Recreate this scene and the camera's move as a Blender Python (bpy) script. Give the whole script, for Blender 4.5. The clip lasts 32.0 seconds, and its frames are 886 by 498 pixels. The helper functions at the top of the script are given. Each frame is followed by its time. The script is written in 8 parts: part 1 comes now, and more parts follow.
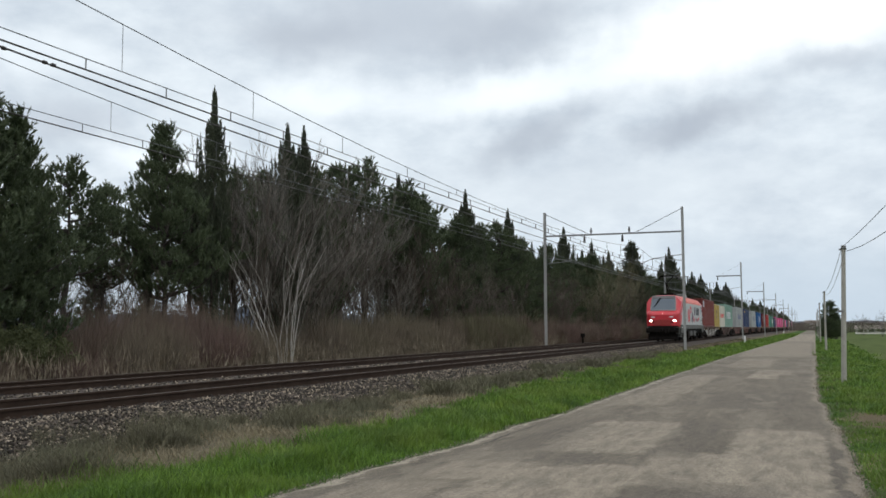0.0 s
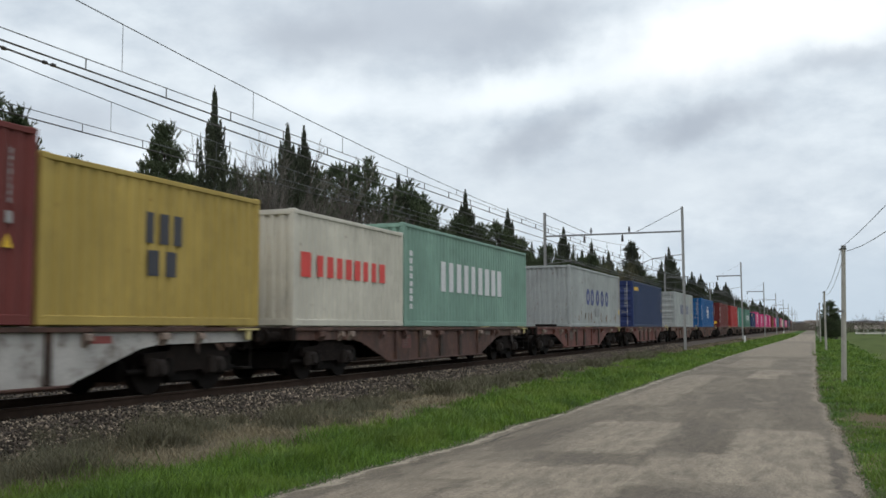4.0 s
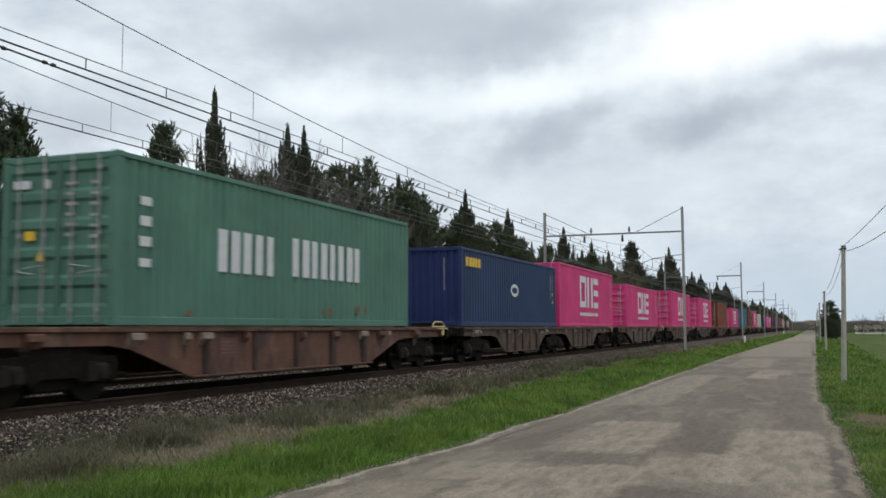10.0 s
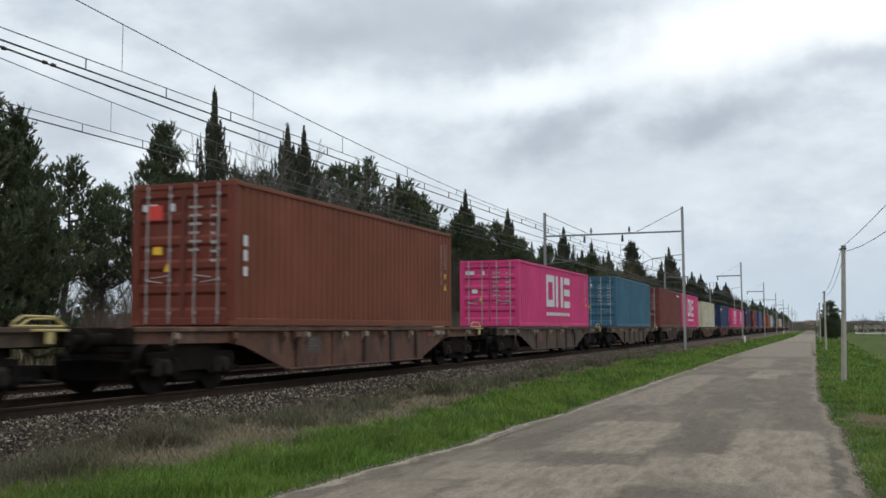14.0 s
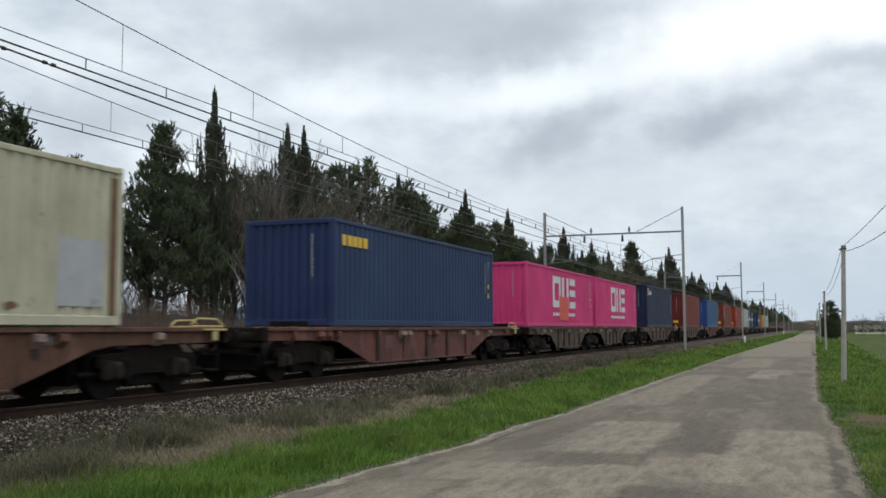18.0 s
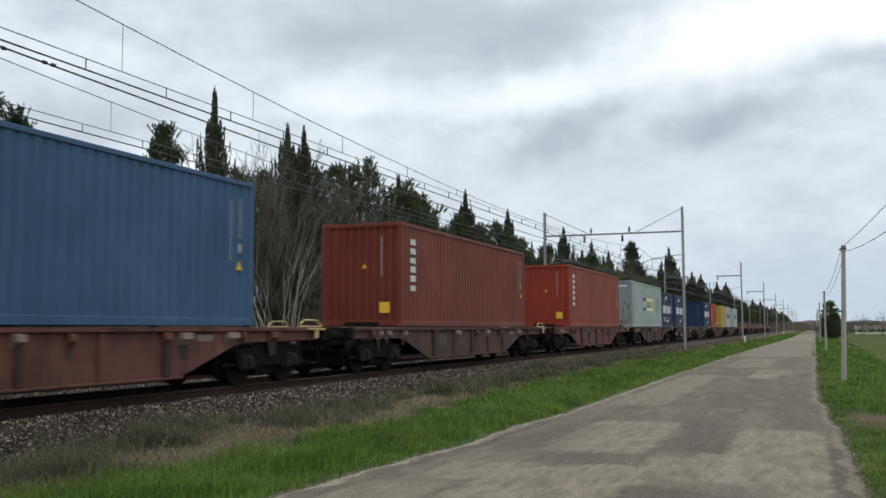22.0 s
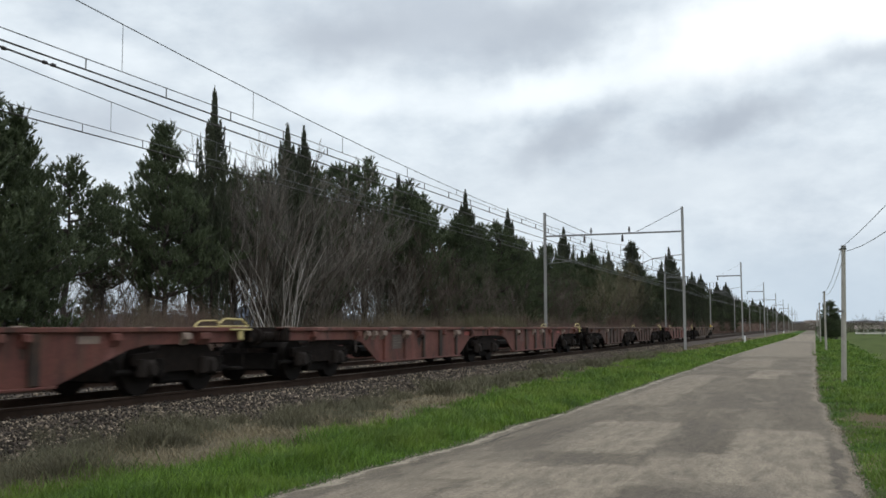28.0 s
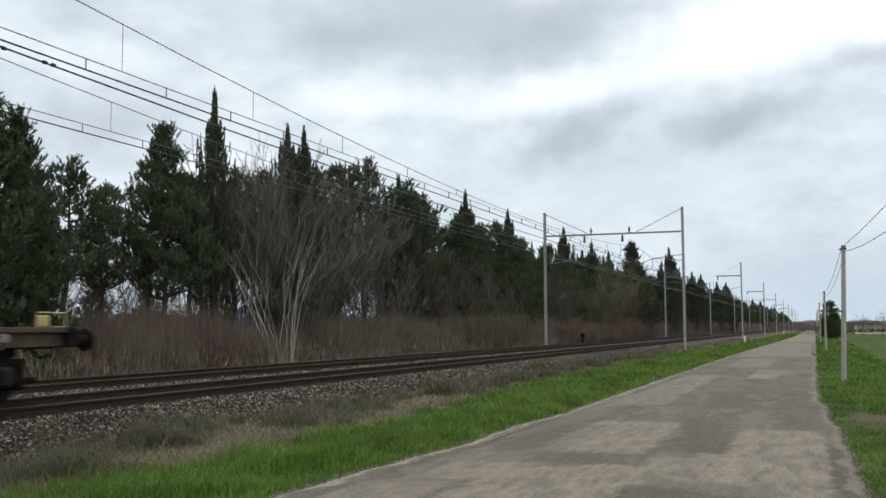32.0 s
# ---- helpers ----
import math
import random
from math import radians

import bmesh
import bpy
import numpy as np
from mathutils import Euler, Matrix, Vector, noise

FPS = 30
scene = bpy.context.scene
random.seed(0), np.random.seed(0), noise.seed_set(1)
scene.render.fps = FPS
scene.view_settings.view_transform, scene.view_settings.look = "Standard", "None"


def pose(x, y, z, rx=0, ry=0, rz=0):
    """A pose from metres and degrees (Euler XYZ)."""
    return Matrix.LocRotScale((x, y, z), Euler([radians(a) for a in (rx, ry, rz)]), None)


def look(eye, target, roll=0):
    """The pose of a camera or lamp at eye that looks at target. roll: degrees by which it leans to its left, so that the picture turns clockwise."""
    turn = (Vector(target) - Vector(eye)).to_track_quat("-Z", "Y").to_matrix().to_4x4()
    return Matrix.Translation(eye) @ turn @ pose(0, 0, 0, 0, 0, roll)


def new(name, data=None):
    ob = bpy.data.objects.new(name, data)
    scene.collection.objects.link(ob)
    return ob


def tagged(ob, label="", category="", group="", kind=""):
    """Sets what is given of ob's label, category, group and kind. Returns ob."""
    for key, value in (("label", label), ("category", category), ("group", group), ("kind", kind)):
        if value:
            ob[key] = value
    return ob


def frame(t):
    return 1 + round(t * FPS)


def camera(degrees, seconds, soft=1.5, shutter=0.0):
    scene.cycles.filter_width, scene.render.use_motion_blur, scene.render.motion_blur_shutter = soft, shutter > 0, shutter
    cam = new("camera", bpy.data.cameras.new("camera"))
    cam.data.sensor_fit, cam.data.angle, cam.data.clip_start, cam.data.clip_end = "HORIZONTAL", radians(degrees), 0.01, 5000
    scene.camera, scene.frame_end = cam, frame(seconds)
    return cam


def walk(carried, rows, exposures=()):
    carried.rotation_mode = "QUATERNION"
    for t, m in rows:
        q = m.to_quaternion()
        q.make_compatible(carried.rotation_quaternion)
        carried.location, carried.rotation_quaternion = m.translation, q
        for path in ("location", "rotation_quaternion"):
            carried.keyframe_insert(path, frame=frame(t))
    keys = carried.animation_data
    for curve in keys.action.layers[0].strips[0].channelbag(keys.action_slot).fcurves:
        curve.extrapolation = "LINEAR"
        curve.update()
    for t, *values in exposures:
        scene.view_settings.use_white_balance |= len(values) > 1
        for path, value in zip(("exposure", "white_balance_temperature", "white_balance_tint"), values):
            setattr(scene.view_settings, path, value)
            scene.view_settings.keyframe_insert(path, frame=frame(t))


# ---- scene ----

# the camera stands still on the roadside, 1.6 m above the road; the rail heads are z = 0
cam = camera(48.886, 32.0, soft=1.6, shutter=0.16)
EYE = (0.0, 0.0, 1.14)
_y, _p = radians(20.812), radians(4.6635)
AIM = (EYE[0] - math.sin(_y) * math.cos(_p), EYE[1] + math.cos(_y) * math.cos(_p), EYE[2] + math.sin(_p))
STAND = look(EYE, AIM, -0.224)
walk(cam, [(0.0, STAND), (32.0, STAND)], exposures=[(0.0, 0.0), (2.5, 0.0), (5.0, -0.08), (26.0, -0.08), (28.5, -0.02), (32.0, 0.0)])

TRACK_X, FAR_X = -11.787, -15.9
ROAD_Z, GROUND_Z = -0.46, -0.48
random.seed(4)

# ---- light: a bright overcast spring sky, brighter overhead than at the horizon ----
SUN_EL, SUN_AZ = radians(48), radians(150)
world = bpy.data.worlds.new("overcast_sky")
scene.world = world
world.use_nodes = True
wn, wl = world.node_tree.nodes, world.node_tree.links
wn.clear()
w_out, w_bg = wn.new("ShaderNodeOutputWorld"), wn.new("ShaderNodeBackground")
w_sky, w_mix = wn.new("ShaderNodeTexSky"), wn.new("ShaderNodeMix")
w_sky.sky_type, w_sky.sun_disc = "NISHITA", False
w_sky.sun_elevation, w_sky.sun_rotation = SUN_EL, SUN_AZ
w_mix.data_type = "RGBA"
w_tc, w_sep, w_ramp = wn.new("ShaderNodeTexCoord"), wn.new("ShaderNodeSeparateXYZ"), wn.new("ShaderNodeValToRGB")
w_ramp.color_ramp.elements[0].position, w_ramp.color_ramp.elements[0].color = 0.0, (3.7, 4.05, 4.5, 1)
w_ramp.color_ramp.elements[1].position, w_ramp.color_ramp.elements[1].color = 0.8, (13.4, 14.2, 15.0, 1)
wl.new(w_tc.outputs["Generated"], w_sep.inputs[0])
wl.new(w_sep.outputs["Z"], w_ramp.inputs[0])
w_mix.inputs[0].default_value = 0.85
wl.new(w_sky.outputs[0], w_mix.inputs[6])
wl.new(w_ramp.outputs[0], w_mix.inputs[7])
wl.new(w_mix.outputs[2], w_bg.inputs[0])
w_bg.inputs[1].default_value = 0.1
wl.new(w_bg.outputs[0], w_out.inputs[0])
sun = new("sun", bpy.data.lights.new("sun", "SUN"))
sun.data.energy, sun.data.angle, sun.data.color = 0.6, radians(25), (1.0, 0.97, 0.92)
sun.matrix_world = look((60 * math.sin(SUN_AZ), 60 * math.cos(SUN_AZ), 70), (0, 0, 0))


# ---- building tools ----
class Geo:
    """Collects vertices and faces of one mesh."""

    def __init__(self):
        self.v, self.f = [], []

    def add(self, verts, faces):
        n = len(self.v)
        self.v += [tuple(p) for p in verts]
        self.f += [tuple(n + i for i in q) for q in faces]
        return self

    def box(self, x0, x1, y0, y1, z0, z1):
        return self.add([(x0, y0, z0), (x1, y0, z0), (x1, y1, z0), (x0, y1, z0), (x0, y0, z1), (x1, y0, z1), (x1, y1, z1), (x0, y1, z1)],
                        [(0, 3, 2, 1), (4, 5, 6, 7), (0, 1, 5, 4), (1, 2, 6, 5), (2, 3, 7, 6), (3, 0, 4, 7)])

    def cbox(self, x0, x1, y0, y1, z0, z1, c=0.02):
        """A box with chamfered edges."""
        cx, cy, cz = (x0 + x1) / 2, (y0 + y1) / 2, (z0 + z1) / 2
        hx, hy, hz = (x1 - x0) / 2, (y1 - y0) / 2, (z1 - z0) / 2
        c = min(c, hx * 0.8, hy * 0.8, hz * 0.8)
        vs, ix = [], {}
        for sx in (-1, 1):
            for sy in (-1, 1):
                for sz in (-1, 1):
                    for a in range(3):
                        d = [hx, hy, hz]
                        for b in range(3):
                            if b != a:
                                d[b] -= c
                        ix[sx, sy, sz, a] = len(vs)
                        vs.append((cx + sx * d[0], cy + sy * d[1], cz + sz * d[2]))
        fs = []
        for a in range(3):
            b, e = [k for k in range(3) if k != a]
            for s in (-1, 1):
                q = []
                for sb, se in ((-1, -1), (1, -1), (1, 1), (-1, 1)):
                    k = [0, 0, 0]
                    k[a], k[b], k[e] = s, sb, se
                    q.append(ix[k[0], k[1], k[2], a])
                fs.append(q if (s > 0) != (a == 1) else q[::-1])
            for sb in (-1, 1):
                for se in (-1, 1):
                    k0, k1 = [0, 0, 0], [0, 0, 0]
                    k0[a], k0[b], k0[e] = -1, sb, se
                    k1[a], k1[b], k1[e] = 1, sb, se
                    fs.append((ix[(*k0, b)], ix[(*k1, b)], ix[(*k1, e)], ix[(*k0, e)]))
        for sx in (-1, 1):
            for sy in (-1, 1):
                for sz in (-1, 1):
                    fs.append((ix[sx, sy, sz, 0], ix[sx, sy, sz, 1], ix[sx, sy, sz, 2]))
        return self.add(vs, fs)

    def tube(self, pts, radii, n=6, caps=True):
        """A tapered tube along a line of points."""
        pts = [Vector(p) for p in pts]
        if not hasattr(radii, "__len__"):
            radii = [radii] * len(pts)
        vs, fs = [], []
        ref = None
        for i, p in enumerate(pts):
            d = (pts[min(i + 1, len(pts) - 1)] - pts[max(i - 1, 0)]).normalized()
            if ref is None or abs(ref.dot(d)) > 0.95:
                ref = Vector((0, 0, 1)) if abs(d.z) < 0.8 else Vector((1, 0, 0))
            u = d.cross(ref).normalized()
            w = d.cross(u)
            for k in range(n):
                a = 2 * math.pi * k / n
                vs.append(p + (u * math.cos(a) + w * math.sin(a)) * radii[i])
        for i in range(len(pts) - 1):
            for k in range(n):
                k2 = (k + 1) % n
                fs.append((i * n + k, i * n + k2, (i + 1) * n + k2, (i + 1) * n + k))
        if caps:
            fs.append(tuple(range(n))[::-1])
            fs.append(tuple((len(pts) - 1) * n + k for k in range(n)))
        return self.add(vs, fs)

    def prism(self, poly, lo, hi, axis="x"):
        """A polygon in the other two axes, pushed from lo to hi along the axis."""
        n = len(poly)
        put = {"x": lambda a, b, c: (c, a, b), "y": lambda a, b, c: (a, c, b), "z": lambda a, b, c: (a, b, c)}[axis]
        vs = [put(a, b, lo) for a, b in poly] + [put(a, b, hi) for a, b in poly]
        fs = [tuple(range(n))[::-1], tuple(range(n, 2 * n))]
        fs += [(i, (i + 1) % n, n + (i + 1) % n, n + i) for i in range(n)]
        return self.add(vs, fs)

    def mesh(self, name, *mats, smooth=False):
        me = bpy.data.meshes.new(name)
        me.from_pydata(self.v, [], self.f)
        for m in mats:
            me.materials.append(m)
        if smooth:
            me.shade_smooth()
        me.update()
        return me


def np_mesh(name, verts, tris, mat):
    """A mesh of triangles out of two arrays."""
    me = bpy.data.meshes.new(name)
    verts, tris = np.asarray(verts, np.float32), np.asarray(tris, np.int32)
    me.vertices.add(len(verts))
    me.vertices.foreach_set("co", verts.ravel())
    me.loops.add(tris.size)
    me.loops.foreach_set("vertex_index", tris.ravel())
    me.polygons.add(len(tris))
    me.polygons.foreach_set("loop_start", np.arange(0, tris.size, 3, dtype=np.int32))
    me.update(calc_edges=True)
    me.materials.append(mat)
    return me


def part(name, geo, mat, parent, label="", smooth=False):
    me = geo if isinstance(geo, bpy.types.Mesh) else geo.mesh(name, mat, smooth=smooth)
    ob = new(name, me)
    ob.parent = parent
    if label:
        ob["label"] = label
    return ob


def thing(name, label, category, group="", kind="", at=None):
    ob = tagged(new(name), label, category, group, kind)
    ob.empty_display_size = 0.3
    if at is not None:
        ob.matrix_world = at
    return ob


def solid(name, geo, mat, label, category, group="", kind="", smooth=False):
    me = geo if isinstance(geo, bpy.types.Mesh) else geo.mesh(name, mat, smooth=smooth)
    return tagged(new(name, me), label, category, group, kind)


# ---- materials ----
def material(name):
    m = bpy.data.materials.new(name)
    m.use_nodes = True
    return m, m.node_tree.nodes, m.node_tree.links, m.node_tree.nodes["Principled BSDF"]


def noise_node(n, l, coord, scale, detail=4.0, rough=0.55, stretch=None):
    t = n.new("ShaderNodeTexNoise")
    t.inputs["Scale"].default_value, t.inputs["Detail"].default_value, t.inputs["Roughness"].default_value = scale, detail, rough
    if stretch:
        mp = n.new("ShaderNodeMapping")
        mp.inputs["Scale"].default_value = stretch
        l.new(coord, mp.inputs["Vector"])
        coord = mp.outputs[0]
    l.new(coord, t.inputs["Vector"])
    return t.outputs["Fac"]


def ramp(n, l, fac, lo, hi, c0=(0, 0, 0, 1), c1=(1, 1, 1, 1)):
    r = n.new("ShaderNodeValToRGB")
    r.color_ramp.elements[0].position, r.color_ramp.elements[0].color = lo, c0
    r.color_ramp.elements[1].position, r.color_ramp.elements[1].color = hi, c1
    l.new(fac, r.inputs[0])
    return r.outputs[0]


def blend(n, l, fac, a, b, kind="MIX"):
    m = n.new("ShaderNodeMix")
    m.data_type, m.blend_type = "RGBA", kind
    for socket, value in ((m.inputs[0], fac), (m.inputs[6], a), (m.inputs[7], b)):
        if isinstance(value, (int, float)):
            socket.default_value = value
        elif isinstance(value, tuple):
            socket.default_value = (*value[:3], 1)
        else:
            l.new(value, socket)
    return m.outputs[2]


def bumped(n, l, bsdf, fac, strength, dist=0.02):
    b = n.new("ShaderNodeBump")
    b.inputs["Strength"].default_value, b.inputs["Distance"].default_value = strength, dist
    l.new(fac, b.inputs["Height"])
    l.new(b.outputs[0], bsdf.inputs["Normal"])


def plain(name, col, rough=0.6, metal=0.0, var=0.25, scale=3.0, fine=60.0, bump=0.15, dirt=None, dirt_at=0.55, stretch=None, gloss=0.5):
    """Paint, metal, wood or concrete: two scales of variation, some dirt, fine relief."""
    m, n, l, b = material(name)
    co = n.new("ShaderNodeTexCoord").outputs["Object"]
    big, small = noise_node(n, l, co, scale, stretch=stretch), noise_node(n, l, co, fine, 3.0)
    dark, light = tuple(c * (1 - var) for c in col), tuple(min(1, c * (1 + var)) for c in col)
    c = ramp(n, l, big, 0.3, 0.7, (*dark, 1), (*light, 1))
    c = blend(n, l, 0.35, c, ramp(n, l, small, 0.3, 0.7, (*dark, 1), (*light, 1)))
    if dirt:
        spots = ramp(n, l, noise_node(n, l, co, scale * 1.7, 6.0, 0.65, stretch), dirt_at, dirt_at + 0.2)
        c = blend(n, l, spots, c, dirt)
    l.new(c, b.inputs["Base Color"])
    b.inputs["Roughness"].default_value, b.inputs["Metallic"].default_value = rough, metal
    b.inputs["Specular IOR Level"].default_value = gloss
    if bump:
        bumped(n, l, b, small, bump)
    return m


def container_paint(name, col, rust=0.3, fade=0.15):
    """Ship's container paint: faded, with vertical dirt runs and rust spots."""
    m, n, l, b = material(name)
    co = n.new("ShaderNodeTexCoord").outputs["Object"]
    broad = noise_node(n, l, co, 0.6, 3.0)
    pale = tuple(min(1, c * (1 + fade) + 0.006) for c in col)
    c = ramp(n, l, broad, 0.3, 0.7, (*tuple(v * 0.86 for v in col), 1), (*pale, 1))
    runs = noise_node(n, l, co, 5.0, 5.0, 0.6, (1.0, 1.0, 0.12))
    c = blend(n, l, ramp(n, l, runs, 0.5, 0.8, c1=(0.4, 0.4, 0.4, 1)), c, tuple(v * 0.5 + 0.008 for v in col))
    spots = noise_node(n, l, co, 7.0, 8.0, 0.72, (1.0, 1.0, 0.5))
    c = blend(n, l, ramp(n, l, spots, 0.72 - 0.16 * rust, 0.8 - 0.12 * rust), c, (0.13, 0.055, 0.03))
    grime = noise_node(n, l, co, 2.2, 6.0, 0.6)
    c = blend(n, l, ramp(n, l, grime, 0.5, 0.85, c1=(0.22, 0.22, 0.22, 1)), c, (0.06, 0.05, 0.042))
    scuffs = noise_node(n, l, co, 1.7, 5.0, 0.62, (1.0, 1.0, 0.35))
    c = blend(n, l, ramp(n, l, scuffs, 0.63, 0.74, c1=(0.5, 0.5, 0.5, 1)), c, tuple(v * 0.3 + 0.012 for v in col))
    l.new(c, b.inputs["Base Color"])
    b.inputs["Roughness"].default_value = 0.6
    b.inputs["Specular IOR Level"].default_value = 0.25
    bumped(n, l, b, noise_node(n, l, co, 9.0, 2.0), 0.12, 0.03)
    return m


def foliage(name, dark, light, rough=0.7, back=0.25, other=None, patch=0.13):
    m, n, l, b = material(name)
    ge = n.new("ShaderNodeNewGeometry")
    ob = n.new("ShaderNodeObjectInfo")
    c = ramp(n, l, ge.outputs["Random Per Island"], 0.0, 1.0, (*dark, 1), (*light, 1))
    co = n.new("ShaderNodeTexCoord").outputs["Object"]
    c = blend(n, l, ramp(n, l, noise_node(n, l, co, 0.9, 3.0), 0.4, 0.75), c, tuple(v * 0.85 for v in dark))
    if other:
        c = blend(n, l, ramp(n, l, noise_node(n, l, co, patch, 4.0, 0.6), 0.44, 0.60), c, blend(n, l, 0.55, c, other))
    c = blend(n, l, 0.22, c, ramp(n, l, ob.outputs["Random"], 0.0, 1.0, (*dark, 1), (*light, 1)))
    l.new(c, b.inputs["Base Color"])
    b.inputs["Roughness"].default_value = rough
    b.inputs["Subsurface Weight"].default_value = 0.0
    tr = n.new("ShaderNodeBsdfTranslucent")
    l.new(c, tr.inputs[0])
    mx = n.new("ShaderNodeMixShader")
    mx.inputs[0].default_value = back
    l.new(b.outputs[0], mx.inputs[1])
    l.new(tr.outputs[0], mx.inputs[2])
    l.new(mx.outputs[0], n["Material Output"].inputs[0])
    return m


M_RAIL = plain("rail_steel", (0.045, 0.030, 0.022), 0.9, 0.0, 0.3, 4.0, 90, gloss=0.1)
M_RAILHEAD = plain("rail_head", (0.11, 0.090, 0.074), 0.65, 0.3, 0.25, 4.0, 90, gloss=0.3)
M_SLEEPER = plain("sleeper", (0.055, 0.045, 0.038), 0.9, 0, 0.3, 6.0, 60, 0.5)
M_GALV = plain("galvanised_steel", (0.29, 0.29, 0.28), 0.65, 0.1, 0.12, 2.0, 60)
M_GALV_DARK = plain("weathered_steel", (0.20, 0.20, 0.20), 0.6, 0.3, 0.2, 2.0, 60)
M_WIRE = plain("wire", (0.11, 0.115, 0.115), 0.6, 0.3, 0.1, bump=0)
M_WIRE_CU = plain("contact_wire", (0.045, 0.04, 0.036), 0.55, 0.3, 0.1, bump=0)
M_INSUL = plain("insulator", (0.022, 0.018, 0.016), 0.35, 0, 0.2)
M_CONC = plain("concrete_pole", (0.34, 0.32, 0.28), 0.85, 0, 0.14, 3.0, 50, 0.3, dirt=(0.25, 0.23, 0.2))
# near-black undergear: the shade beneath the train is put into these colours
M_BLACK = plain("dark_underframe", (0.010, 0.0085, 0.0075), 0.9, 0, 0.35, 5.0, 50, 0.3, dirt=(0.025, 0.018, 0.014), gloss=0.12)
M_BOGIE = plain("bogie_grime_shade", (0.012, 0.009, 0.0075), 0.95, 0, 0.35, 5.0, 40, 0.4, dirt=(0.035, 0.022, 0.016), gloss=0.12)
# lighter copy of the bogie colour, for axle boxes that catch light
M_AXLEBOX = plain("axle_box_grime", (0.021, 0.0165, 0.014), 0.9, 0, 0.4, 6.0, 40, 0.4, dirt=(0.016, 0.012, 0.010), dirt_at=0.5, gloss=0.2)
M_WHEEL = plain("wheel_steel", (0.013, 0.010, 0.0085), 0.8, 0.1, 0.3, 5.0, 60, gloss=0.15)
M_YELLOW = plain("yellow_paint", (0.50, 0.41, 0.17), 0.6, 0, 0.25, dirt=(0.16, 0.11, 0.05), dirt_at=0.52)
M_WHITE = plain("white_marking", (0.62, 0.62, 0.62), 0.6, 0, 0.1, 6.0, bump=0.05, dirt=(0.4, 0.4, 0.4), dirt_at=0.62)
M_GREYMARK = plain("grey_marking", (0.42, 0.43, 0.44), 0.7, 0, 0.12, bump=0.05)
M_BLUEMARK = plain("blue_marking", (0.045, 0.06, 0.19), 0.6, 0, 0.15, bump=0.05)
M_NAVYMARK = plain("navy_marking", (0.05, 0.06, 0.14), 0.6, 0, 0.15, bump=0.05)
M_YELMARK = plain("yellow_marking", (0.75, 0.47, 0.03), 0.6, 0, 0.12, bump=0.05)
M_PALEYEL = plain("pale_yellow_marking", (0.72, 0.75, 0.38), 0.6, 0, 0.1, bump=0.05)
M_REDMARK = plain("red_marking", (0.62, 0.05, 0.04), 0.6, 0, 0.12, bump=0.05)
M_PURPLE = plain("purple_marking", (0.095, 0.042, 0.078), 0.6, 0, 0.12, bump=0.05)
M_BLACKMARK = plain("dark_marking", (0.04, 0.04, 0.05), 0.6, 0, 0.12, bump=0.05)
M_GASKET = plain("door_gasket", (0.03, 0.03, 0.03), 0.8, bump=0)
M_PATCH = plain("orange_patch", (0.64, 0.085, 0.055), 0.6, 0, 0.12)

# ---- ground: one sheet to the horizon ----


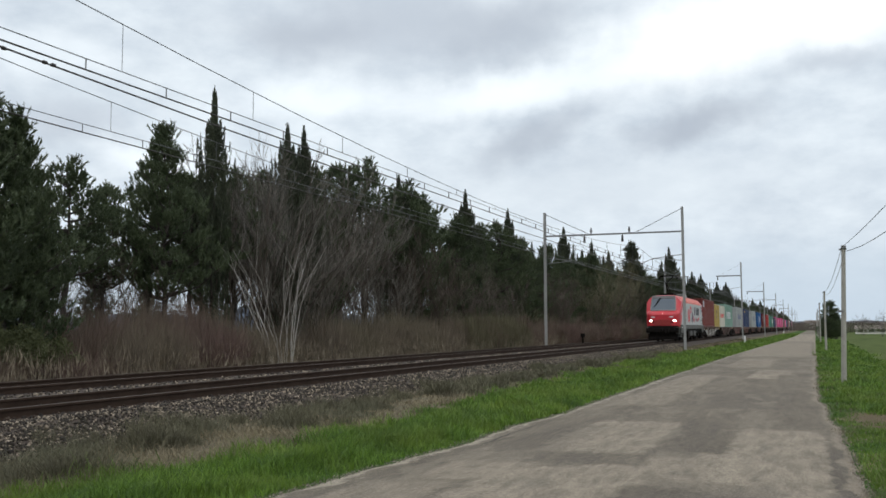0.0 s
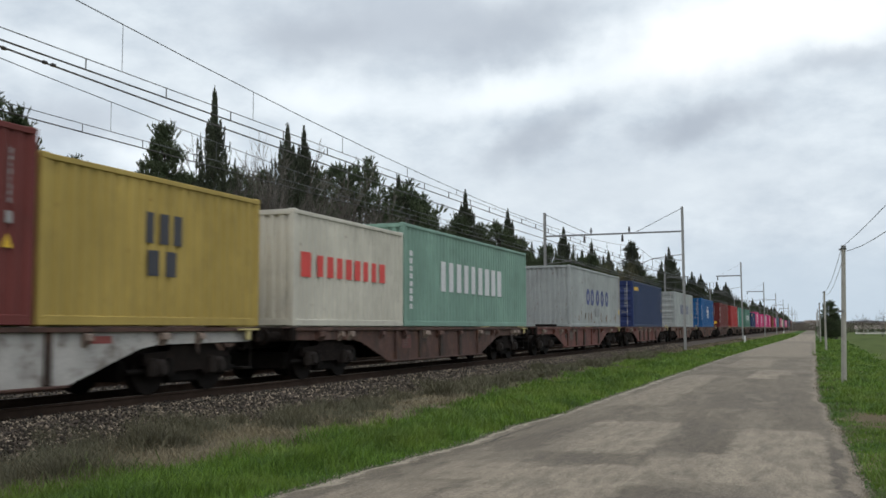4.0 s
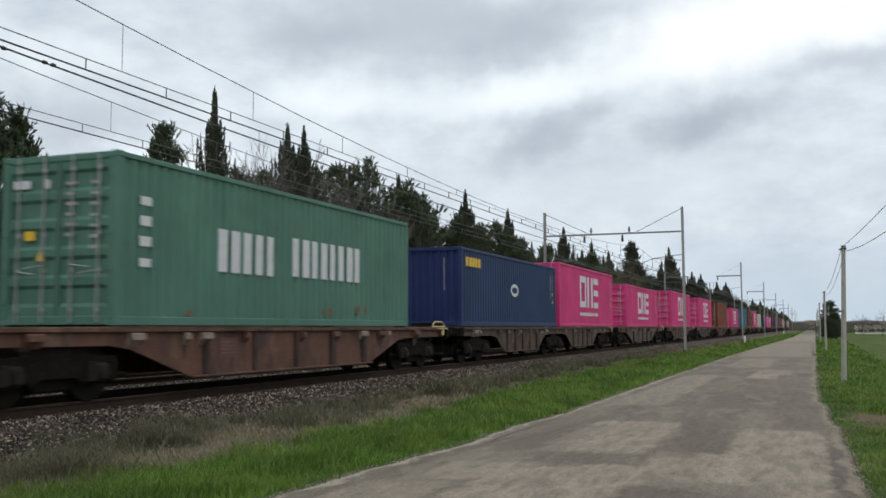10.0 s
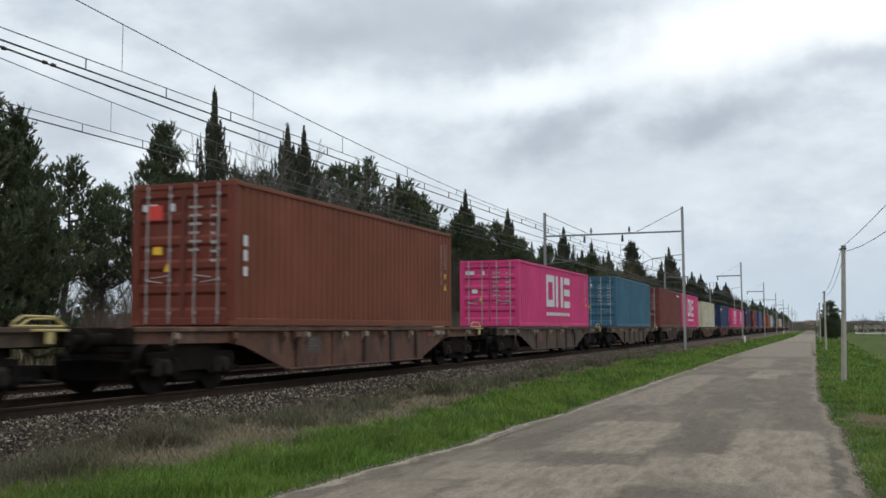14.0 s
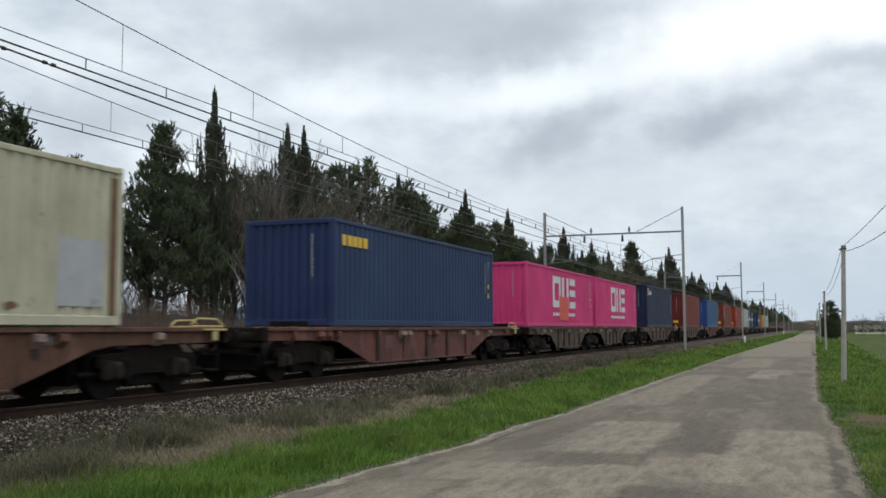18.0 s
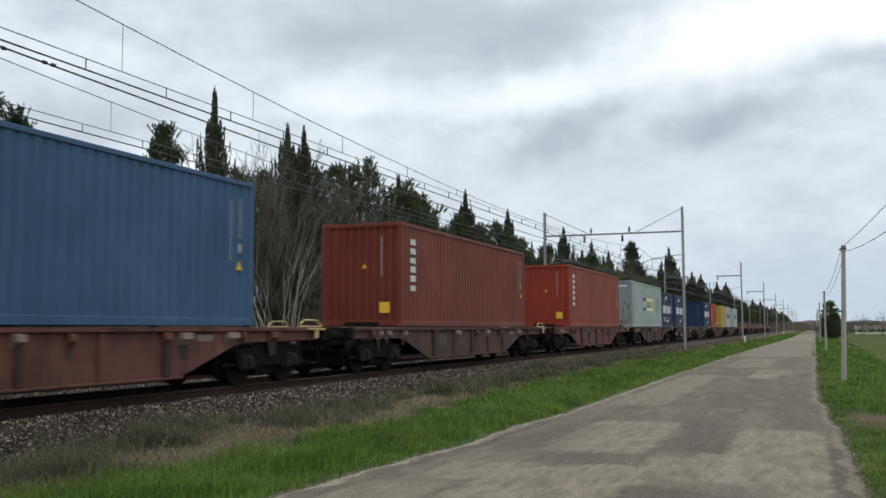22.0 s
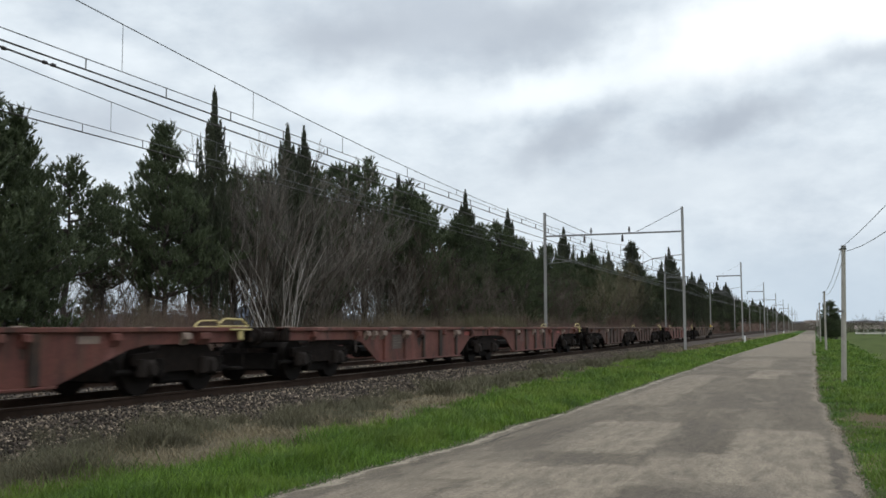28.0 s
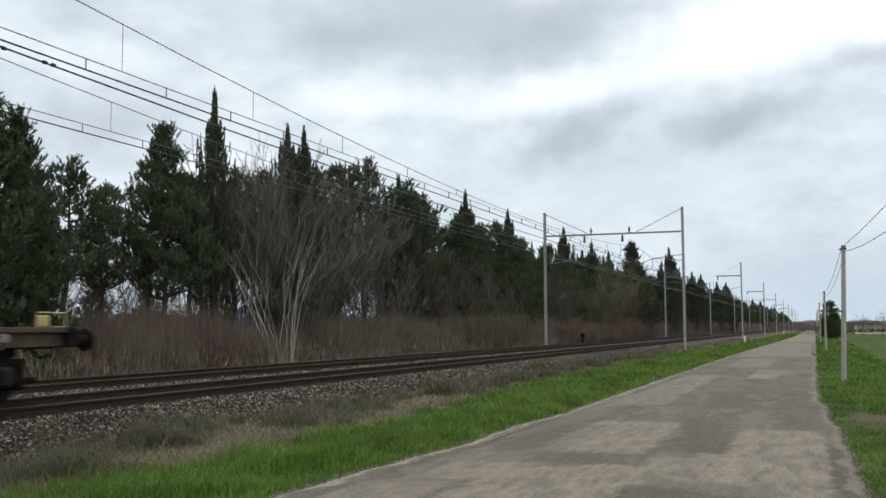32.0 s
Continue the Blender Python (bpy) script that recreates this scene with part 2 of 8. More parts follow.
def ground_material():
    m, n, l, b = material("roadside_ground")
    co = n.new("ShaderNodeTexCoord").outputs["Object"]
    sep = n.new("ShaderNodeSeparateXYZ")
    l.new(co, sep.inputs[0])
    wob = noise_node(n, l, co, 0.55, 5.0, 0.65)
    ma = n.new("ShaderNodeMath")
    ma.operation = "MULTIPLY_ADD"
    l.new(wob, ma.inputs[0])
    ma.inputs[1].default_value = 1.8
    l.new(sep.outputs["X"], ma.inputs[2])
    edge = n.new("ShaderNodeMapRange")
    edge.inputs[1].default_value, edge.inputs[2].default_value = -6.3, -5.6
    l.new(ma.outputs[0], edge.inputs[0])
    fine, mid = noise_node(n, l, co, 14.0, 6.0, 0.7), noise_node(n, l, co, 1.3, 4.0)
    dead = ramp(n, l, fine, 0.3, 0.72, (0.070, 0.060, 0.040, 1), (0.215, 0.188, 0.124, 1))
    dead = blend(n, l, ramp(n, l, mid, 0.4, 0.7), dead, (0.12, 0.10, 0.07))
    green = ramp(n, l, fine, 0.3, 0.75, (0.025, 0.055, 0.012, 1), (0.07, 0.13, 0.025, 1))
    green = blend(n, l, ramp(n, l, mid, 0.42, 0.75), green, (0.07, 0.10, 0.03))
    c = blend(n, l, edge.outputs[0], dead, green)
    # the sown field beyond the verge
    field = n.new("ShaderNodeMapRange")
    field.inputs[1].default_value, field.inputs[2].default_value = 3.2, 4.4
    l.new(ma.outputs[0], field.inputs[0])
    rows = ramp(n, l, noise_node(n, l, co, 0.5, 5.0, 0.6, (1.0, 0.12, 1.0)), 0.3, 0.7, (0.057, 0.080, 0.024, 1), (0.094, 0.116, 0.038, 1))
    c = blend(n, l, field.outputs[0], c, rows)
    # a bare brown patch where wheels leave the road
    mp = n.new("ShaderNodeMapping")
    mp.vector_type = "TEXTURE"
    mp.inputs["Location"].default_value, mp.inputs["Scale"].default_value = (1.35, 18.6, GROUND_Z), (2.3, 4.8, 2.0)
    l.new(co, mp.inputs["Vector"])
    ln = n.new("ShaderNodeVectorMath")
    ln.operation = "LENGTH"
    l.new(mp.outputs[0], ln.inputs[0])
    worn = n.new("ShaderNodeMath")
    worn.operation = "MULTIPLY_ADD"
    l.new(wob, worn.inputs[0])
    worn.inputs[1].default_value = 0.7
    l.new(ln.outputs["Value"], worn.inputs[2])
    c = blend(n, l, ramp(n, l, worn.outputs[0], 0.66, 0.86, (1, 1, 1, 1), (0, 0, 0, 1)), c, ramp(n, l, fine, 0.3, 0.7, (0.085, 0.066, 0.042, 1), (0.165, 0.130, 0.085, 1)))
    l.new(c, b.inputs["Base Color"])
    b.inputs["Roughness"].default_value = 0.95
    b.inputs["Specular IOR Level"].default_value = 0.05
    bumped(n, l, b, fine, 0.8, 0.05)
    return m


def ground_z(x, y):
    """Flat by the road; it sinks a little to the field."""
    z = GROUND_Z
    if x > 1.6:
        z -= min(0.45, (x - 1.6) * 0.09)
    return z


def build_ground():
    xs = [-3000, -800, -200, -80, -40, -30, -26, -22, -19, -17, -10, -9.4, -8.6, -7.8, -7, -6.2, -5.4, -4.8, -4, -2, 0, 0.3, 0.7, 1.2, 1.8, 2.6, 4, 6, 9, 15, 40, 120, 400, 3000]
    ys = [-1600, -400, -80, -20, 0] + [4 + 1.2 * k for k in range(40)] + [56, 64, 75, 90, 110, 140, 200, 300, 600, 1500, 4200]
    g = Geo()
    vs = []
    for y in ys:
        for x in xs:
            z = ground_z(x, y)
            if 3 < y < 60 and -9.5 < x < 8 and not -5.3 < x < 0.7:
                z += 0.05 * noise.noise(Vector((x * 0.7, y * 0.7, 1.0)))
            vs.append((x, y, z))
    w = len(xs)
    fs = [(j * w + i, j * w + i + 1, (j + 1) * w + i + 1, (j + 1) * w + i) for j in range(len(ys) - 1) for i in range(w - 1)]
    g.add(vs, fs)
    solid("ground", g, ground_material(), "grassy roadside ground with dead and green grass", "ground", kind="structure", smooth=True)


build_ground()


WORN = [(-2.75, 14.5, 0.75, 2.3, 0.75, 1), (-2.6, 9.7, 0.8, 1.7, 0.8, 1), (-0.5, 12.8, 0.62, 3.4, 0.8, 1), (-3.7, 11.0, 0.40, 1.3, 0.65, 1), (-1.4, 11.3, 0.55, 1.5, 0.7, 1),
        (-3.5, 27.0, 0.6, 7.0, 0.6, 1), (-1.6, 33.0, 0.45, 1.6, 0.9, 1), (-1.4, 36.5, 0.6, 2.0, 0.6, 1), (-2.6, 46.0, 0.9, 6.0, 0.5, 1), (-4.0, 8.0, 0.5, 1.6, 0.6, 1),
        (-2.75, 11.7, 0.26, 0.8, 0.7, 0), (-1.75, 14.6, 0.35, 2.6, 0.6, 0), (-3.6, 13.5, 0.5, 2.4, 0.5, 0), (-1.5, 22.5, 1.1, 2.6, 0.45, 0), (-1.0, 9.2, 0.7, 1.2, 0.6, 0), (0.20, 11.4, 0.10, 2.6, 0.9, 0), (-2.2, 80.0, 2.0, 26.0, 0.6, 1), (-2.0, 170.0, 2.4, 62.0, 0.8, 1)]


def road_material():
    """Old asphalt: tar and stone grain, worn pale patches, darker repairs."""
    m, n, l, b = material("worn_asphalt")
    co = n.new("ShaderNodeTexCoord").outputs["Object"]
    grain, mid = noise_node(n, l, co, 34.0, 8.0, 0.85), noise_node(n, l, co, 1.6, 9.0, 0.70, (1.0, 0.26, 1.0))
    c = ramp(n, l, mid, 0.32, 0.68, (0.100, 0.082, 0.060, 1), (0.160, 0.133, 0.099, 1))
    fret = n.new("ShaderNodeTexNoise")
    fret.inputs["Scale"].default_value, fret.inputs["Detail"].default_value, fret.inputs["Roughness"].default_value = 2.6, 8.0, 0.7
    l.new(co, fret.inputs["Vector"])
    warp = n.new("ShaderNodeVectorMath")
    warp.operation = "MULTIPLY_ADD"
    l.new(fret.outputs["Color"], warp.inputs[0])
    warp.inputs[1].default_value, warp.inputs[2].default_value = (0.5, 1.2, 0), (-0.25, -0.6, 0)
    shift = n.new("ShaderNodeVectorMath")
    l.new(co, shift.inputs[0])
    l.new(warp.outputs[0], shift.inputs[1])
    ragged = ramp(n, l, noise_node(n, l, co, 5.0, 8.0, 0.72, (1.0, 0.24, 1.0)), 0.40, 0.54, (0.42, 0.42, 0.42, 1))
    for cx, cy, rx, ry, w, pale in WORN:
        mp = n.new("ShaderNodeMapping")
        mp.vector_type = "TEXTURE"
        mp.inputs["Location"].default_value, mp.inputs["Scale"].default_value = (cx, cy, ROAD_Z), (rx, ry, 1)
        l.new(shift.outputs[0], mp.inputs["Vector"])
        parts = n.new("ShaderNodeSeparateXYZ")
        l.new(mp.outputs[0], parts.inputs[0])
        ab = [n.new("ShaderNodeMath") for _ in range(3)]
        for k in (0, 1):
            ab[k].operation = "ABSOLUTE"
            l.new(parts.outputs[k], ab[k].inputs[0])
            l.new(ab[k].outputs[0], ab[2].inputs[k])
        ab[2].operation = "SMOOTH_MAX"
        ab[2].inputs[2].default_value = 0.3
        mr = n.new("ShaderNodeMapRange")
        mr.inputs[1].default_value, mr.inputs[2].default_value, mr.inputs[3].default_value, mr.inputs[4].default_value = 0.88, 1.03, w, 0.0
        l.new(ab[2].outputs[0], mr.inputs[0])
        c = blend(n, l, blend(n, l, 1.0, mr.outputs[0], ragged, "MULTIPLY"), c, (0.276, 0.232, 0.174) if pale else (0.094, 0.078, 0.060))
    pat = noise_node(n, l, co, 1.5, 8.0, 0.6, (1.0, 0.24, 1.0))
    c = blend(n, l, ramp(n, l, pat, 0.555, 0.585, c1=(0.4, 0.4, 0.4, 1)), c, (0.215, 0.182, 0.137))
    fine = noise_node(n, l, co, 9.0, 6.0, 0.75, (1.0, 0.2, 1.0))
    c = blend(n, l, 0.35, c, blend(n, l, 1.0, c, ramp(n, l, fine, 0.36, 0.64, (0.55, 0.55, 0.55, 1), (1.45, 1.45, 1.45, 1)), "MULTIPLY"))
    streak = noise_node(n, l, co, 2.4, 6.0, 0.7, (1.0, 0.22, 1.0))
    c = blend(n, l, ramp(n, l, streak, 0.56, 0.72, c1=(0.5, 0.5, 0.5, 1)), c, (0.085, 0.072, 0.06))
    uv = n.new("ShaderNodeUVMap")
    uv.uv_map = "edges"
    away = n.new("ShaderNodeSeparateXYZ")
    l.new(uv.outputs[0], away.inputs[0])
    frayed = noise_node(n, l, co, 3.2, 6.0, 0.7, (1.0, 0.5, 1.0))
    for k, reach in ((0, 0.42), (1, 0.30)):
        sm = n.new("ShaderNodeMath")
        sm.operation = "MULTIPLY_ADD"
        l.new(frayed, sm.inputs[0])
        sm.inputs[1].default_value = -reach * 2.2
        l.new(away.outputs[k], sm.inputs[2])
        near = n.new("ShaderNodeMapRange")
        near.inputs[1].default_value, near.inputs[2].default_value, near.inputs[3].default_value, near.inputs[4].default_value = -reach * 0.85, -reach * 0.60, 0.85, 0.0
        l.new(sm.outputs[0], near.inputs[0])
        c = blend(n, l, near.outputs[0], c, (0.225, 0.185, 0.138) if k else (0.33, 0.285, 0.22))
    c = blend(n, l, 0.75, c, blend(n, l, 1.0, c, ramp(n, l, grain, 0.36, 0.64, (0.35, 0.35, 0.35, 1), (1.65, 1.65, 1.65, 1)), "MULTIPLY"))
    specks = noise_node(n, l, co, 75.0, 2.0, 0.5)
    c = blend(n, l, ramp(n, l, specks, 0.60, 0.68, c1=(0.6, 0.6, 0.6, 1)), c, (0.40, 0.36, 0.30))
    c = blend(n, l, ramp(n, l, noise_node(n, l, co, 60.0, 2.0, 0.5), 0.60, 0.70, c1=(0.6, 0.6, 0.6, 1)), c, (0.05, 0.043, 0.036))
    l.new(c, b.inputs["Base Color"])
    b.inputs["Roughness"].default_value = 0.9
    b.inputs["Specular IOR Level"].default_value = 0.25
    bumped(n, l, b, grain, 0.7, 0.012)
    return m


def road_edges(y):
    """Left and right edge of the road at y, uneven where the asphalt has crumbled."""
    a = -4.70 - 0.22 * min(1, max(0, (13 - y) / 4)) + 0.16 * min(1, max(0, (y - 13) / 6)) + 0.12 * noise.noise(Vector((y * 0.35, 0, 5))) + 0.07 * noise.noise(Vector((y * 1.7, 3, 5)))
    b = 0.42 - 0.42 * min(1, max(0, (y - 12) / 14)) + 0.10 * noise.noise(Vector((y * 0.45, 8, 5))) + 0.05 * noise.noise(Vector((y * 1.9, 6, 5)))
    if y > 60:
        a += min(1.2, (y - 60) * 0.012)
    return a, b


def build_road():
    g = Geo()
    ys = [-900, -300, -60, -20, -5, 0, 3] + [5 + 0.25 * k for k in range(180)] + [52, 56, 60, 66, 74, 85, 100, 130, 170, 240, 400, 700]
    vs = []
    for y in ys:
        a, b = road_edges(y)
        for k, u in enumerate((0, 0.03, 0.25, 0.5, 0.75, 0.97, 1)):
            crown = 0.035 * (1 - (2 * u - 1) ** 2)
            dip = -0.018 if k in (0, 6) else 0
            vs.append((a + (b - a) * u, y, ROAD_Z + crown + dip))
    fs = [(j * 7 + i, j * 7 + i + 1, (j + 1) * 7 + i + 1, (j + 1) * 7 + i) for j in range(len(ys) - 1) for i in range(6)]
    g.add(vs, fs)
    solid("road", g, road_material(), "narrow country road of worn patched grey asphalt", "road", kind="structure", smooth=True)
    tar = plain("crack_dirt", (0.05, 0.044, 0.038), 0.95, 0, 0.3, 9.0, 50, 0.4)
    road = bpy.data.objects["road"]
    for line, wide, seed in (([(-2.0, 20.2), (-1.2, 20.05), (-0.6, 20.15), (0.06, 19.5)], 0.02, 2),
                             ([(-4.3, 12.5), (-4.36, 14.2), (-4.3, 16.6), (-4.42, 18.5)], 0.016, 4), ([(-2.4, 8.6), (-1.7, 8.9), (-1.1, 8.75)], 0.025, 5)):
        g, vs, n = Geo(), [], 40
        for k in range(n + 1):
            u = k / n * (len(line) - 1)
            i = min(len(line) - 2, int(u))
            p, q = Vector(line[i]), Vector(line[i + 1])
            at = p.lerp(q, u - i)
            side = Vector(((q - p).y, -(q - p).x)).normalized()
            at += side * 0.03 * noise.noise(Vector((k * 0.45, seed, 0)))
            w = wide * (0.35 + 0.9 * abs(noise.noise(Vector((k * 0.33, seed, 7))))) * min(1, 6 * (k + 1) / n, 6 * (n - k + 1) / n)
            for s in (-1, 1):
                a, b = road_edges(at.y)
                uu = (at.x - a) / (b - a)
                vs.append((at.x + side.x * w * s, at.y + side.y * w * s, ROAD_Z + 0.035 * (1 - (2 * uu - 1) ** 2) + 0.006))
        g.add(vs, [(2 * k, 2 * k + 1, 2 * k + 3, 2 * k + 2) for k in range(n)])
        part("crack", g, tar, road, "dark dirt-filled crack")
    # how far each point lies from either edge, for the wear along them
    layer = road.data.uv_layers.new(name="edges")
    for lo in road.data.loops:
        x, y, _ = road.data.vertices[lo.vertex_index].co
        a, b = road_edges(y)
        layer.data[lo.index].uv = (x - a, b - x)


build_road()


def stone_material(name, dark, light):
    m, n, l, b = material(name)
    ge = n.new("ShaderNodeNewGeometry")
    co = n.new("ShaderNodeTexCoord").outputs["Object"]
    c = ramp(n, l, ge.outputs["Random Per Island"], 0.56, 1.0, (*dark, 1), (*light, 1))
    c = blend(n, l, 0.5, c, blend(n, l, 1.0, c, ramp(n, l, noise_node(n, l, co, 45.0, 4.0), 0.3, 0.7, (0.5, 0.5, 0.5, 1), (1.4, 1.4, 1.4, 1)), "MULTIPLY"))
    l.new(c, b.inputs["Base Color"])
    b.inputs["Roughness"].default_value = 0.9
    return m


M_STONE = stone_material("ballast_stone", (0.030, 0.023, 0.016), (0.385, 0.312, 0.232))
# rusty stones between the rails, also darkened for shade under the train
M_TRACK_DARK = stone_material("rusty_shaded_ballast", (0.016, 0.011, 0.008), (0.095, 0.066, 0.047))
M_CRUMB = stone_material("road_crumbs", (0.17, 0.145, 0.115), (0.37, 0.32, 0.255))
M_BED = plain("ballast_bed", (0.058, 0.042, 0.031), 0.95, 0, 0.45, 9.0, 22.0, 1.0, dirt=(0.03, 0.026, 0.022))


def bed_z(x):
    """Height of the ballast across both tracks."""
    pts = [(-19.0, -0.47), (-18.2, -0.16), (-13.8, -0.155), (-10.3, -0.165), (-9.45, -0.47)]
    for (a, za), (b, zb) in zip(pts, pts[1:]):
        if a <= x <= b:
            return za + (zb - za) * (x - a) / (b - a)
    return GROUND_Z


def build_ballast():
    g = Geo()
    xs = (-19.0, -18.2, -15.9, -13.8, -11.79, -10.3, -10.0, -9.7, -9.45)
    ys = [-900, -300, -60, 0] + [4 + k for k in range(56)] + [70, 90, 130, 200, 400, 950]
    vs = []
    for y in ys:
        for x in xs:
            vs.append((x + (0.1 * noise.noise(Vector((y * 0.6, x, 0))) if x == -9.45 else 0), y, bed_z(x) + 0.02 * noise.noise(Vector((x * 2, y * 1.5, 2)))))
    w = len(xs)
    g.add(vs, [(j * w + i, j * w + i + 1, (j + 1) * w + i + 1, (j + 1) * w + i) for j in range(len(ys) - 1) for i in range(w - 1)])
    solid("ballast_bed", g, M_BED, "grey-brown railway ballast bed under two tracks", "ballast", kind="structure")


build_ballast()


def scatter_stones(name, label, mat, count, place, lo, hi, seed, category):
    """Many small angular stones in one mesh."""
    r = np.random.default_rng(seed)
    base = np.array([(1, 0, 0), (-1, 0, 0), (0, 1, 0), (0, -1, 0), (0, 0, 1), (0, 0, -1)], float)
    tri = np.array([(0, 2, 4), (2, 1, 4), (1, 3, 4), (3, 0, 4), (2, 0, 5), (1, 2, 5), (3, 1, 5), (0, 3, 5)])
    p = place(r, count)
    count = len(p)
    size = r.uniform(lo, hi, (count, 1, 1)) * r.uniform(0.6, 1.3, (count, 1, 3))
    jig = base[None] + r.uniform(-0.35, 0.35, (count, 6, 3))
    a = r.uniform(0, 6.28, count)
    c, s = np.cos(a)[:, None], np.sin(a)[:, None]
    v = jig * size
    v = np.stack([v[..., 0] * c - v[..., 1] * s, v[..., 0] * s + v[..., 1] * c, v[..., 2] * 0.8], -1) + p[:, None, :]
    t = tri[None] + (np.arange(count) * 6)[:, None, None]
    ob = new(name, np_mesh(name, v.reshape(-1, 3), t.reshape(-1, 3), mat))
    return tagged(ob, label, category, kind="stuff")


def on_slope(r, n):
    u = r.random(n)
    y = 5 + 75 * u ** 1.8
    x = r.uniform(-10.75, -9.3, n)
    z = np.array([bed_z(min(a, -9.45)) for a in x]) + r.uniform(0.0, 0.03, n)
    return np.stack([x, y, z], -1)


def between_tracks(r, n):
    y = 5 + 75 * r.random(n) ** 1.5
    x = r.uniform(-14.7, -13.0, n)
    z = np.array([bed_z(a) for a in x]) + r.uniform(0.0, 0.03, n)
    return np.stack([x, y, z], -1)


def between_rails(r, n):
    y = 5 + 75 * r.random(n) ** 1.5
    x = r.uniform(-1.45, 1.40, n) + np.where(r.random(n) < 0.6, TRACK_X, FAR_X)
    z = np.array([bed_z(a) for a in x]) + r.uniform(0.0, 0.03, n)
    return np.stack([x, y, z], -1)


def on_edges(r, n):
    y = 5 + 50 * r.random(n) ** 1.6
    out = []
    for k, yy in enumerate(y):
        a, b = road_edges(yy)
        x = a - abs(r.normal(0.0, 0.15)) + 0.16 if k % 2 else b + abs(r.normal(0.0, 0.12)) - 0.14
        out.append((x, yy, ROAD_Z - 0.012))
    return np.array(out)


scatter_stones("ballast_stones", "loose grey ballast stones on the track shoulder", M_STONE, 42000, on_slope, 0.012, 0.034, 11, "ballast")
scatter_stones("track_stones", "rust-stained ballast stones between the rails, darkened by painted shade", M_TRACK_DARK, 14000, between_rails, 0.016, 0.036, 12, "ballast")
scatter_stones("middle_stones", "grey ballast stones between the two tracks", M_STONE, 9000, between_tracks, 0.016, 0.040, 14, "ballast")
scatter_stones("road_crumbs", "crumbled asphalt and grit along the road edge", M_CRUMB, 30000, on_edges, 0.004, 0.011, 13, "gravel")


# ---- two railway tracks ----
def build_track(name, cx, label):
    tr = thing(name, label, "railway track", "tracks", "structure")
    for side in (-1, 1):
        x = cx + side * 0.753
        prof = [(-0.07, -0.172), (0.07, -0.172), (0.07, -0.158), (0.014, -0.145), (0.01, -0.045), (0.036, -0.034), (0.036, -0.006), (0.028, 0.0), (-0.028, 0.0), (-0.036, -0.006), (-0.036, -0.034), (-0.01, -0.045), (-0.014, -0.145), (-0.07, -0.158)]
        part("rail", Geo().prism([(x + a, b) for a, b in prof], -900, 950, "y"), M_RAIL, tr, "rusty steel rail")
        part("rail_head", Geo().box(x - 0.026, x + 0.026, -900, 950, 0.0005, 0.004), M_RAILHEAD, tr, "worn shiny running surface")
    sl = Geo().prism([(-1.28, -0.30), (1.28, -0.30), (1.28, -0.185), (1.24, -0.172), (-1.24, -0.172), (-1.28, -0.185)], -0.13, 0.13, "y").mesh("sleeper", M_SLEEPER)
    clip = Geo()
    for s in (-0.753, 0.753):
        for o in (-0.1, 0.1):
            clip.cbox(s + o - 0.03, s + o + 0.03, -0.05, 0.05, -0.172, -0.135, 0.01)
    clip = clip.mesh("rail_clip", M_RAIL)
    for k in range(105):
        y = 2 + 0.6 * k
        s = part("sleeper", sl, None, tr)
        s.location = (cx, y, 0)
        if k < 60:
            part("rail_clip", clip, None, s)


build_track("railway_track", TRACK_X, "railway track with rusty rails on dark sleepers")
build_track("railway_track", FAR_X, "second railway track with rusty rails on dark sleepers")


# ---- the freight train; every vehicle runs along +y behind its own front end ----
def rows_of(start, x=TRACK_X, z=0.0):
    """Rows for walk(): the train rolls towards -y; run is how far its nose has come."""
    runs = ((0, -81.2), (1, -55.5), (2, -29.8), (3, -4.21), (6, 73.0), (7, 98.55), (8, 124.2), (9, 149.7), (10, 175.2), (11, 200.85), (12, 226.3), (13, 251.8), (14, 277.1),
            (17, 353.1), (18, 378.2), (19, 403.72), (20, 428.94), (21, 454.25), (22, 479.54), (23, 504.7), (24, 529.89), (25, 554.9), (28, 630.7), (29, 655.8), (30, 681.0), (31, 706.5), (32, 731.6))
    return [(t, pose(x, start - run, z)) for t, run in runs]


MOVING = []


def runs_with(ob, start, z=0.0):
    ob.location = (TRACK_X, start, z)
    MOVING.append((ob, start, z))
    return ob


PAINT = {}


def paint(name, col, rust=0.3, fade=0.15):
    if name not in PAINT:
        PAINT[name] = container_paint("paint_" + name, col, rust, fade)
    return PAINT[name]


def corrugated(length, zl, zh, pitch, depth, flat):
    """A wall in the y-z plane with upright folds, its outer faces at x = 0."""
    n = max(1, round((length) / pitch))
    p = length / n
    ys = []
    for k in range(n):
        a = k * p
        ys += [(a, 0), (a + p * flat, 0), (a + p * (flat + (1 - 2 * flat) / 2 * 1.0), -depth), (a + p * (1 - (1 - 2 * flat) / 2), -depth)]
    ys.append((length, 0))
    g = Geo()
    vs, fs = [], []
    for y, x in ys:
        vs += [(x, y, zl), (x, y, zh)]
    for i in range(len(ys) - 1):
        fs.append((2 * i, 2 * i + 2, 2 * i + 3, 2 * i + 1))
    return g.add(vs, fs)


def turned(g, f):
    h = Geo()
    h.v = [f(*p) for p in g.v]
    h.f = g.f
    return h


M_BAR = plain("locking_bar", (0.36, 0.35, 0.34), 0.5, 0.5, 0.2, 6.0, 60)


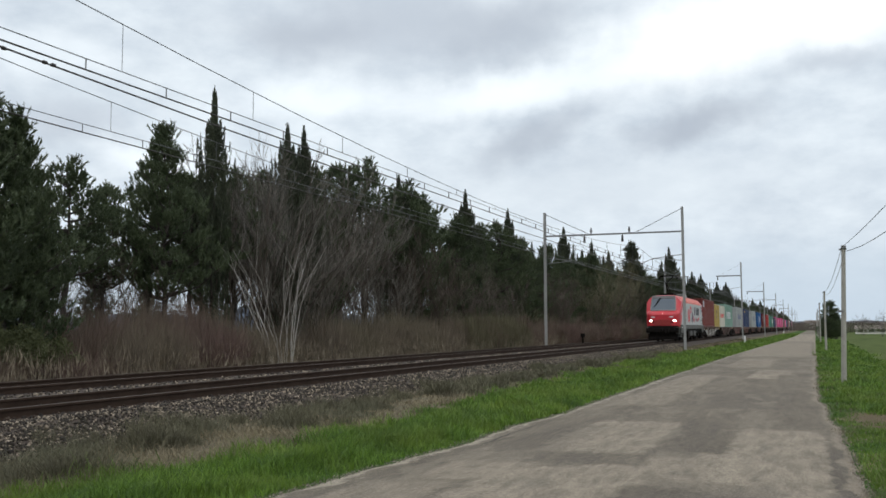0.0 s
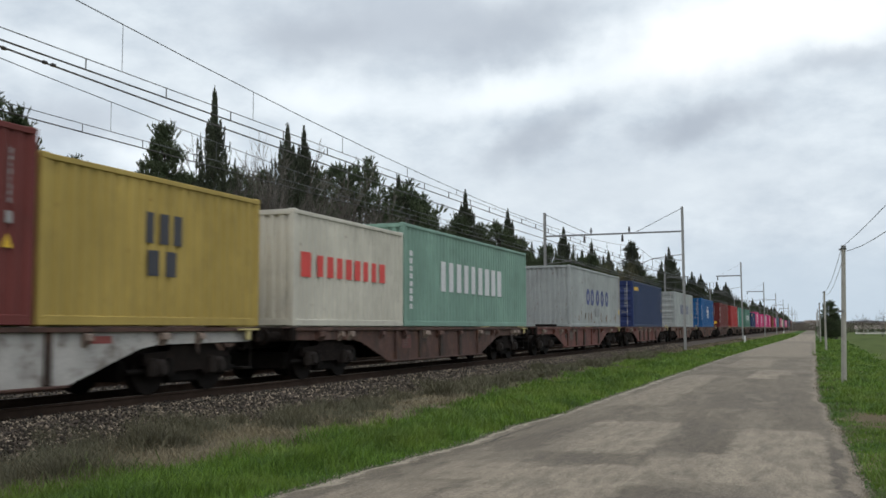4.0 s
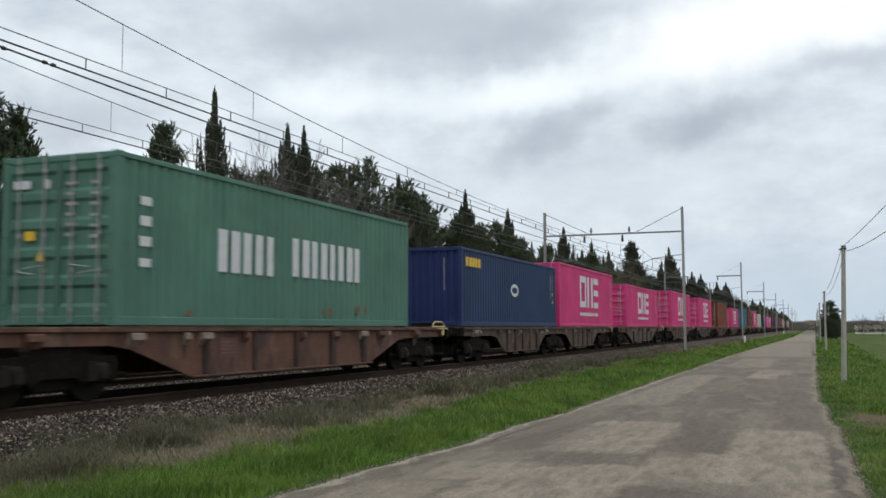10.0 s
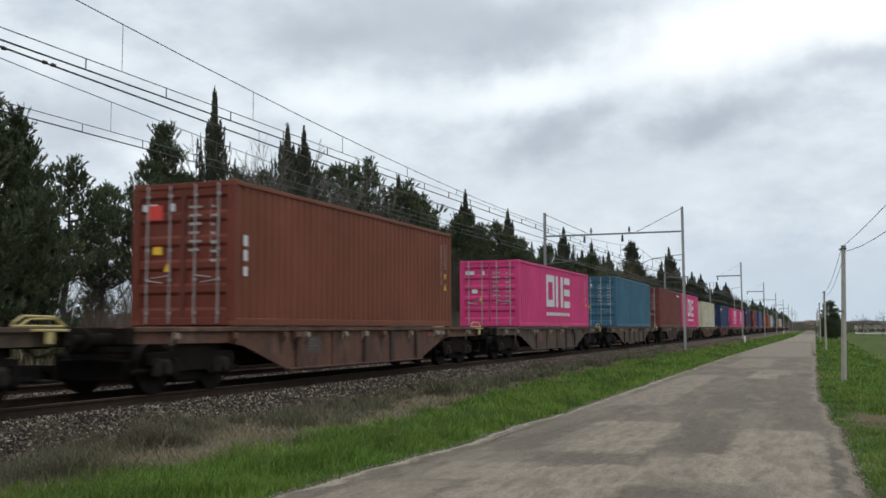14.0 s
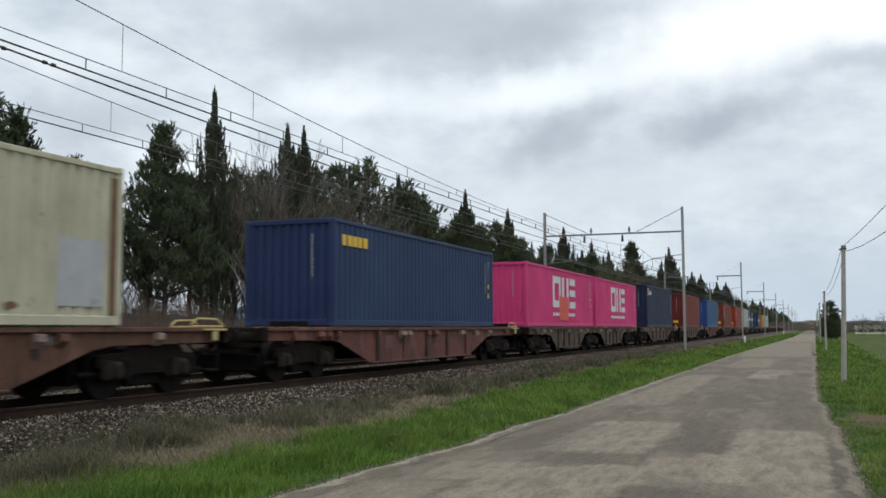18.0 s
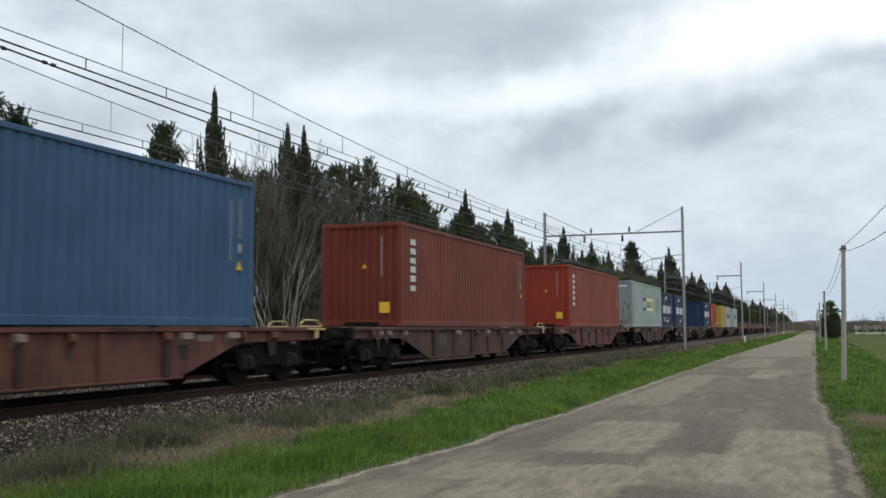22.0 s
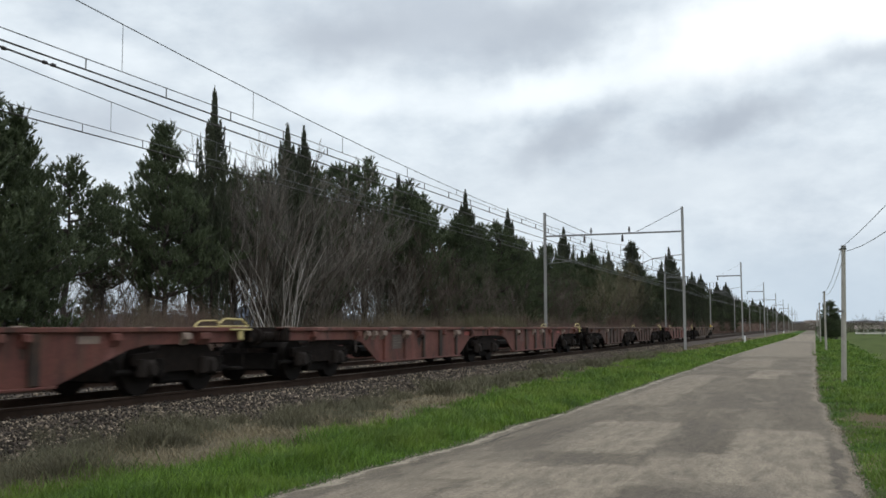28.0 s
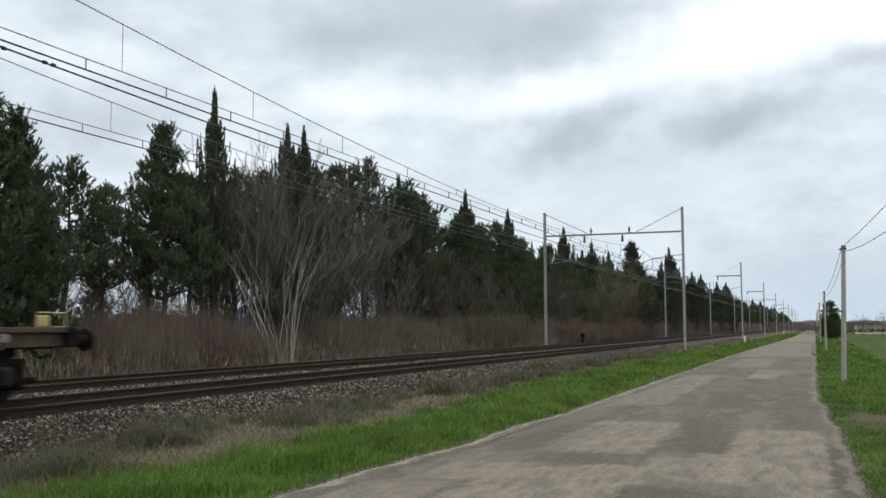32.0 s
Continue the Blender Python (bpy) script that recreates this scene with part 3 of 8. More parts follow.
def door_leaf(w, h):
    """A container door leaf with wide sideways folds, face at y = 0."""
    g = Geo()
    prof = [(0.0, 0.0), (0.09, 0.0)]
    n = 5
    step = (h - 0.18) / n
    for k in range(n):
        z = 0.09 + k * step
        prof += [(z + step * 0.12, 0.0), (z + step * 0.25, 0.04), (z + step * 0.75, 0.04), (z + step * 0.88, 0.0)]
    prof += [(h - 0.09, 0.0), (h, 0.0)]
    vs, fs = [], []
    for z, d in prof:
        vs += [(0.0, d, z), (w, d, z)]
    for i in range(len(prof) - 1):
        fs.append((2 * i, 2 * i + 1, 2 * i + 3, 2 * i + 2))
    g.add(vs, fs)
    g.box(0.0, 0.05, -0.012, 0.01, 0, h)
    g.box(w - 0.05, w, -0.012, 0.01, 0, h)
    return g


def container(name, label, start, length, height, mat, end="wall", end_mat=None, base=1.20, castings=None):
    """A shipping container: frame, folded walls, roof, and a plain or a door end in front."""
    W, L, H = 1.219, length, height
    c = runs_with(thing(name, label, "shipping container", "containers on the train"), start, base)
    em = end_mat or mat
    for sx in (-1, 1):
        for y in (0.0, L - 0.12):
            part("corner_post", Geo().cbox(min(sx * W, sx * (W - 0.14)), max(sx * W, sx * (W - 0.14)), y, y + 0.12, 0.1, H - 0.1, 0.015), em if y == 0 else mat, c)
        part("bottom_rail", Geo().cbox(min(sx * (W - 0.005), sx * (W - 0.1)), max(sx * (W - 0.005), sx * (W - 0.1)), 0.12, L - 0.12, 0.01, 0.16, 0.01), mat, c)
        part("top_rail", Geo().cbox(min(sx * (W + 0.001), sx * (W - 0.07)), max(sx * (W + 0.001), sx * (W - 0.07)), 0.12, L - 0.12, H - 0.11, H - 0.018, 0.01), mat, c)
        wall = corrugated(L - 0.24, 0.16, H - 0.085, 0.278, 0.038, 0.33)
        wall = turned(wall, lambda x, y, z, s=sx: (s * (W - 0.016 + x), y + 0.12, z))
        part("side_wall", wall, mat, c)
        for y in (0.0, L - 0.178):
            for z in (0.0, H - 0.118):
                part("corner_casting", Geo().cbox(min(sx * (W + 0.003), sx * (W - 0.16)), max(sx * (W + 0.003), sx * (W - 0.16)), y - 0.003, y + 0.181, z, z + 0.118, 0.02), castings or mat, c)
    for y in (0.0, L - 0.08):
        part("end_sill", Geo().cbox(-W + 0.16, W - 0.16, y + 0.01, y + 0.08, 0.02, 0.17, 0.01), em, c)
        part("header", Geo().cbox(-W + 0.16, W - 0.16, y + 0.01, y + 0.08, H - 0.13, H - 0.015, 0.01), em, c)
    roof = Geo()
    n = max(4, round(L / 0.6))
    for k in range(n):
        y0, y1 = 0.08 + (L - 0.16) * k / n, 0.08 + (L - 0.16) * (k + 1) / n
        roof.box(-W + 0.06, W - 0.06, y0 + 0.04, y1 - 0.04, H - 0.05, H - 0.012)
    roof.box(-W + 0.06, W - 0.06, 0.08, L - 0.08, H - 0.07, H - 0.03)
    part("roof", roof, mat, c)
    part("rear_wall", Geo().box(-W + 0.14, W - 0.14, L - 0.07, L - 0.03, 0.17, H - 0.13), mat, c)
    # a flat black plate draws the shade of the tunnel under the end
    if end == "wall" and L > 8:
        part("tunnel_shade", Geo().box(-0.52, 0.52, 0.004, 0.03, 0.022, 0.125), M_BLACK, c, "black plate for the shade of the recess below the end wall")
    part("floor", Geo().box(-W + 0.1, W - 0.1, 0.1, L - 0.1, 0.04, 0.16), M_BLACK, c)
    if end == "wall":
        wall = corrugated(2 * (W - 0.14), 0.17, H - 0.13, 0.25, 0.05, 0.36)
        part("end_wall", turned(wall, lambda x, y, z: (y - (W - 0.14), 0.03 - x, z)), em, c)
    else:
        w, h = W - 0.15, H - 0.30
        for s in (-1, 1):
            leaf = door_leaf(w, h)
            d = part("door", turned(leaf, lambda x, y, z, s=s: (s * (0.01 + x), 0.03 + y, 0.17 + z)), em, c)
            for bx in (0.27, 0.78):
                bar = Geo().tube([(s * (0.01 + bx * w), 0.0, 0.06), (s * (0.01 + bx * w), 0.0, H - 0.05)], 0.019, 6)
                for z in (0.24, 0.9, 1.5, H - 0.3):
                    bar.cbox(s * (0.01 + bx * w) - 0.045, s * (0.01 + bx * w) + 0.045, -0.005, 0.03, z, z + 0.06, 0.008)
                part("locking_bar", bar, M_BAR, d, "galvanised locking bar")
                hz = 1.02 if bx < 0.5 else 0.92
                x0 = s * (0.01 + bx * w)
                part("door_handle", Geo().tube([(x0, -0.03, hz), (x0 + s * 0.4 * (1 if bx < 0.5 else -1), -0.03, hz - 0.05)], 0.014, 5), M_BAR, d, "steel door handle")
            for z in (0.35, 0.9, 1.5, H - 0.45):
                part("hinge", Geo().cbox(min(s * (W - 0.16), s * (W - 0.06)), max(s * (W - 0.16), s * (W - 0.06)), -0.008, 0.02, z, z + 0.12, 0.01), em, d)
        part("door_gasket", Geo().box(-0.012, 0.012, 0.014, 0.05, 0.17, H - 0.13), M_GASKET, c)
    return c


# painted marks: plain shapes on the walls
M_RUSTED = plain("rusted_steel", (0.17, 0.10, 0.055), 0.85, 0, 0.35, 4.0, 40, 0.3, dirt=(0.10, 0.05, 0.03))
M_CODE = plain("worn_white_code", (0.36, 0.36, 0.35), 0.7, 0, 0.25, 14.0, 40, bump=0.05, dirt=(0.16, 0.15, 0.14), dirt_at=0.5)
M_SCUFF = plain("scuffed_paint", (0.14, 0.022, 0.02), 0.8, 0, 0.4, 7.0, 30, 0.2, dirt=(0.26, 0.03, 0.027), dirt_at=0.45)
M_DULL = plain("dull_grey_patch", (0.24, 0.25, 0.25), 0.8, 0, 0.15, bump=0.05)
SIDE = 1.2055


def on_side(poly, g=None):
    return (g or Geo()).prism(poly, SIDE, SIDE + 0.004, "x")


def bar(y0, y1, z0, z1, g=None):
    return on_side([(y0, z0), (y1, z0), (y1, z1), (y0, z1)], g)


def band(inner, outer, closed=True, g=None):
    """One flat strip on the side wall between two lines of points."""
    g = g or Geo()
    n = len(inner)
    vs = []
    for (a, b), (c, d) in zip(inner, outer):
        vs += [(SIDE, a, b), (SIDE, c, d), (SIDE + 0.004, a, b), (SIDE + 0.004, c, d)]
    fs = []
    for k in range(n if closed else n - 1):
        p, q = 4 * k, 4 * ((k + 1) % n)
        fs += [(p + 2, p + 3, q + 3, q + 2), (p + 1, q + 1, q + 3, p + 3), (p, p + 2, q + 2, q), (p, q, q + 1, p + 1)]
    return g.add(vs, fs)


def ring(y0, y1, z0, z1, t, g=None, round_n=0):
    """A hollow frame, square or rounded."""
    if not round_n:
        return band([(y0 + t, z0 + t), (y1 - t, z0 + t), (y1 - t, z1 - t), (y0 + t, z1 - t)], [(y0, z0), (y1, z0), (y1, z1), (y0, z1)], True, g)
    cy, cz, ry, rz = (y0 + y1) / 2, (z0 + z1) / 2, (y1 - y0) / 2, (z1 - z0) / 2
    turns = [2 * math.pi * k / round_n for k in range(round_n)]
    return band([(cy + (ry - t) * math.cos(a), cz + (rz - t) * math.sin(a)) for a in turns], [(cy + ry * math.cos(a), cz + rz * math.sin(a)) for a in turns], True, g)


def arc(cy, cz, ry, rz, a0, a1, t0, t1, g=None, n=10):
    """A curved stroke that swells from t0 to t1."""
    turns = [(radians(a0 + (a1 - a0) * k / n), t0 + (t1 - t0) * k / n) for k in range(n + 1)]
    return band([(cy + (ry - t) * math.cos(a), cz + (rz - t) * math.sin(a)) for a, t in turns], [(cy + ry * math.cos(a), cz + rz * math.sin(a)) for a, t in turns], False, g)


def comb(u0, u1, z0, z1, n, seed=1, gap=0.3, spine=0.006):
    """The outline of an upright row of unreadable marks, hung on one thin line."""
    r = random.Random(seed)
    poly, p = [(u0, z0)], (z1 - z0) / n
    for k in range(n):
        b, e = z0 + k * p, z0 + k * p + p * (1 - gap) * r.uniform(0.75, 1.0)
        reach = u1 - (u1 - u0) * r.choice((0, 0, 0, 0.2, 0.4))
        poly += [(u0 + spine, b), (reach, b + 0.001), (reach, e), (u0 + spine, e + 0.001)]
    return poly + [(u0 + spine, z1), (u0, z1)]


def block_column(c, y0, y1, z0, z1, n, mat, label, gap=0.25, seed=1, lift=0.0):
    """An upright row of plain blocks, every block a part of its own."""
    r = random.Random(seed)
    p = (z1 - z0) / n
    for k in range(n):
        g = bar(y0, y1, z0 + k * p, z0 + k * p + p * (1 - gap) * r.uniform(0.8, 1.0))
        g.v = [(x + lift, y, z) for x, y, z in g.v]
        part("name_block", g, mat, c, label)


def block_row(c, y0, y1, z0, z1, n, mat, label, gap=0.25, seed=1, lift=0.0):
    """The same row, every block a part of its own."""
    r = random.Random(seed)
    p = (y1 - y0) / n
    for k in range(n):
        w = p * (1 - gap) * r.uniform(0.8, 1.05)
        g = bar(y0 + k * p, y0 + k * p + w, z0, z1)
        g.v = [(x + lift, y, z) for x, y, z in g.v]
        part("name_block", g, mat, c, label)


def front_marks(c, H, mat=None, code=True, yellow=True, seed=1):
    """Small marks on the front end wall: an upright code, a yellow plate, a warning triangle."""
    if code:
        part("code_marking", Geo().prism(comb(0.60, 0.640, H - 1.40 - 0.1 * (seed % 3), H - 0.35, 11, seed, 0.28), 0.020, 0.026, "y"), mat or M_CODE, c, "white upright code marking")
    if yellow:
        part("yellow_plate", Geo().box(0.55, 0.86, 0.020, 0.026, 0.38, 0.68), M_YELMARK, c, "yellow warning plate")
        part("warning_triangle", Geo().prism([(0.02, 1.62), (0.16, 1.62), (0.09, 1.76)], 0.020, 0.026, "y"), M_YELMARK, c, "small yellow triangle sticker")


def rear_codes(c, L, H, seed=1, mat=None):
    """Upright rows of small marks near the rear end of the side."""
    part("code_marking", on_side(comb(L - 0.84, L - 0.80, H * 0.44, H - 0.4, 12, seed, 0.14)), mat or M_CODE, c, "white upright code marking")
    part("code_marking", on_side(comb(L - 0.52, L - 0.48, H * 0.60, H - 0.35, 8, seed + 1, 0.16)), mat or M_CODE, c, "white upright code marking")
    part("sticker", bar(L - 0.56, L - 0.45, H * 0.50, H * 0.56), M_CODE if seed % 2 else M_YELMARK, c, "small sticker")
    part("warning_triangle", on_side([(L - 0.62, H * 0.38), (L - 0.42, H * 0.38), (L - 0.52, H * 0.45)]), M_YELMARK, c, "yellow triangle sticker")


def door_marks(c, H, seed=1):
    """Rows of small marks on the right-hand leaf, an emblem, a sticker and a warning triangle on the other."""
    r = random.Random(seed)
    for x, w, z, n in ((0.14, r.uniform(0.20, 0.30), H - 1.40, 6), (0.66, r.uniform(0.16, 0.24), H - 1.62, 7)):
        part("door_marking", Geo().prism(comb(x, x + w, z, H - 0.36, n, seed + int(x * 10), 0.66, 0.003), 0.018, 0.024, "y"), M_CODE, c, "column of small pale marks")
    part("door_label", Geo().box(-0.98, -0.62, 0.018, 0.024, H - 0.56, H - 0.42), M_WHITE, c, "white name block on the door")
    part("door_label", Geo().box(-0.32, -0.20, 0.018, 0.024, H - 0.58, H - 0.42), M_WHITE, c, "small white block")
    part("door_sticker", Geo().box(-0.72, -0.50, 0.018, 0.024, H * 0.5, H * 0.5 + 0.16), M_YELMARK if seed % 2 else M_WHITE, c, "small sticker on the door")
    part("warning_triangle", Geo().prism([(-0.45, H * 0.38), (-0.27, H * 0.38), (-0.36, H * 0.38 + 0.17)], 0.018, 0.024, "y"), M_YELMARK, c, "small yellow triangle sticker")


def rust_runs(c, L, n, seed, high=0.75):
    """Ragged rust patches that run up from the lower edge of the side."""
    r = random.Random(seed)
    for _ in range(n):
        y, w, h = r.uniform(0.4, L - 0.6), r.uniform(0.05, 0.28), r.uniform(0.12, high)
        z = 0.17 + r.choice((0, 0, 0.1, 0.3)) * r.random()
        rim = [(y + w * (0.5 + 0.5 * math.cos(6.283 * k / 9) * r.uniform(0.6, 1.1)), z + h * (0.5 + 0.5 * math.sin(6.283 * k / 9) * r.uniform(0.6, 1.1))) for k in range(9)]
        part("rust_patch", on_side(rim), M_RUSTED, c, "brown rust patch")


def end_rust(c, H, n, seed):
    """Ragged rust patches on the front end wall, thickest near the sill."""
    r = random.Random(seed)
    for _ in range(n):
        x, w, h = r.uniform(-1.0, 0.95), r.uniform(0.04, 0.16), r.uniform(0.06, 0.34)
        z = 0.17 + (H * 0.55) * r.random() ** 2.2
        rim = [(x + w * (0.5 + 0.5 * math.cos(6.283 * k / 9) * r.uniform(0.6, 1.1)), z + h * (0.5 + 0.5 * math.sin(6.283 * k / 9) * r.uniform(0.6, 1.1))) for k in range(9)]
        part("rust_patch", Geo().prism(rim, 0.019, 0.025, "y"), M_RUSTED, c, "brown rust patch")


def pink_marks(c, H, y=4.08):
    k = H / 2.896
    z0, z1 = 0.95 * k, 2.47 * k
    part("emblem", ring(y, y + 1.38, z0, z1, 0.30), M_WHITE, c, "large white square frame emblem")
    for a in (1.62, 2.5):
        part("emblem", bar(y + a, y + a + 0.4, z0, z1), M_WHITE, c, "large white upright stroke")
    for a in (z0, (z0 + z1) / 2 - 0.14, z1 - 0.3):
        part("emblem", bar(y + 3.12, y + 4.2, a, a + 0.3), M_WHITE, c, "large white bar")
    block_row(c, y, y + 4.2, 0.53 * k, 0.69 * k, 9, M_WHITE, "white line of small marks", seed=3, gap=0.12)


def globe_marks(c):
    part("emblem", ring(5.05, 6.95, 0.88, 2.12, 0.09, round_n=26), M_WHITE, c, "white globe outline emblem")
    for a in (40, 220):
        part("emblem", arc(6.0, 1.5, 0.55, 0.615, a, a + 100, 0.07, 0.07), M_WHITE, c, "white curved line of the globe")
    block_row(c, 4.95, 7.05, 1.46, 1.80, 5, M_WHITE, "white name blocks", seed=2, gap=0.18)
    block_row(c, 5.0, 7.0, 1.16, 1.38, 8, M_WHITE, "white name blocks", seed=4, gap=0.3)


def swoosh_marks(c):
    block_row(c, 0.88, 2.88, 1.03, 1.60, 3, M_WHITE, "white name blocks", seed=2, gap=0.12)
    block_row(c, 3.08, 4.96, 1.03, 1.59, 3, M_WHITE, "white name blocks", seed=5, gap=0.12)
    part("emblem", arc(3.0, 1.32, 1.55, 1.02, 150, 92, 0.03, 0.22), M_WHITE, c, "white curved stroke emblem")
    part("emblem", arc(2.85, 1.32, 1.6, 1.02, 330, 272, 0.03, 0.22), M_WHITE, c, "white curved stroke emblem")


L40, L20, HC, ST = 12.192, 6.058, 2.896, 2.591
PINK = (0.60, 0.050, 0.19)


def build_containers(at):
    # front ends get a darker copy of the side paint, their shade mixed in
    def box40(code, label, col, H=HC, end="wall", end_shade_col=None, rust=0.3, key=None, L=L40):
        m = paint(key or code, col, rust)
        em = paint((key or code) + "_end", end_shade_col, rust) if end_shade_col else None
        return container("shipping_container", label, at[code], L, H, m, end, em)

    c = box40("C1", "dark red-brown forty-foot container on a white-sided wagon", (0.155, 0.036, 0.030))
    part("emblem", bar(0.59, 1.80, 2.02, 2.66), M_GREYMARK, c, "pale rectangular emblem plate")
    part("emblem", bar(0.70, 1.12, 2.36, 2.58, None), M_BLUEMARK, c, "blue field of the plate")
    part("emblem", bar(1.14, 1.70, 2.36, 2.58, None), M_YELMARK, c, "yellow field of the plate")
    for k in range(4):
        part("emblem", bar(0.74 + 0.26 * k, 0.92 + 0.26 * k, 2.10, 2.28, None), M_NAVYMARK, c, "dark name bar")
    front_marks(c, HC, yellow=False, seed=2), rear_codes(c, L40, HC, 3)
    c = box40("MSC", "faded yellow twenty-foot container", (0.40, 0.29, 0.075), ST, L=L20, rust=0.5)
    block_row(c, 2.44, 3.58, 1.42, 1.95, 3, M_BLACKMARK, "black emblem blocks", 0.35)
    block_row(c, 2.5, 3.5, 0.86, 1.3, 2, M_BLACKMARK, "black emblem blocks", 0.3, 4)
    c = box40("W", "white twenty-foot container with red marks", (0.55, 0.52, 0.44), ST, L=L20, rust=0.6)
    block_row(c, 1.1, 5.0, 1.13, 1.62, 8, M_REDMARK, "red name blocks", seed=3, gap=0.3)
    part("emblem", bar(0.35, 0.8, 1.1, 1.66), M_REDMARK, c, "red emblem block")
    c = box40("G", "pale green forty-foot container with white marks", (0.19, 0.31, 0.25), HC)
    block_row(c, 2.86, 9.2, 1.07, 1.98, 9, M_WHITE, "large white name blocks", seed=4, gap=0.35)
    block_column(c, 0.4, 0.6, 0.5, 2.2, 8, M_WHITE, "white upright code marking")
    for code in ("CO1", "CO2"):
        c = box40(code, "light grey forty-foot container with blue rings and rust runs", (0.33, 0.35, 0.34), end="doors" if code == "CO2" else "wall", rust=0.75 if code == "CO1" else 0.35)
        for y in (3.35, 4.35, 5.62, 6.80, 8.02):
            part("emblem", ring(y, y + 0.78, 1.07, 1.90, 0.22, round_n=18), M_BLUEMARK if code == "CO1" else M_NAVYMARK, c, "dark blue ring emblem")
        if code == "CO1":
            part("painted_patch", bar(5.35, 6.35, 0.52, 0.92), M_DULL, c, "grey painted patch")
            rust_runs(c, L40, 14, 3)
            part("rust_strip", bar(12.0, 12.08, 0.16, 2.75), M_RUSTED, c, "rusty rear post")
            part("sticker", bar(11.75, 11.95, 0.7, 0.95), M_YELMARK, c, "yellow sticker")
        else:
            door_marks(c, HC, 4)
            part("sticker", bar(11.15, 11.38, 0.95, 1.18), M_YELMARK, c, "yellow sticker")
            part("sticker", bar(10.5, 10.62, 2.1, 2.25), M_YELMARK, c, "yellow sticker")
    c = box40("SC", "dark blue forty-foot container with a yellow mark", (0.025, 0.042, 0.098), HC, "doors", (0.02, 0.035, 0.12))
    block_row(c, 0.58, 2.1, 2.31, 2.53, 5, M_YELMARK, "yellow name blocks", gap=0.15)
    door_marks(c, HC, 5), rear_codes(c, L40, HC, 5)
    c = box40("BL", "bright blue forty-foot container with a white globe emblem", (0.008, 0.085, 0.24), HC, "doors", rust=0.15)
    globe_marks(c), door_marks(c, HC, 6), rear_codes(c, L40, HC, 6)
    block_column(c, 0.32, 0.62, 0.76, 2.25, 6, M_WHITE, "white upright marks", gap=0.3)
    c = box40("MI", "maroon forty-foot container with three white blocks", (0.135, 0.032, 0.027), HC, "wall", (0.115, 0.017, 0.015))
    for z in (2.03, 1.30, 0.57):
        part("emblem", bar(0.50, 0.92, z, z + 0.35), M_WHITE, c, "white emblem block")
    front_marks(c, HC, seed=4), rear_codes(c, L40, HC, 7)
    c = box40("RD", "bright red forty-foot container with scuffs", (0.36, 0.034, 0.032), HC, "doors", (0.26, 0.018, 0.018))
    door_marks(c, HC, 7), rear_codes(c, L40, HC, 8)
    for y, z, w, h in ((4.95, 2.15, 0.16, 0.16), (5.75, 2.0, 0.14, 0.14), (4.75, 1.72, 0.12, 0.10), (5.5, 1.40, 0.26, 0.34), (5.85, 0.72, 0.13, 0.13), (5.05, 0.62, 0.16, 0.4), (5.0, 0.2, 0.7, 0.3)):
        n = 11
        rim = [(y + w / 2 + w / 2 * (1 + 0.25 * noise.noise(Vector((k * 0.9, y, z)))) * math.cos(6.283 * k / n), z + h / 2 + h / 2 * (1 + 0.25 * noise.noise(Vector((k * 0.9, z, y)))) * math.sin(6.283 * k / n)) for k in range(n)]
        part("scuff", on_side(rim), M_SCUFF, c, "dark bruised scuff in the paint")
    c = box40("DF", "sea-green forty-foot container with a white upright panel", (0.05, 0.205, 0.148), HC, "doors")
    part("name_panel", bar(0.68, 1.28, 0.32, 2.67), M_WHITE, c, "white upright panel")
    block_column(c, 0.80, 1.16, 0.42, 2.58, 8, paint("DF", None), "green mark on the panel", 0.4, 9, 0.004)
    door_marks(c, HC, 8), rear_codes(c, L40, HC, 9)
    c = box40("CS", "grey-green forty-foot container with white marks", (0.085, 0.19, 0.14), HC, "doors", rust=0.4)
    block_row(c, 2.92, 5.14, 1.04, 1.86, 5, M_WHITE, "large white name blocks", seed=6, gap=0.3)
    block_row(c, 5.76, 9.26, 1.08, 1.92, 8, M_WHITE, "large white name blocks", seed=8, gap=0.3)
    block_column(c, 0.6, 0.9, 1.0, 2.4, 4, M_WHITE, "white upright marks", gap=0.5)
    rust_runs(c, L40, 6, 5, 0.35)
    door_marks(c, HC, 9)
    c = box40("HM", "navy blue forty-foot container with a yellow mark", (0.020, 0.042, 0.105), ST, "wall", (0.012, 0.025, 0.10))
    block_row(c, 0.48, 2.0, 1.98, 2.28, 5, M_YELMARK, "yellow name blocks", gap=0.12)
    part("emblem", ring(5.5, 6.5, 1.12, 1.60, 0.12, round_n=14), M_WHITE, c, "white oval emblem")
    front_marks(c, ST, seed=6, yellow=False), rear_codes(c, L40, ST, 10)
    for code, H, end in (("O1", HC, "doors"), ("O2", ST, "doors"), ("O3", HC, "doors"), ("O4", HC, "doors"), ("O5", ST, "doors"), ("O6", HC, "wall"), ("O7", ST, "wall"), ("O8", ST, "wall")):
        lab = "magenta pink forty-foot container with big white emblems"
        if code == "O7":
            lab = "magenta pink forty-foot container with an orange patch over its white emblem"
        c = container("shipping_container", lab, at[code], L40, H, paint("pink", PINK, 0.05, 0.1), end)
        pink_marks(c, H, 4.08)
        if end == "doors":
            door_marks(c, H, len(MOVING))
        else:
            front_marks(c, H, seed=len(MOVING), yellow=False)
        rear_codes(c, L40, H, len(MOVING))
        if code == "O7":
            p = bar(5.2, 6.9, 0.28, 1.35)
            p.v = [(x + 0.006, y, z) for x, y, z in p.v]
            part("painted_patch", p, M_PATCH, c, "orange painted patch")
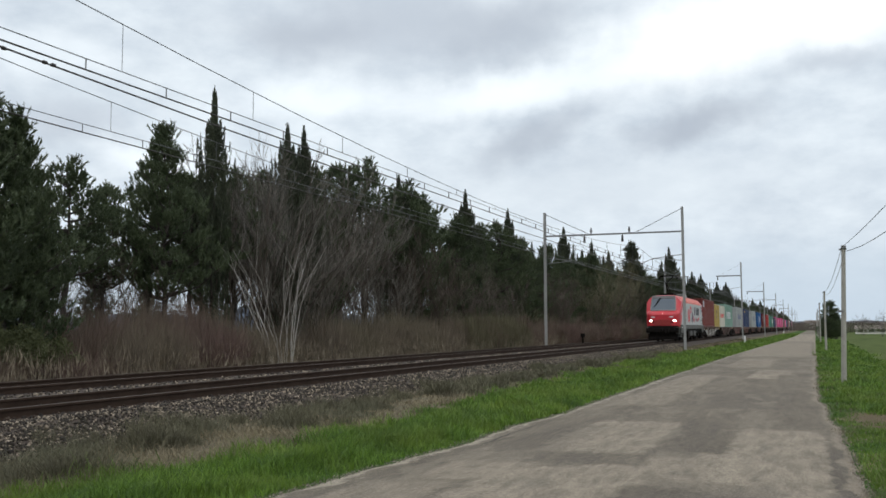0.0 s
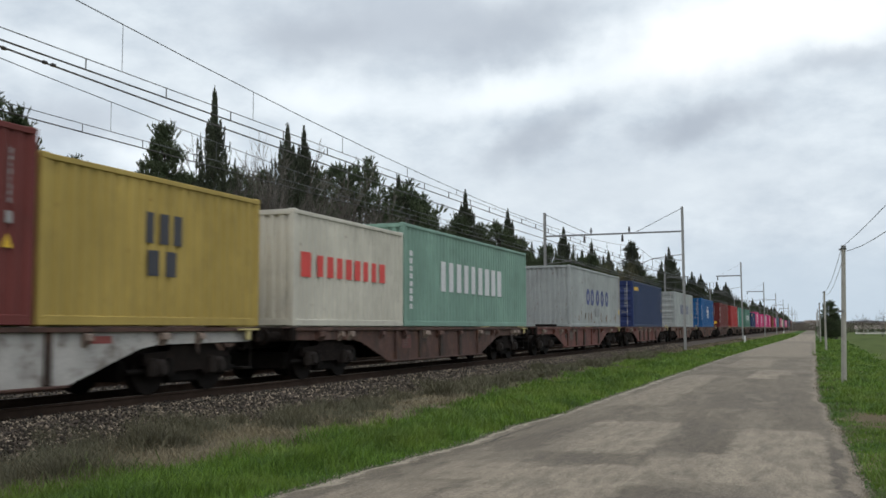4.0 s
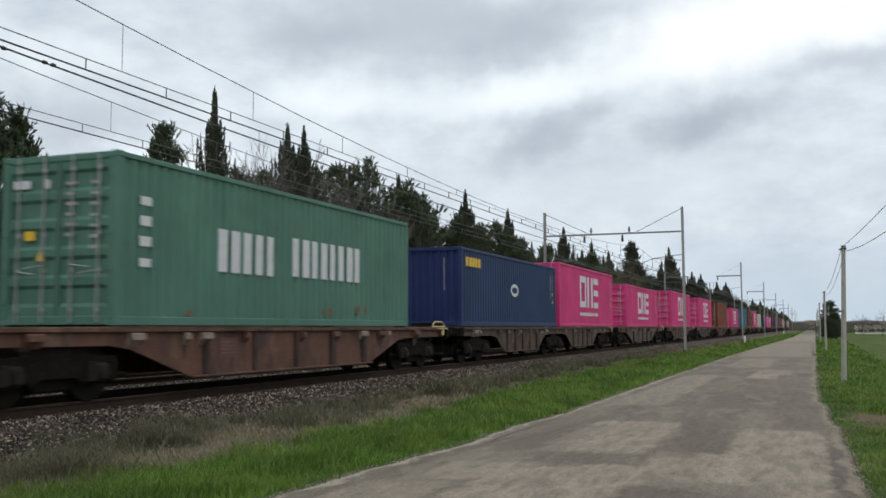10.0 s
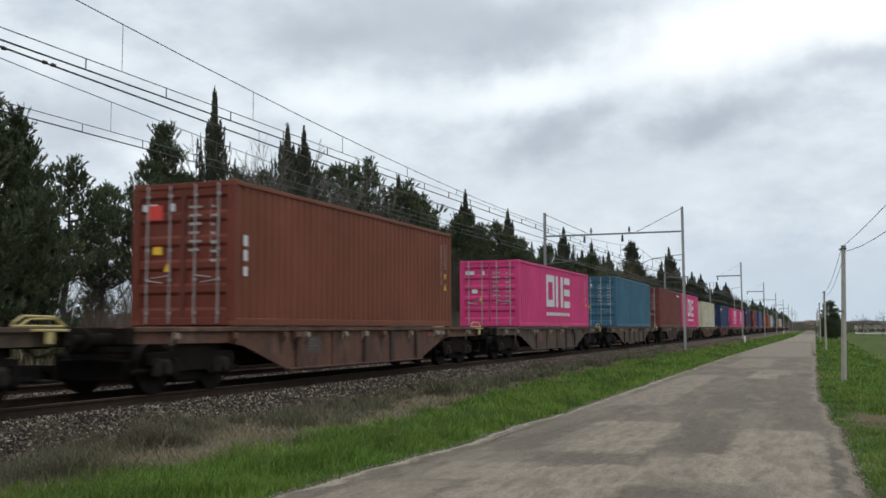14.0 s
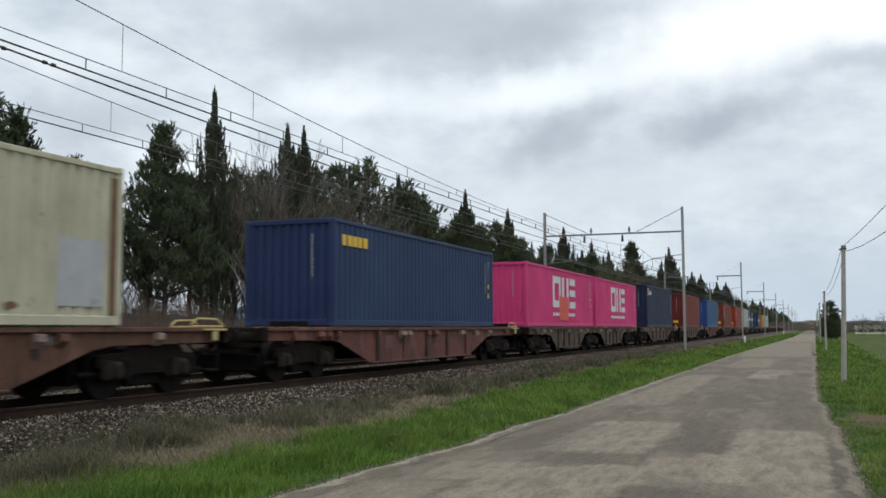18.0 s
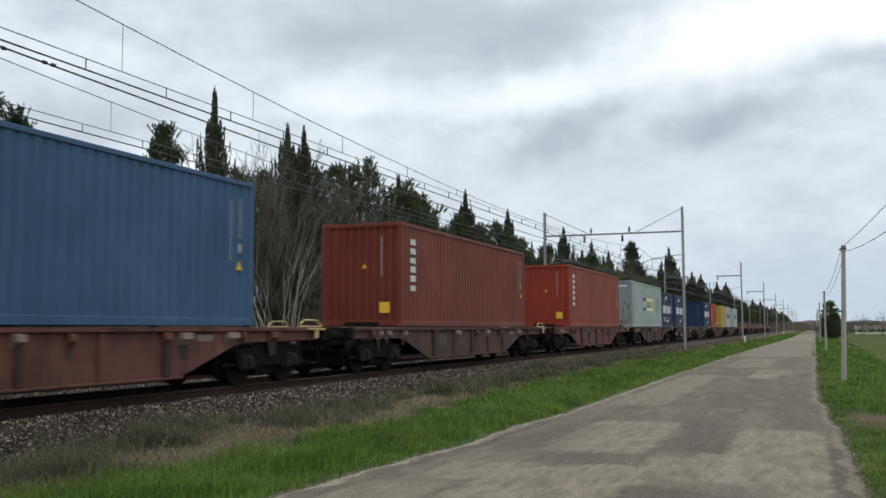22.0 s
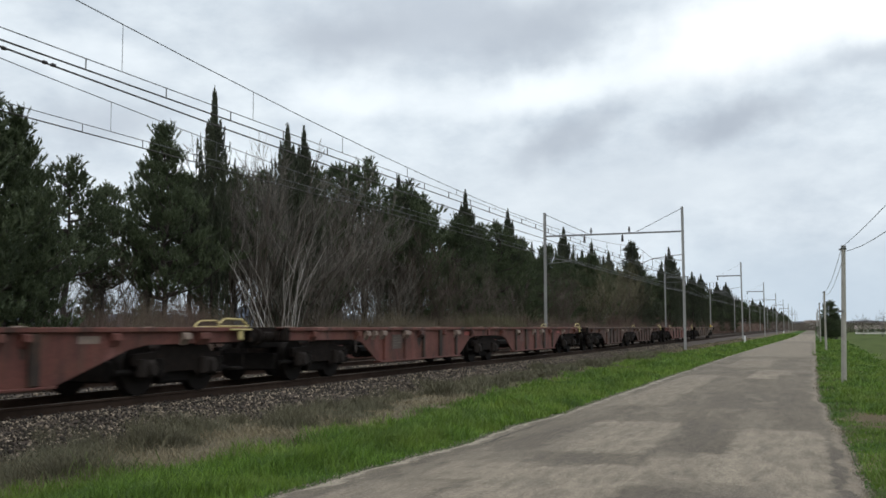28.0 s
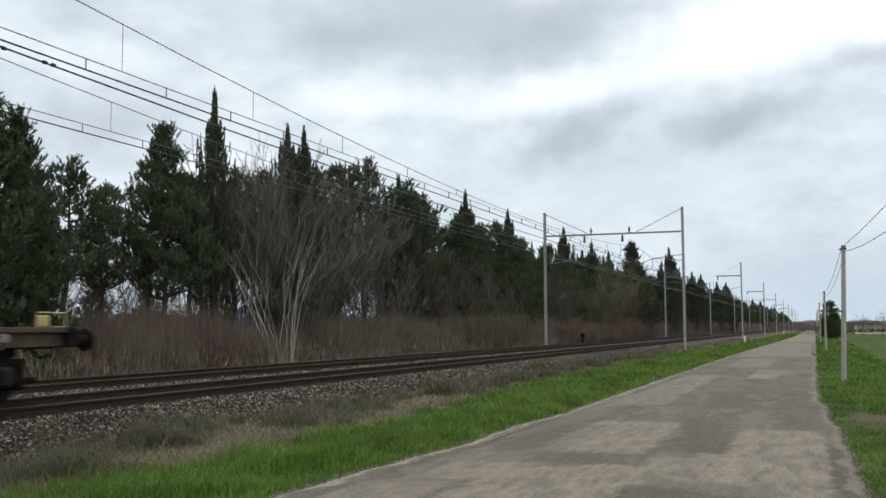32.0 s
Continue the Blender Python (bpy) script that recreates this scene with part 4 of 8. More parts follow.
    c = box40("BR", "rust-brown forty-foot container with door bars", (0.175, 0.052, 0.026), HC, "doors", (0.15, 0.035, 0.02))
    door_marks(c, HC, 15), rear_codes(c, L40, HC, 16)
    part("emblem", Geo().box(-0.85, -0.5, 0.016, 0.022, 2.15, 2.45), M_REDMARK, c, "small red emblem plate")
    block_column(c, 0.35, 0.5, 1.0, 1.9, 3, M_WHITE, "white upright marks")
    c = box40("TE", "teal blue forty-foot container with closed doors", (0.040, 0.125, 0.19), HC, "doors", rust=0.35)
    door_marks(c, HC, 16)
    c = box40("RB", "red-brown forty-foot container with dull dusty walls", (0.15, 0.042, 0.032), HC, "doors", rust=0.3)
    door_marks(c, HC, 17)
    block_row(c, 9.6, 11.2, 2.45, 2.6, 4, M_WHITE, "small white marks")
    c = box40("OC", "cream forty-foot container with rusty edges", (0.50, 0.475, 0.35), ST, "wall", rust=0.8)
    part("emblem", ring(1.25, 1.7, 1.78, 2.15, 0.12, round_n=12), M_REDMARK, c, "red round emblem")
    part("emblem", ring(1.75, 2.2, 1.76, 2.13, 0.12, round_n=12), M_REDMARK, c, "red round emblem")
    part("painted_patch", bar(4.5, 5.6, 0.35, 1.2), M_GREYMARK, c, "grey painted patch")
    part("painted_patch", bar(10.75, 11.75, 0.3, 1.35), M_GREYMARK, c, "grey painted patch")
    part("rust_strip", bar(11.9, 12.06, 0.16, 2.4), M_RUSTED, c, "rusty rear post")
    rust_runs(c, L40, 10, 8, 0.4), end_rust(c, ST, 6, 9)
    part("rust_strip", bar(0.02, 0.12, 1.3, 2.5), M_RUSTED, c, "rusty front post")
    front_marks(c, ST, M_GREYMARK, yellow=False)
    part("emblem", Geo().prism([(0.60, 0.55), (0.76, 0.71), (0.60, 0.87), (0.44, 0.71)], 0.018, 0.024, "y"), M_REDMARK, c, "red diamond placard")
    c = box40("SB", "navy blue forty-foot container with a yellow mark", (0.022, 0.045, 0.11), ST, "wall", (0.014, 0.028, 0.09))
    block_row(c, 0.45, 1.92, 1.96, 2.22, 5, M_YELMARK, "yellow name blocks", gap=0.15)
    front_marks(c, ST, yellow=False, seed=9), rear_codes(c, L40, ST, 18)
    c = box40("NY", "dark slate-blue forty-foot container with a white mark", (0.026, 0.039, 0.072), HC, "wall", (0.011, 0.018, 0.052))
    for k in range(5):
        z = 2.20 + 0.085 * k
        part("emblem_stripe", on_side([(0.40, z), (1.0 - 0.03 * k, z), (0.97 - 0.03 * k, z + 0.075), (0.36, z + 0.075)]), M_WHITE if k % 2 == 0 else M_REDMARK, c, "white stripe of the emblem" if k % 2 == 0 else "red stripe of the emblem")
    block_row(c, 1.08, 2.05, 2.21, 2.46, 3, M_WHITE, "white name blocks", gap=0.3)
    part("sticker", Geo().box(-0.52, -0.42, 0.022, 0.027, 1.88, 2.02), M_YELMARK, c, "small yellow sticker")
    front_marks(c, HC, seed=10, yellow=False), rear_codes(c, L40, HC, 19)
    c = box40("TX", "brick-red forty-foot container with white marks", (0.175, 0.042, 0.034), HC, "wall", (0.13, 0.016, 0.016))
    block_column(c, 0.66, 0.94, 1.35, 2.57, 3, M_WHITE, "white upright marks", gap=0.25)
    part("name_line", Geo().box(-0.98, -0.84, 0.02, 0.026, 2.3, 2.55).box(-0.78, -0.58, 0.02, 0.026, 2.3, 2.48).box(-0.5, -0.3, 0.02, 0.026, 2.3, 2.48), M_WHITE, c, "white name blocks")
    part("yellow_plate", Geo().box(0.3, 0.72, 0.02, 0.026, 0.36, 0.56), M_YELMARK, c, "yellow warning plate")
    front_marks(c, HC, seed=11, yellow=False), rear_codes(c, L40, HC, 20)
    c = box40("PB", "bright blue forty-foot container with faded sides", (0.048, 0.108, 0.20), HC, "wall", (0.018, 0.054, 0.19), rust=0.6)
    front_marks(c, HC, seed=12, yellow=False), rear_codes(c, L40, HC, 21)
    part("sticker", Geo().box(-0.95, -0.8, 0.02, 0.026, 0.4, 0.62), M_YELMARK, c, "yellow sticker")
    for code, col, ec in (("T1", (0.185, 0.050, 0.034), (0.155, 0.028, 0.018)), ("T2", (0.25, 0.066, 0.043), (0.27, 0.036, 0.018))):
        c = box40(code, "orange-brown forty-foot container with white upright marks", col, HC, "wall", ec)
        block_column(c, 0.68, 1.06, 1.0, 2.56, 6, M_WHITE, "white upright marks", gap=0.3)
        front_marks(c, HC, seed=13), rear_codes(c, L40, HC, 22)
    paint("PO_end", (0.25, 0.29, 0.29), 0.8)
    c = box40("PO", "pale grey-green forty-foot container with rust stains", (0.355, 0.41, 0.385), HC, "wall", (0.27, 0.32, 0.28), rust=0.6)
    part("emblem", bar(4.0, 5.4, 1.08, 1.93), M_BLUEMARK, c, "blue emblem panel")
    part("emblem", bar(5.41, 8.28, 1.08, 1.93), M_PALEYEL, c, "pale yellow emblem panel")
    for y0, y1, n, mt in ((4.15, 5.3, 3, M_WHITE), (5.55, 8.1, 8, M_BLACKMARK)):
        block_row(c, y0, y1, 1.28, 1.72, n, mt, "name block on the panel", 0.4, n, 0.004)
    part("name_line", Geo().box(-0.5, 0.9, 0.02, 0.026, 2.5, 2.62), M_WHITE, c, "white line of marks")
    end_rust(c, HC, 26, 4), rust_runs(c, L40, 7, 11, 0.25)
    part("scuff", bar(10.1, 10.5, 1.0, 2.0), M_DULL, c, "grey scuffed patch")
    for code in ("CM1", "CM2", "CM3"):
        c = box40(code, "dark blue twenty-foot container with white curved strokes", (0.033, 0.055, 0.100) if code != "CM1" else (0.032, 0.041, 0.079), ST, L=L20, end_shade_col=(0.016, 0.036, 0.10), rust=0.3)
        swoosh_marks(c)
        if code == "CM1":
            block_row(c, 1.07, 2.7, 0.62, 0.72, 9, M_GREYMARK, "grey line of marks")
            block_row(c, 1.07, 2.7, 0.42, 0.52, 9, M_GREYMARK, "grey line of marks")
        front_marks(c, ST, seed=14, yellow=False)
        block_column(c, 5.45, 5.55, 1.0, 2.2, 8, M_WHITE, "white upright code marking")
    c = box40("T3", "orange twenty-foot container with white upright marks", (0.31, 0.062, 0.036), ST, "wall", (0.26, 0.035, 0.018), L=L20)
    block_column(c, 0.62, 0.98, 0.8, 2.25, 6, M_WHITE, "white upright marks", gap=0.3)
    front_marks(c, ST, seed=15, yellow=False)
    c = box40("M2", "yellow twenty-foot container with a black mark", (0.46, 0.34, 0.075), ST, "wall", (0.40, 0.29, 0.05), L=L20, rust=0.4)
    block_column(c, 2.35, 3.1, 0.7, 1.9, 4, M_BLACKMARK, "black emblem blocks", gap=0.25)
    for x in (-0.85, 0.7):
        part("placard", Geo().prism([(x, 0.35), (x + 0.13, 0.48), (x, 0.61), (x - 0.13, 0.48)], 0.02, 0.026, "y"), M_WHITE, c, "white diamond placard")
    for code in ("G1", "G2"):
        c = box40(code, "light grey twenty-foot container with dark marks", (0.42, 0.43, 0.42), ST, "doors", L=L20, rust=0.2)
        block_row(c, 1.0, 5.4, 1.15, 1.65, 6, M_NAVYMARK, "dark name blocks", gap=0.3, seed=3)
        part("emblem", bar(0.5, 0.95, 1.1, 1.7), paint("TE", None), c, "teal emblem block")


# ---- container wagons ----
def wheelset(parent, y, r=0.46):
    for s in (-1, 1):
        g = Geo().tube([(s * 0.685, y, r), (s * 0.82, y, r)], r - 0.0, 20)
        g.tube([(s * 0.66, y, r), (s * 0.69, y, r)], r + 0.028, 20)
        g.tube([(s * 0.82, y, r), (s * 0.84, y, r)], [r * 0.55, r * 0.35], 12)
        part("wheel", g, M_WHEEL, parent, "worn steel wheel")
    return Geo().tube([(-0.66, y, r), (0.66, y, r)], 0.085, 8)


def bogie(parent, y, base=1.8, r=0.46):
    """A two-axle bogie with side frames, springs and axle boxes."""
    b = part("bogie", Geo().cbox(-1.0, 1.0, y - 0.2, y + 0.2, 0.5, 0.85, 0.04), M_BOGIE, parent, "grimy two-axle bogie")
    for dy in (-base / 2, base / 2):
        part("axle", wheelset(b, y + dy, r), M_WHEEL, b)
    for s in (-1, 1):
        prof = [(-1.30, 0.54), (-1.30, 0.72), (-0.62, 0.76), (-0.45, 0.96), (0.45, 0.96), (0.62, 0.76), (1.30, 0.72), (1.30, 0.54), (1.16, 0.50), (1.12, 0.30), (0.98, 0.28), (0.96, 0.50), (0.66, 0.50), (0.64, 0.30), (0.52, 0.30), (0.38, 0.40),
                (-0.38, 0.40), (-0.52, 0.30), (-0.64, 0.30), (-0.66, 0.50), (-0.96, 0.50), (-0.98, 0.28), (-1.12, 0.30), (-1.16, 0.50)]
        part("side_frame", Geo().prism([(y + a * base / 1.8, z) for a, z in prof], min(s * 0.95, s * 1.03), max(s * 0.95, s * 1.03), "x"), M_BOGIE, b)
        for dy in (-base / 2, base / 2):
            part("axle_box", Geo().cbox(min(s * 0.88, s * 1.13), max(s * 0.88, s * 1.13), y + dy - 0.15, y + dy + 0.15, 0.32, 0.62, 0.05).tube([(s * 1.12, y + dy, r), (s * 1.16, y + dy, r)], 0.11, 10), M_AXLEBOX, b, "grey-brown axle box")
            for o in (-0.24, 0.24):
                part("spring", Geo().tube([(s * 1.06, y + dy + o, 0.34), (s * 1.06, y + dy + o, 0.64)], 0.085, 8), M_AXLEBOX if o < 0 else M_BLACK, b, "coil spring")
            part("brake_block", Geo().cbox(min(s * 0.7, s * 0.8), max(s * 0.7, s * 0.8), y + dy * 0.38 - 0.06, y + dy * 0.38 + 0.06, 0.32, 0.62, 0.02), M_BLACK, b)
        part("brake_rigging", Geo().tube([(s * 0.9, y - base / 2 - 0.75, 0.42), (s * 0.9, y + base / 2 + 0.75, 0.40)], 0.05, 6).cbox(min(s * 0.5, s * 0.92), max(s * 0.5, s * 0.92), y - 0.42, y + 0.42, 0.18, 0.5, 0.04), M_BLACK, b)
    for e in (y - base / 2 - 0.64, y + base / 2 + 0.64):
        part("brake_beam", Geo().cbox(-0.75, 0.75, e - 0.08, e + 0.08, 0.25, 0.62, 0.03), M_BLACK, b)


def belly(y0, y1, s0=3.9, s1=6.0, zb=0.285, zs=0.90, rear=None):
    """The outline of a fish-belly side beam."""
    r0, r1 = rear or (s0, s1)
    return [(y0, 1.16), (y0, zs), (y0 + s0, zs - 0.02), (y0 + s0 + 0.5, zs - 0.09), (y0 + s1, zb), (y1 - r1, zb), (y1 - r0 - 0.5, zs - 0.09), (y1 - r0, zs - 0.02), (y1, zs), (y1, 1.16)]


def frame_unit(w, y0, y1, mat, s0, s1, rear=None, seed=0, web=None):
    """One load-bearing frame: two side beams, cross members, brackets."""
    r = random.Random(seed)
    r1 = rear[1] if rear else s1
    for s in (-1, 1):
        x0, x1 = sorted((s * 1.085, s * 1.115))
        beam = part("side_beam", Geo().prism(belly(y0, y1, s0, s1, rear=rear), x0, x1, "x"), web or mat, w)
        a0, a1 = sorted((s * 0.98, s * 1.19))
        part("top_flange", Geo().cbox(a0, a1, y0, y1, 1.10, 1.18, 0.01), mat, beam)
        part("bottom_flange", Geo().cbox(a0, a1, y0 + s1, y1 - r1, 0.265, 0.305, 0.008), mat, beam)
        n = 5
        for k in range(n):
            y = y0 + s1 + (y1 - r1 - y0 - s1) * (k + 0.25) / (n - 0.5)
            b0, b1 = sorted((s * 1.11, s * 1.175))
            wide = r.choice((0.04, 0.07, 0.11))
            part("stiffener", Geo().cbox(b0, b1, y - wide, y + wide, 0.31, 1.10, 0.02), M_RIB if wide > 0.05 else mat, beam)
        if s > 0:
            k = y0 + 1.3
            while k < y1 - 1.2:
                wide = r.choice((0.14, 0.20, 0.34))
                part("load_bracket", Geo().prism([(1.115, 1.10), (1.235, 1.07), (1.245, 0.97), (1.20, 0.98), (1.115, 0.86)], k, k + wide, "y"), M_LIGHTRUST if r.random() < 0.6 else mat, beam, "worn bracket")
                # flat dark patch below the bracket: its cast shade drawn as a streak
                if r.random() < 0.35:
                    part("bracket_shade", Geo().prism([(k - 0.02, 0.90), (k + wide, 0.90), (k + wide * 0.8, 0.90 - r.uniform(0.12, 0.42)), (k + wide * 0.2, 0.90 - r.uniform(0.1, 0.3))], 1.1155, 1.1185, "x"), M_RIB, beam, "dark shade streak below the bracket")
                k += r.choice((0.5, 1.1, 1.5, 1.9, 2.3))
            yb = y0 + s1 + 0.9
            part("data_panel", Geo().box(1.116, 1.121, yb, yb + 0.62, 0.60, 0.98), r.choice((M_PANEL, M_PANEL2)), beam, "faded data panel")
            g = Geo()
            for k in range(4):
                g.box(1.121, 1.124, yb + 0.06, yb + 0.3 + 0.25 * r.random(), 0.68 + 0.07 * k, 0.70 + 0.07 * k)
            part("panel_marking", g, M_FADED, beam, "rows of small pale marks")
            yp = y1 - r1 + 0.5
            part("plate", Geo().box(1.116, 1.121, yp, yp + 0.5, 0.92, 1.04), r.choice((M_FADED, M_PLATE, M_LIGHTRUST)), beam, "small plate")
    n = max(4, round((y1 - y0) / 3.4))
    for k in range(n):
        y = y0 + 0.4 + (y1 - y0 - 0.8) * k / (n - 1)
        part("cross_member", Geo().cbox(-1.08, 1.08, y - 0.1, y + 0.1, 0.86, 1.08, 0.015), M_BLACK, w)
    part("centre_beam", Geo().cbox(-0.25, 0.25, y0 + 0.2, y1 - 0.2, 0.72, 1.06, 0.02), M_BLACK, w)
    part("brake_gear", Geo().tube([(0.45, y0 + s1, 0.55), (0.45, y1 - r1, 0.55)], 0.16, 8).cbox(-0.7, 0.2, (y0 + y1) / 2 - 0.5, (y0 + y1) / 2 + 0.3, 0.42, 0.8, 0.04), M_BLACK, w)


def buffers(w, y, d):
    """Buffers, hook and hoses at a wagon's end; d: the way they point."""
    part("headstock", Geo().cbox(-1.25, 1.25, min(y, y - d * 0.18), max(y, y - d * 0.18), 0.88, 1.18, 0.02), M_BOGIE, w)
    for s in (-1, 1):
        part("buffer", Geo().tube([(s * 0.875, y, 0.98), (s * 0.875, y + d * 0.34, 0.98), (s * 0.875, y + d * 0.34, 0.98), (s * 0.875, y + d * 0.56, 0.98), (s * 0.875, y + d * 0.56, 0.98), (s * 0.875, y + d * 0.61, 0.98)], [0.11, 0.11, 0.085, 0.085, 0.18, 0.165], 14), M_BOGIE, w)
    part("draw_hook", Geo().cbox(-0.06, 0.06, min(y, y + d * 0.45), max(y, y + d * 0.45), 0.96, 1.1, 0.02).tube([(0.2, y, 0.95), (0.22, y + d * 0.3, 0.7), (0.2, y + d * 0.55, 0.75)], 0.025, 6), M_BLACK, w)


def end_gear(w, y, d, s=1):
    """The yellow hand grips and steps by the coupling."""
    x = s * 1.16
    g = Geo().tube([(x, y - d * 0.06, 1.20), (x, y - d * 0.12, 1.25), (x, y - d * 0.28, 1.335), (x, y - d * 0.88, 1.345), (x, y - d * 1.02, 1.27), (x, y - d * 1.10, 1.20), (x, y - d * 0.06, 1.195)], 0.022, 6)
    part("hand_grip", g, M_YELLOW, w, "yellow hand grip")
    part("shunter_step", Geo().cbox(min(x, x - s * 0.3), max(x, x - s * 0.3), y - d * 0.45, y - d * 0.15, 0.35, 0.40, 0.01).tube([(x - s * 0.02, y - d * 0.2, 0.38), (x - s * 0.02, y - d * 0.2, 1.0)], 0.02, 5), M_BLACK, w, "dark step")
    part("brake_handle", Geo().cbox(min(x, x + s * 0.10), max(x, x + s * 0.10), min(y - d * 0.05, y - d * 0.75), max(y - d * 0.05, y - d * 0.75), 1.115, 1.155, 0.01).cbox(min(x + s * 0.05, x + s * 0.09), max(x + s * 0.05, x + s * 0.09), min(y - d * 0.34, y - d * 0.50), max(y - d * 0.34, y - d * 0.50), 0.93, 1.12, 0.01), M_YELLOW, w, "yellow brake handle")


def rust_paint(name, col, orange=0.5):
    """Old wagon paint: faded in broad fields, rusting through, greasy below, streaked downwards."""
    m, n, l, bs = material(name)
    co = n.new("ShaderNodeTexCoord").outputs["Object"]
    c = ramp(n, l, noise_node(n, l, co, 0.9, 4.0), 0.3, 0.7, (*tuple(v * 0.62 for v in col), 1), (*tuple(min(1, v * 1.45) for v in col), 1))
    c = blend(n, l, ramp(n, l, noise_node(n, l, co, 2.6, 8.0, 0.7), 0.50, 0.64, c1=(orange, orange, orange, 1)), c, (0.19, 0.083, 0.038))
    c = blend(n, l, ramp(n, l, noise_node(n, l, co, 1.25, 6.0, 0.62, (1.0, 1.0, 0.4)), 0.55, 0.63, c1=(0.6, 0.6, 0.6, 1)), c, tuple(min(1, v * 1.7 + 0.045) for v in col))
    c = blend(n, l, ramp(n, l, noise_node(n, l, co, 1.7, 7.0, 0.68, (1.0, 1.0, 0.35)), 0.50, 0.66, c1=(0.85, 0.85, 0.85, 1)), c, (0.022, 0.015, 0.012))
    c = blend(n, l, ramp(n, l, noise_node(n, l, co, 6.0, 6.0, 0.7, (1.0, 1.0, 0.10)), 0.54, 0.72, c1=(0.4, 0.4, 0.4, 1)), c, (0.16, 0.115, 0.075))
    fine = noise_node(n, l, co, 30.0, 4.0, 0.6)
    c = blend(n, l, 0.6, c, blend(n, l, 1.0, c, ramp(n, l, fine, 0.3, 0.7, (0.55, 0.55, 0.55, 1), (1.35, 1.35, 1.35, 1)), "MULTIPLY"))
    l.new(c, bs.inputs["Base Color"])
    bs.inputs["Roughness"].default_value = 0.8
    bumped(n, l, bs, fine, 0.25)
    return m


M_RIB = rust_paint("wagon_rib", (0.030, 0.019, 0.014), 0.2)
M_LIGHTRUST = plain("worn_bracket", (0.24, 0.18, 0.145), 0.8, 0, 0.35, 8.0, 40, dirt=(0.06, 0.04, 0.03))
M_FADED = plain("faded_marking", (0.13, 0.105, 0.088), 0.8, 0, 0.3, 9.0, bump=0.05, dirt=(0.08, 0.06, 0.05))
M_PANEL = plain("faded_panel_red", (0.12, 0.045, 0.035), 0.75, 0, 0.3, 5.0, dirt=(0.12, 0.06, 0.045))
M_PANEL2 = plain("faded_panel_grey", (0.08, 0.06, 0.048), 0.75, 0, 0.3, 5.0, dirt=(0.09, 0.06, 0.05))
M_PLATE = plain("plate_red", (0.25, 0.06, 0.05), 0.7, 0, 0.2, 5.0)
W_COL = [rust_paint("wagon_brown", (0.072, 0.034, 0.025), 0.35), rust_paint("wagon_red", (0.122, 0.040, 0.030), 0.25), rust_paint("wagon_grey_brown", (0.070, 0.046, 0.030), 0.5), rust_paint("wagon_orange_brown", (0.105, 0.046, 0.029), 0.5), rust_paint("wagon_dark_brown", (0.046, 0.033, 0.024), 0.25)]
M_WAGON_WHITE = plain("wagon_white", (0.42, 0.40, 0.37), 0.75, 0, 0.35, 1.2, 30, 0.2, dirt=(0.10, 0.075, 0.055), dirt_at=0.5)
W_NAME = ["brown", "rust-red", "grey-brown", "orange-brown", "dark brown"]


def corner_pins(w, ys, z=1.18):
    for y in ys:
        for s in (-1, 1):
            part("container_pin", Geo().cbox(s * 1.12 - 0.07, s * 1.12 + 0.07, y - 0.08, y + 0.08, z - 0.01, z + 0.018, 0.01), M_LIGHTRUST, w)


def wagon60(start, col, load=(), web=None, empty=False, last=False):
    w = runs_with(thing("container_wagon", ("empty " if empty else "") + W_NAME[col] + " flat container wagon with fish-belly side beams", "railway wagon", "container wagons"), start)
    frame_unit(w, 0.62, 19.12, W_COL[col], 3.2, 5.4, seed=int(start), web=web)
    for y in (2.77, 16.97):
        bogie(w, y)
    buffers(w, 0.62, -1), buffers(w, 19.12, 1)
    end_gear(w, 0.7, -1, -1)
    if not last:
        end_gear(w, 19.05, 1)
    corner_pins(w, load)
    return w


def wagon_jointed(start, length, col, load=(), empty=False):
    w = runs_with(thing("jointed_wagon", ("empty " if empty else "") + W_NAME[col] + " articulated container wagon on three bogies", "railway wagon", "container wagons"), start)
    h = length / 2
    frame_unit(w, 0.62, h - 0.08, W_COL[col], 3.5, 5.0, (1.4, 2.9), seed=int(start))
    frame_unit(w, h + 0.08, length - 0.62, W_COL[col], 1.4, 2.9, (3.5, 5.0), seed=int(start) + 5)
    part("joint", Geo().cbox(-0.5, 0.5, h - 0.5, h + 0.5, 0.8, 1.08, 0.05), M_BLACK, w)
    for y in (2.6, h, length - 2.6):
        bogie(w, y)
    buffers(w, 0.62, -1), buffers(w, length - 0.62, 1)
    end_gear(w, length - 0.69, 1), end_gear(w, 0.7, -1, -1)
    corner_pins(w, load)
    return w


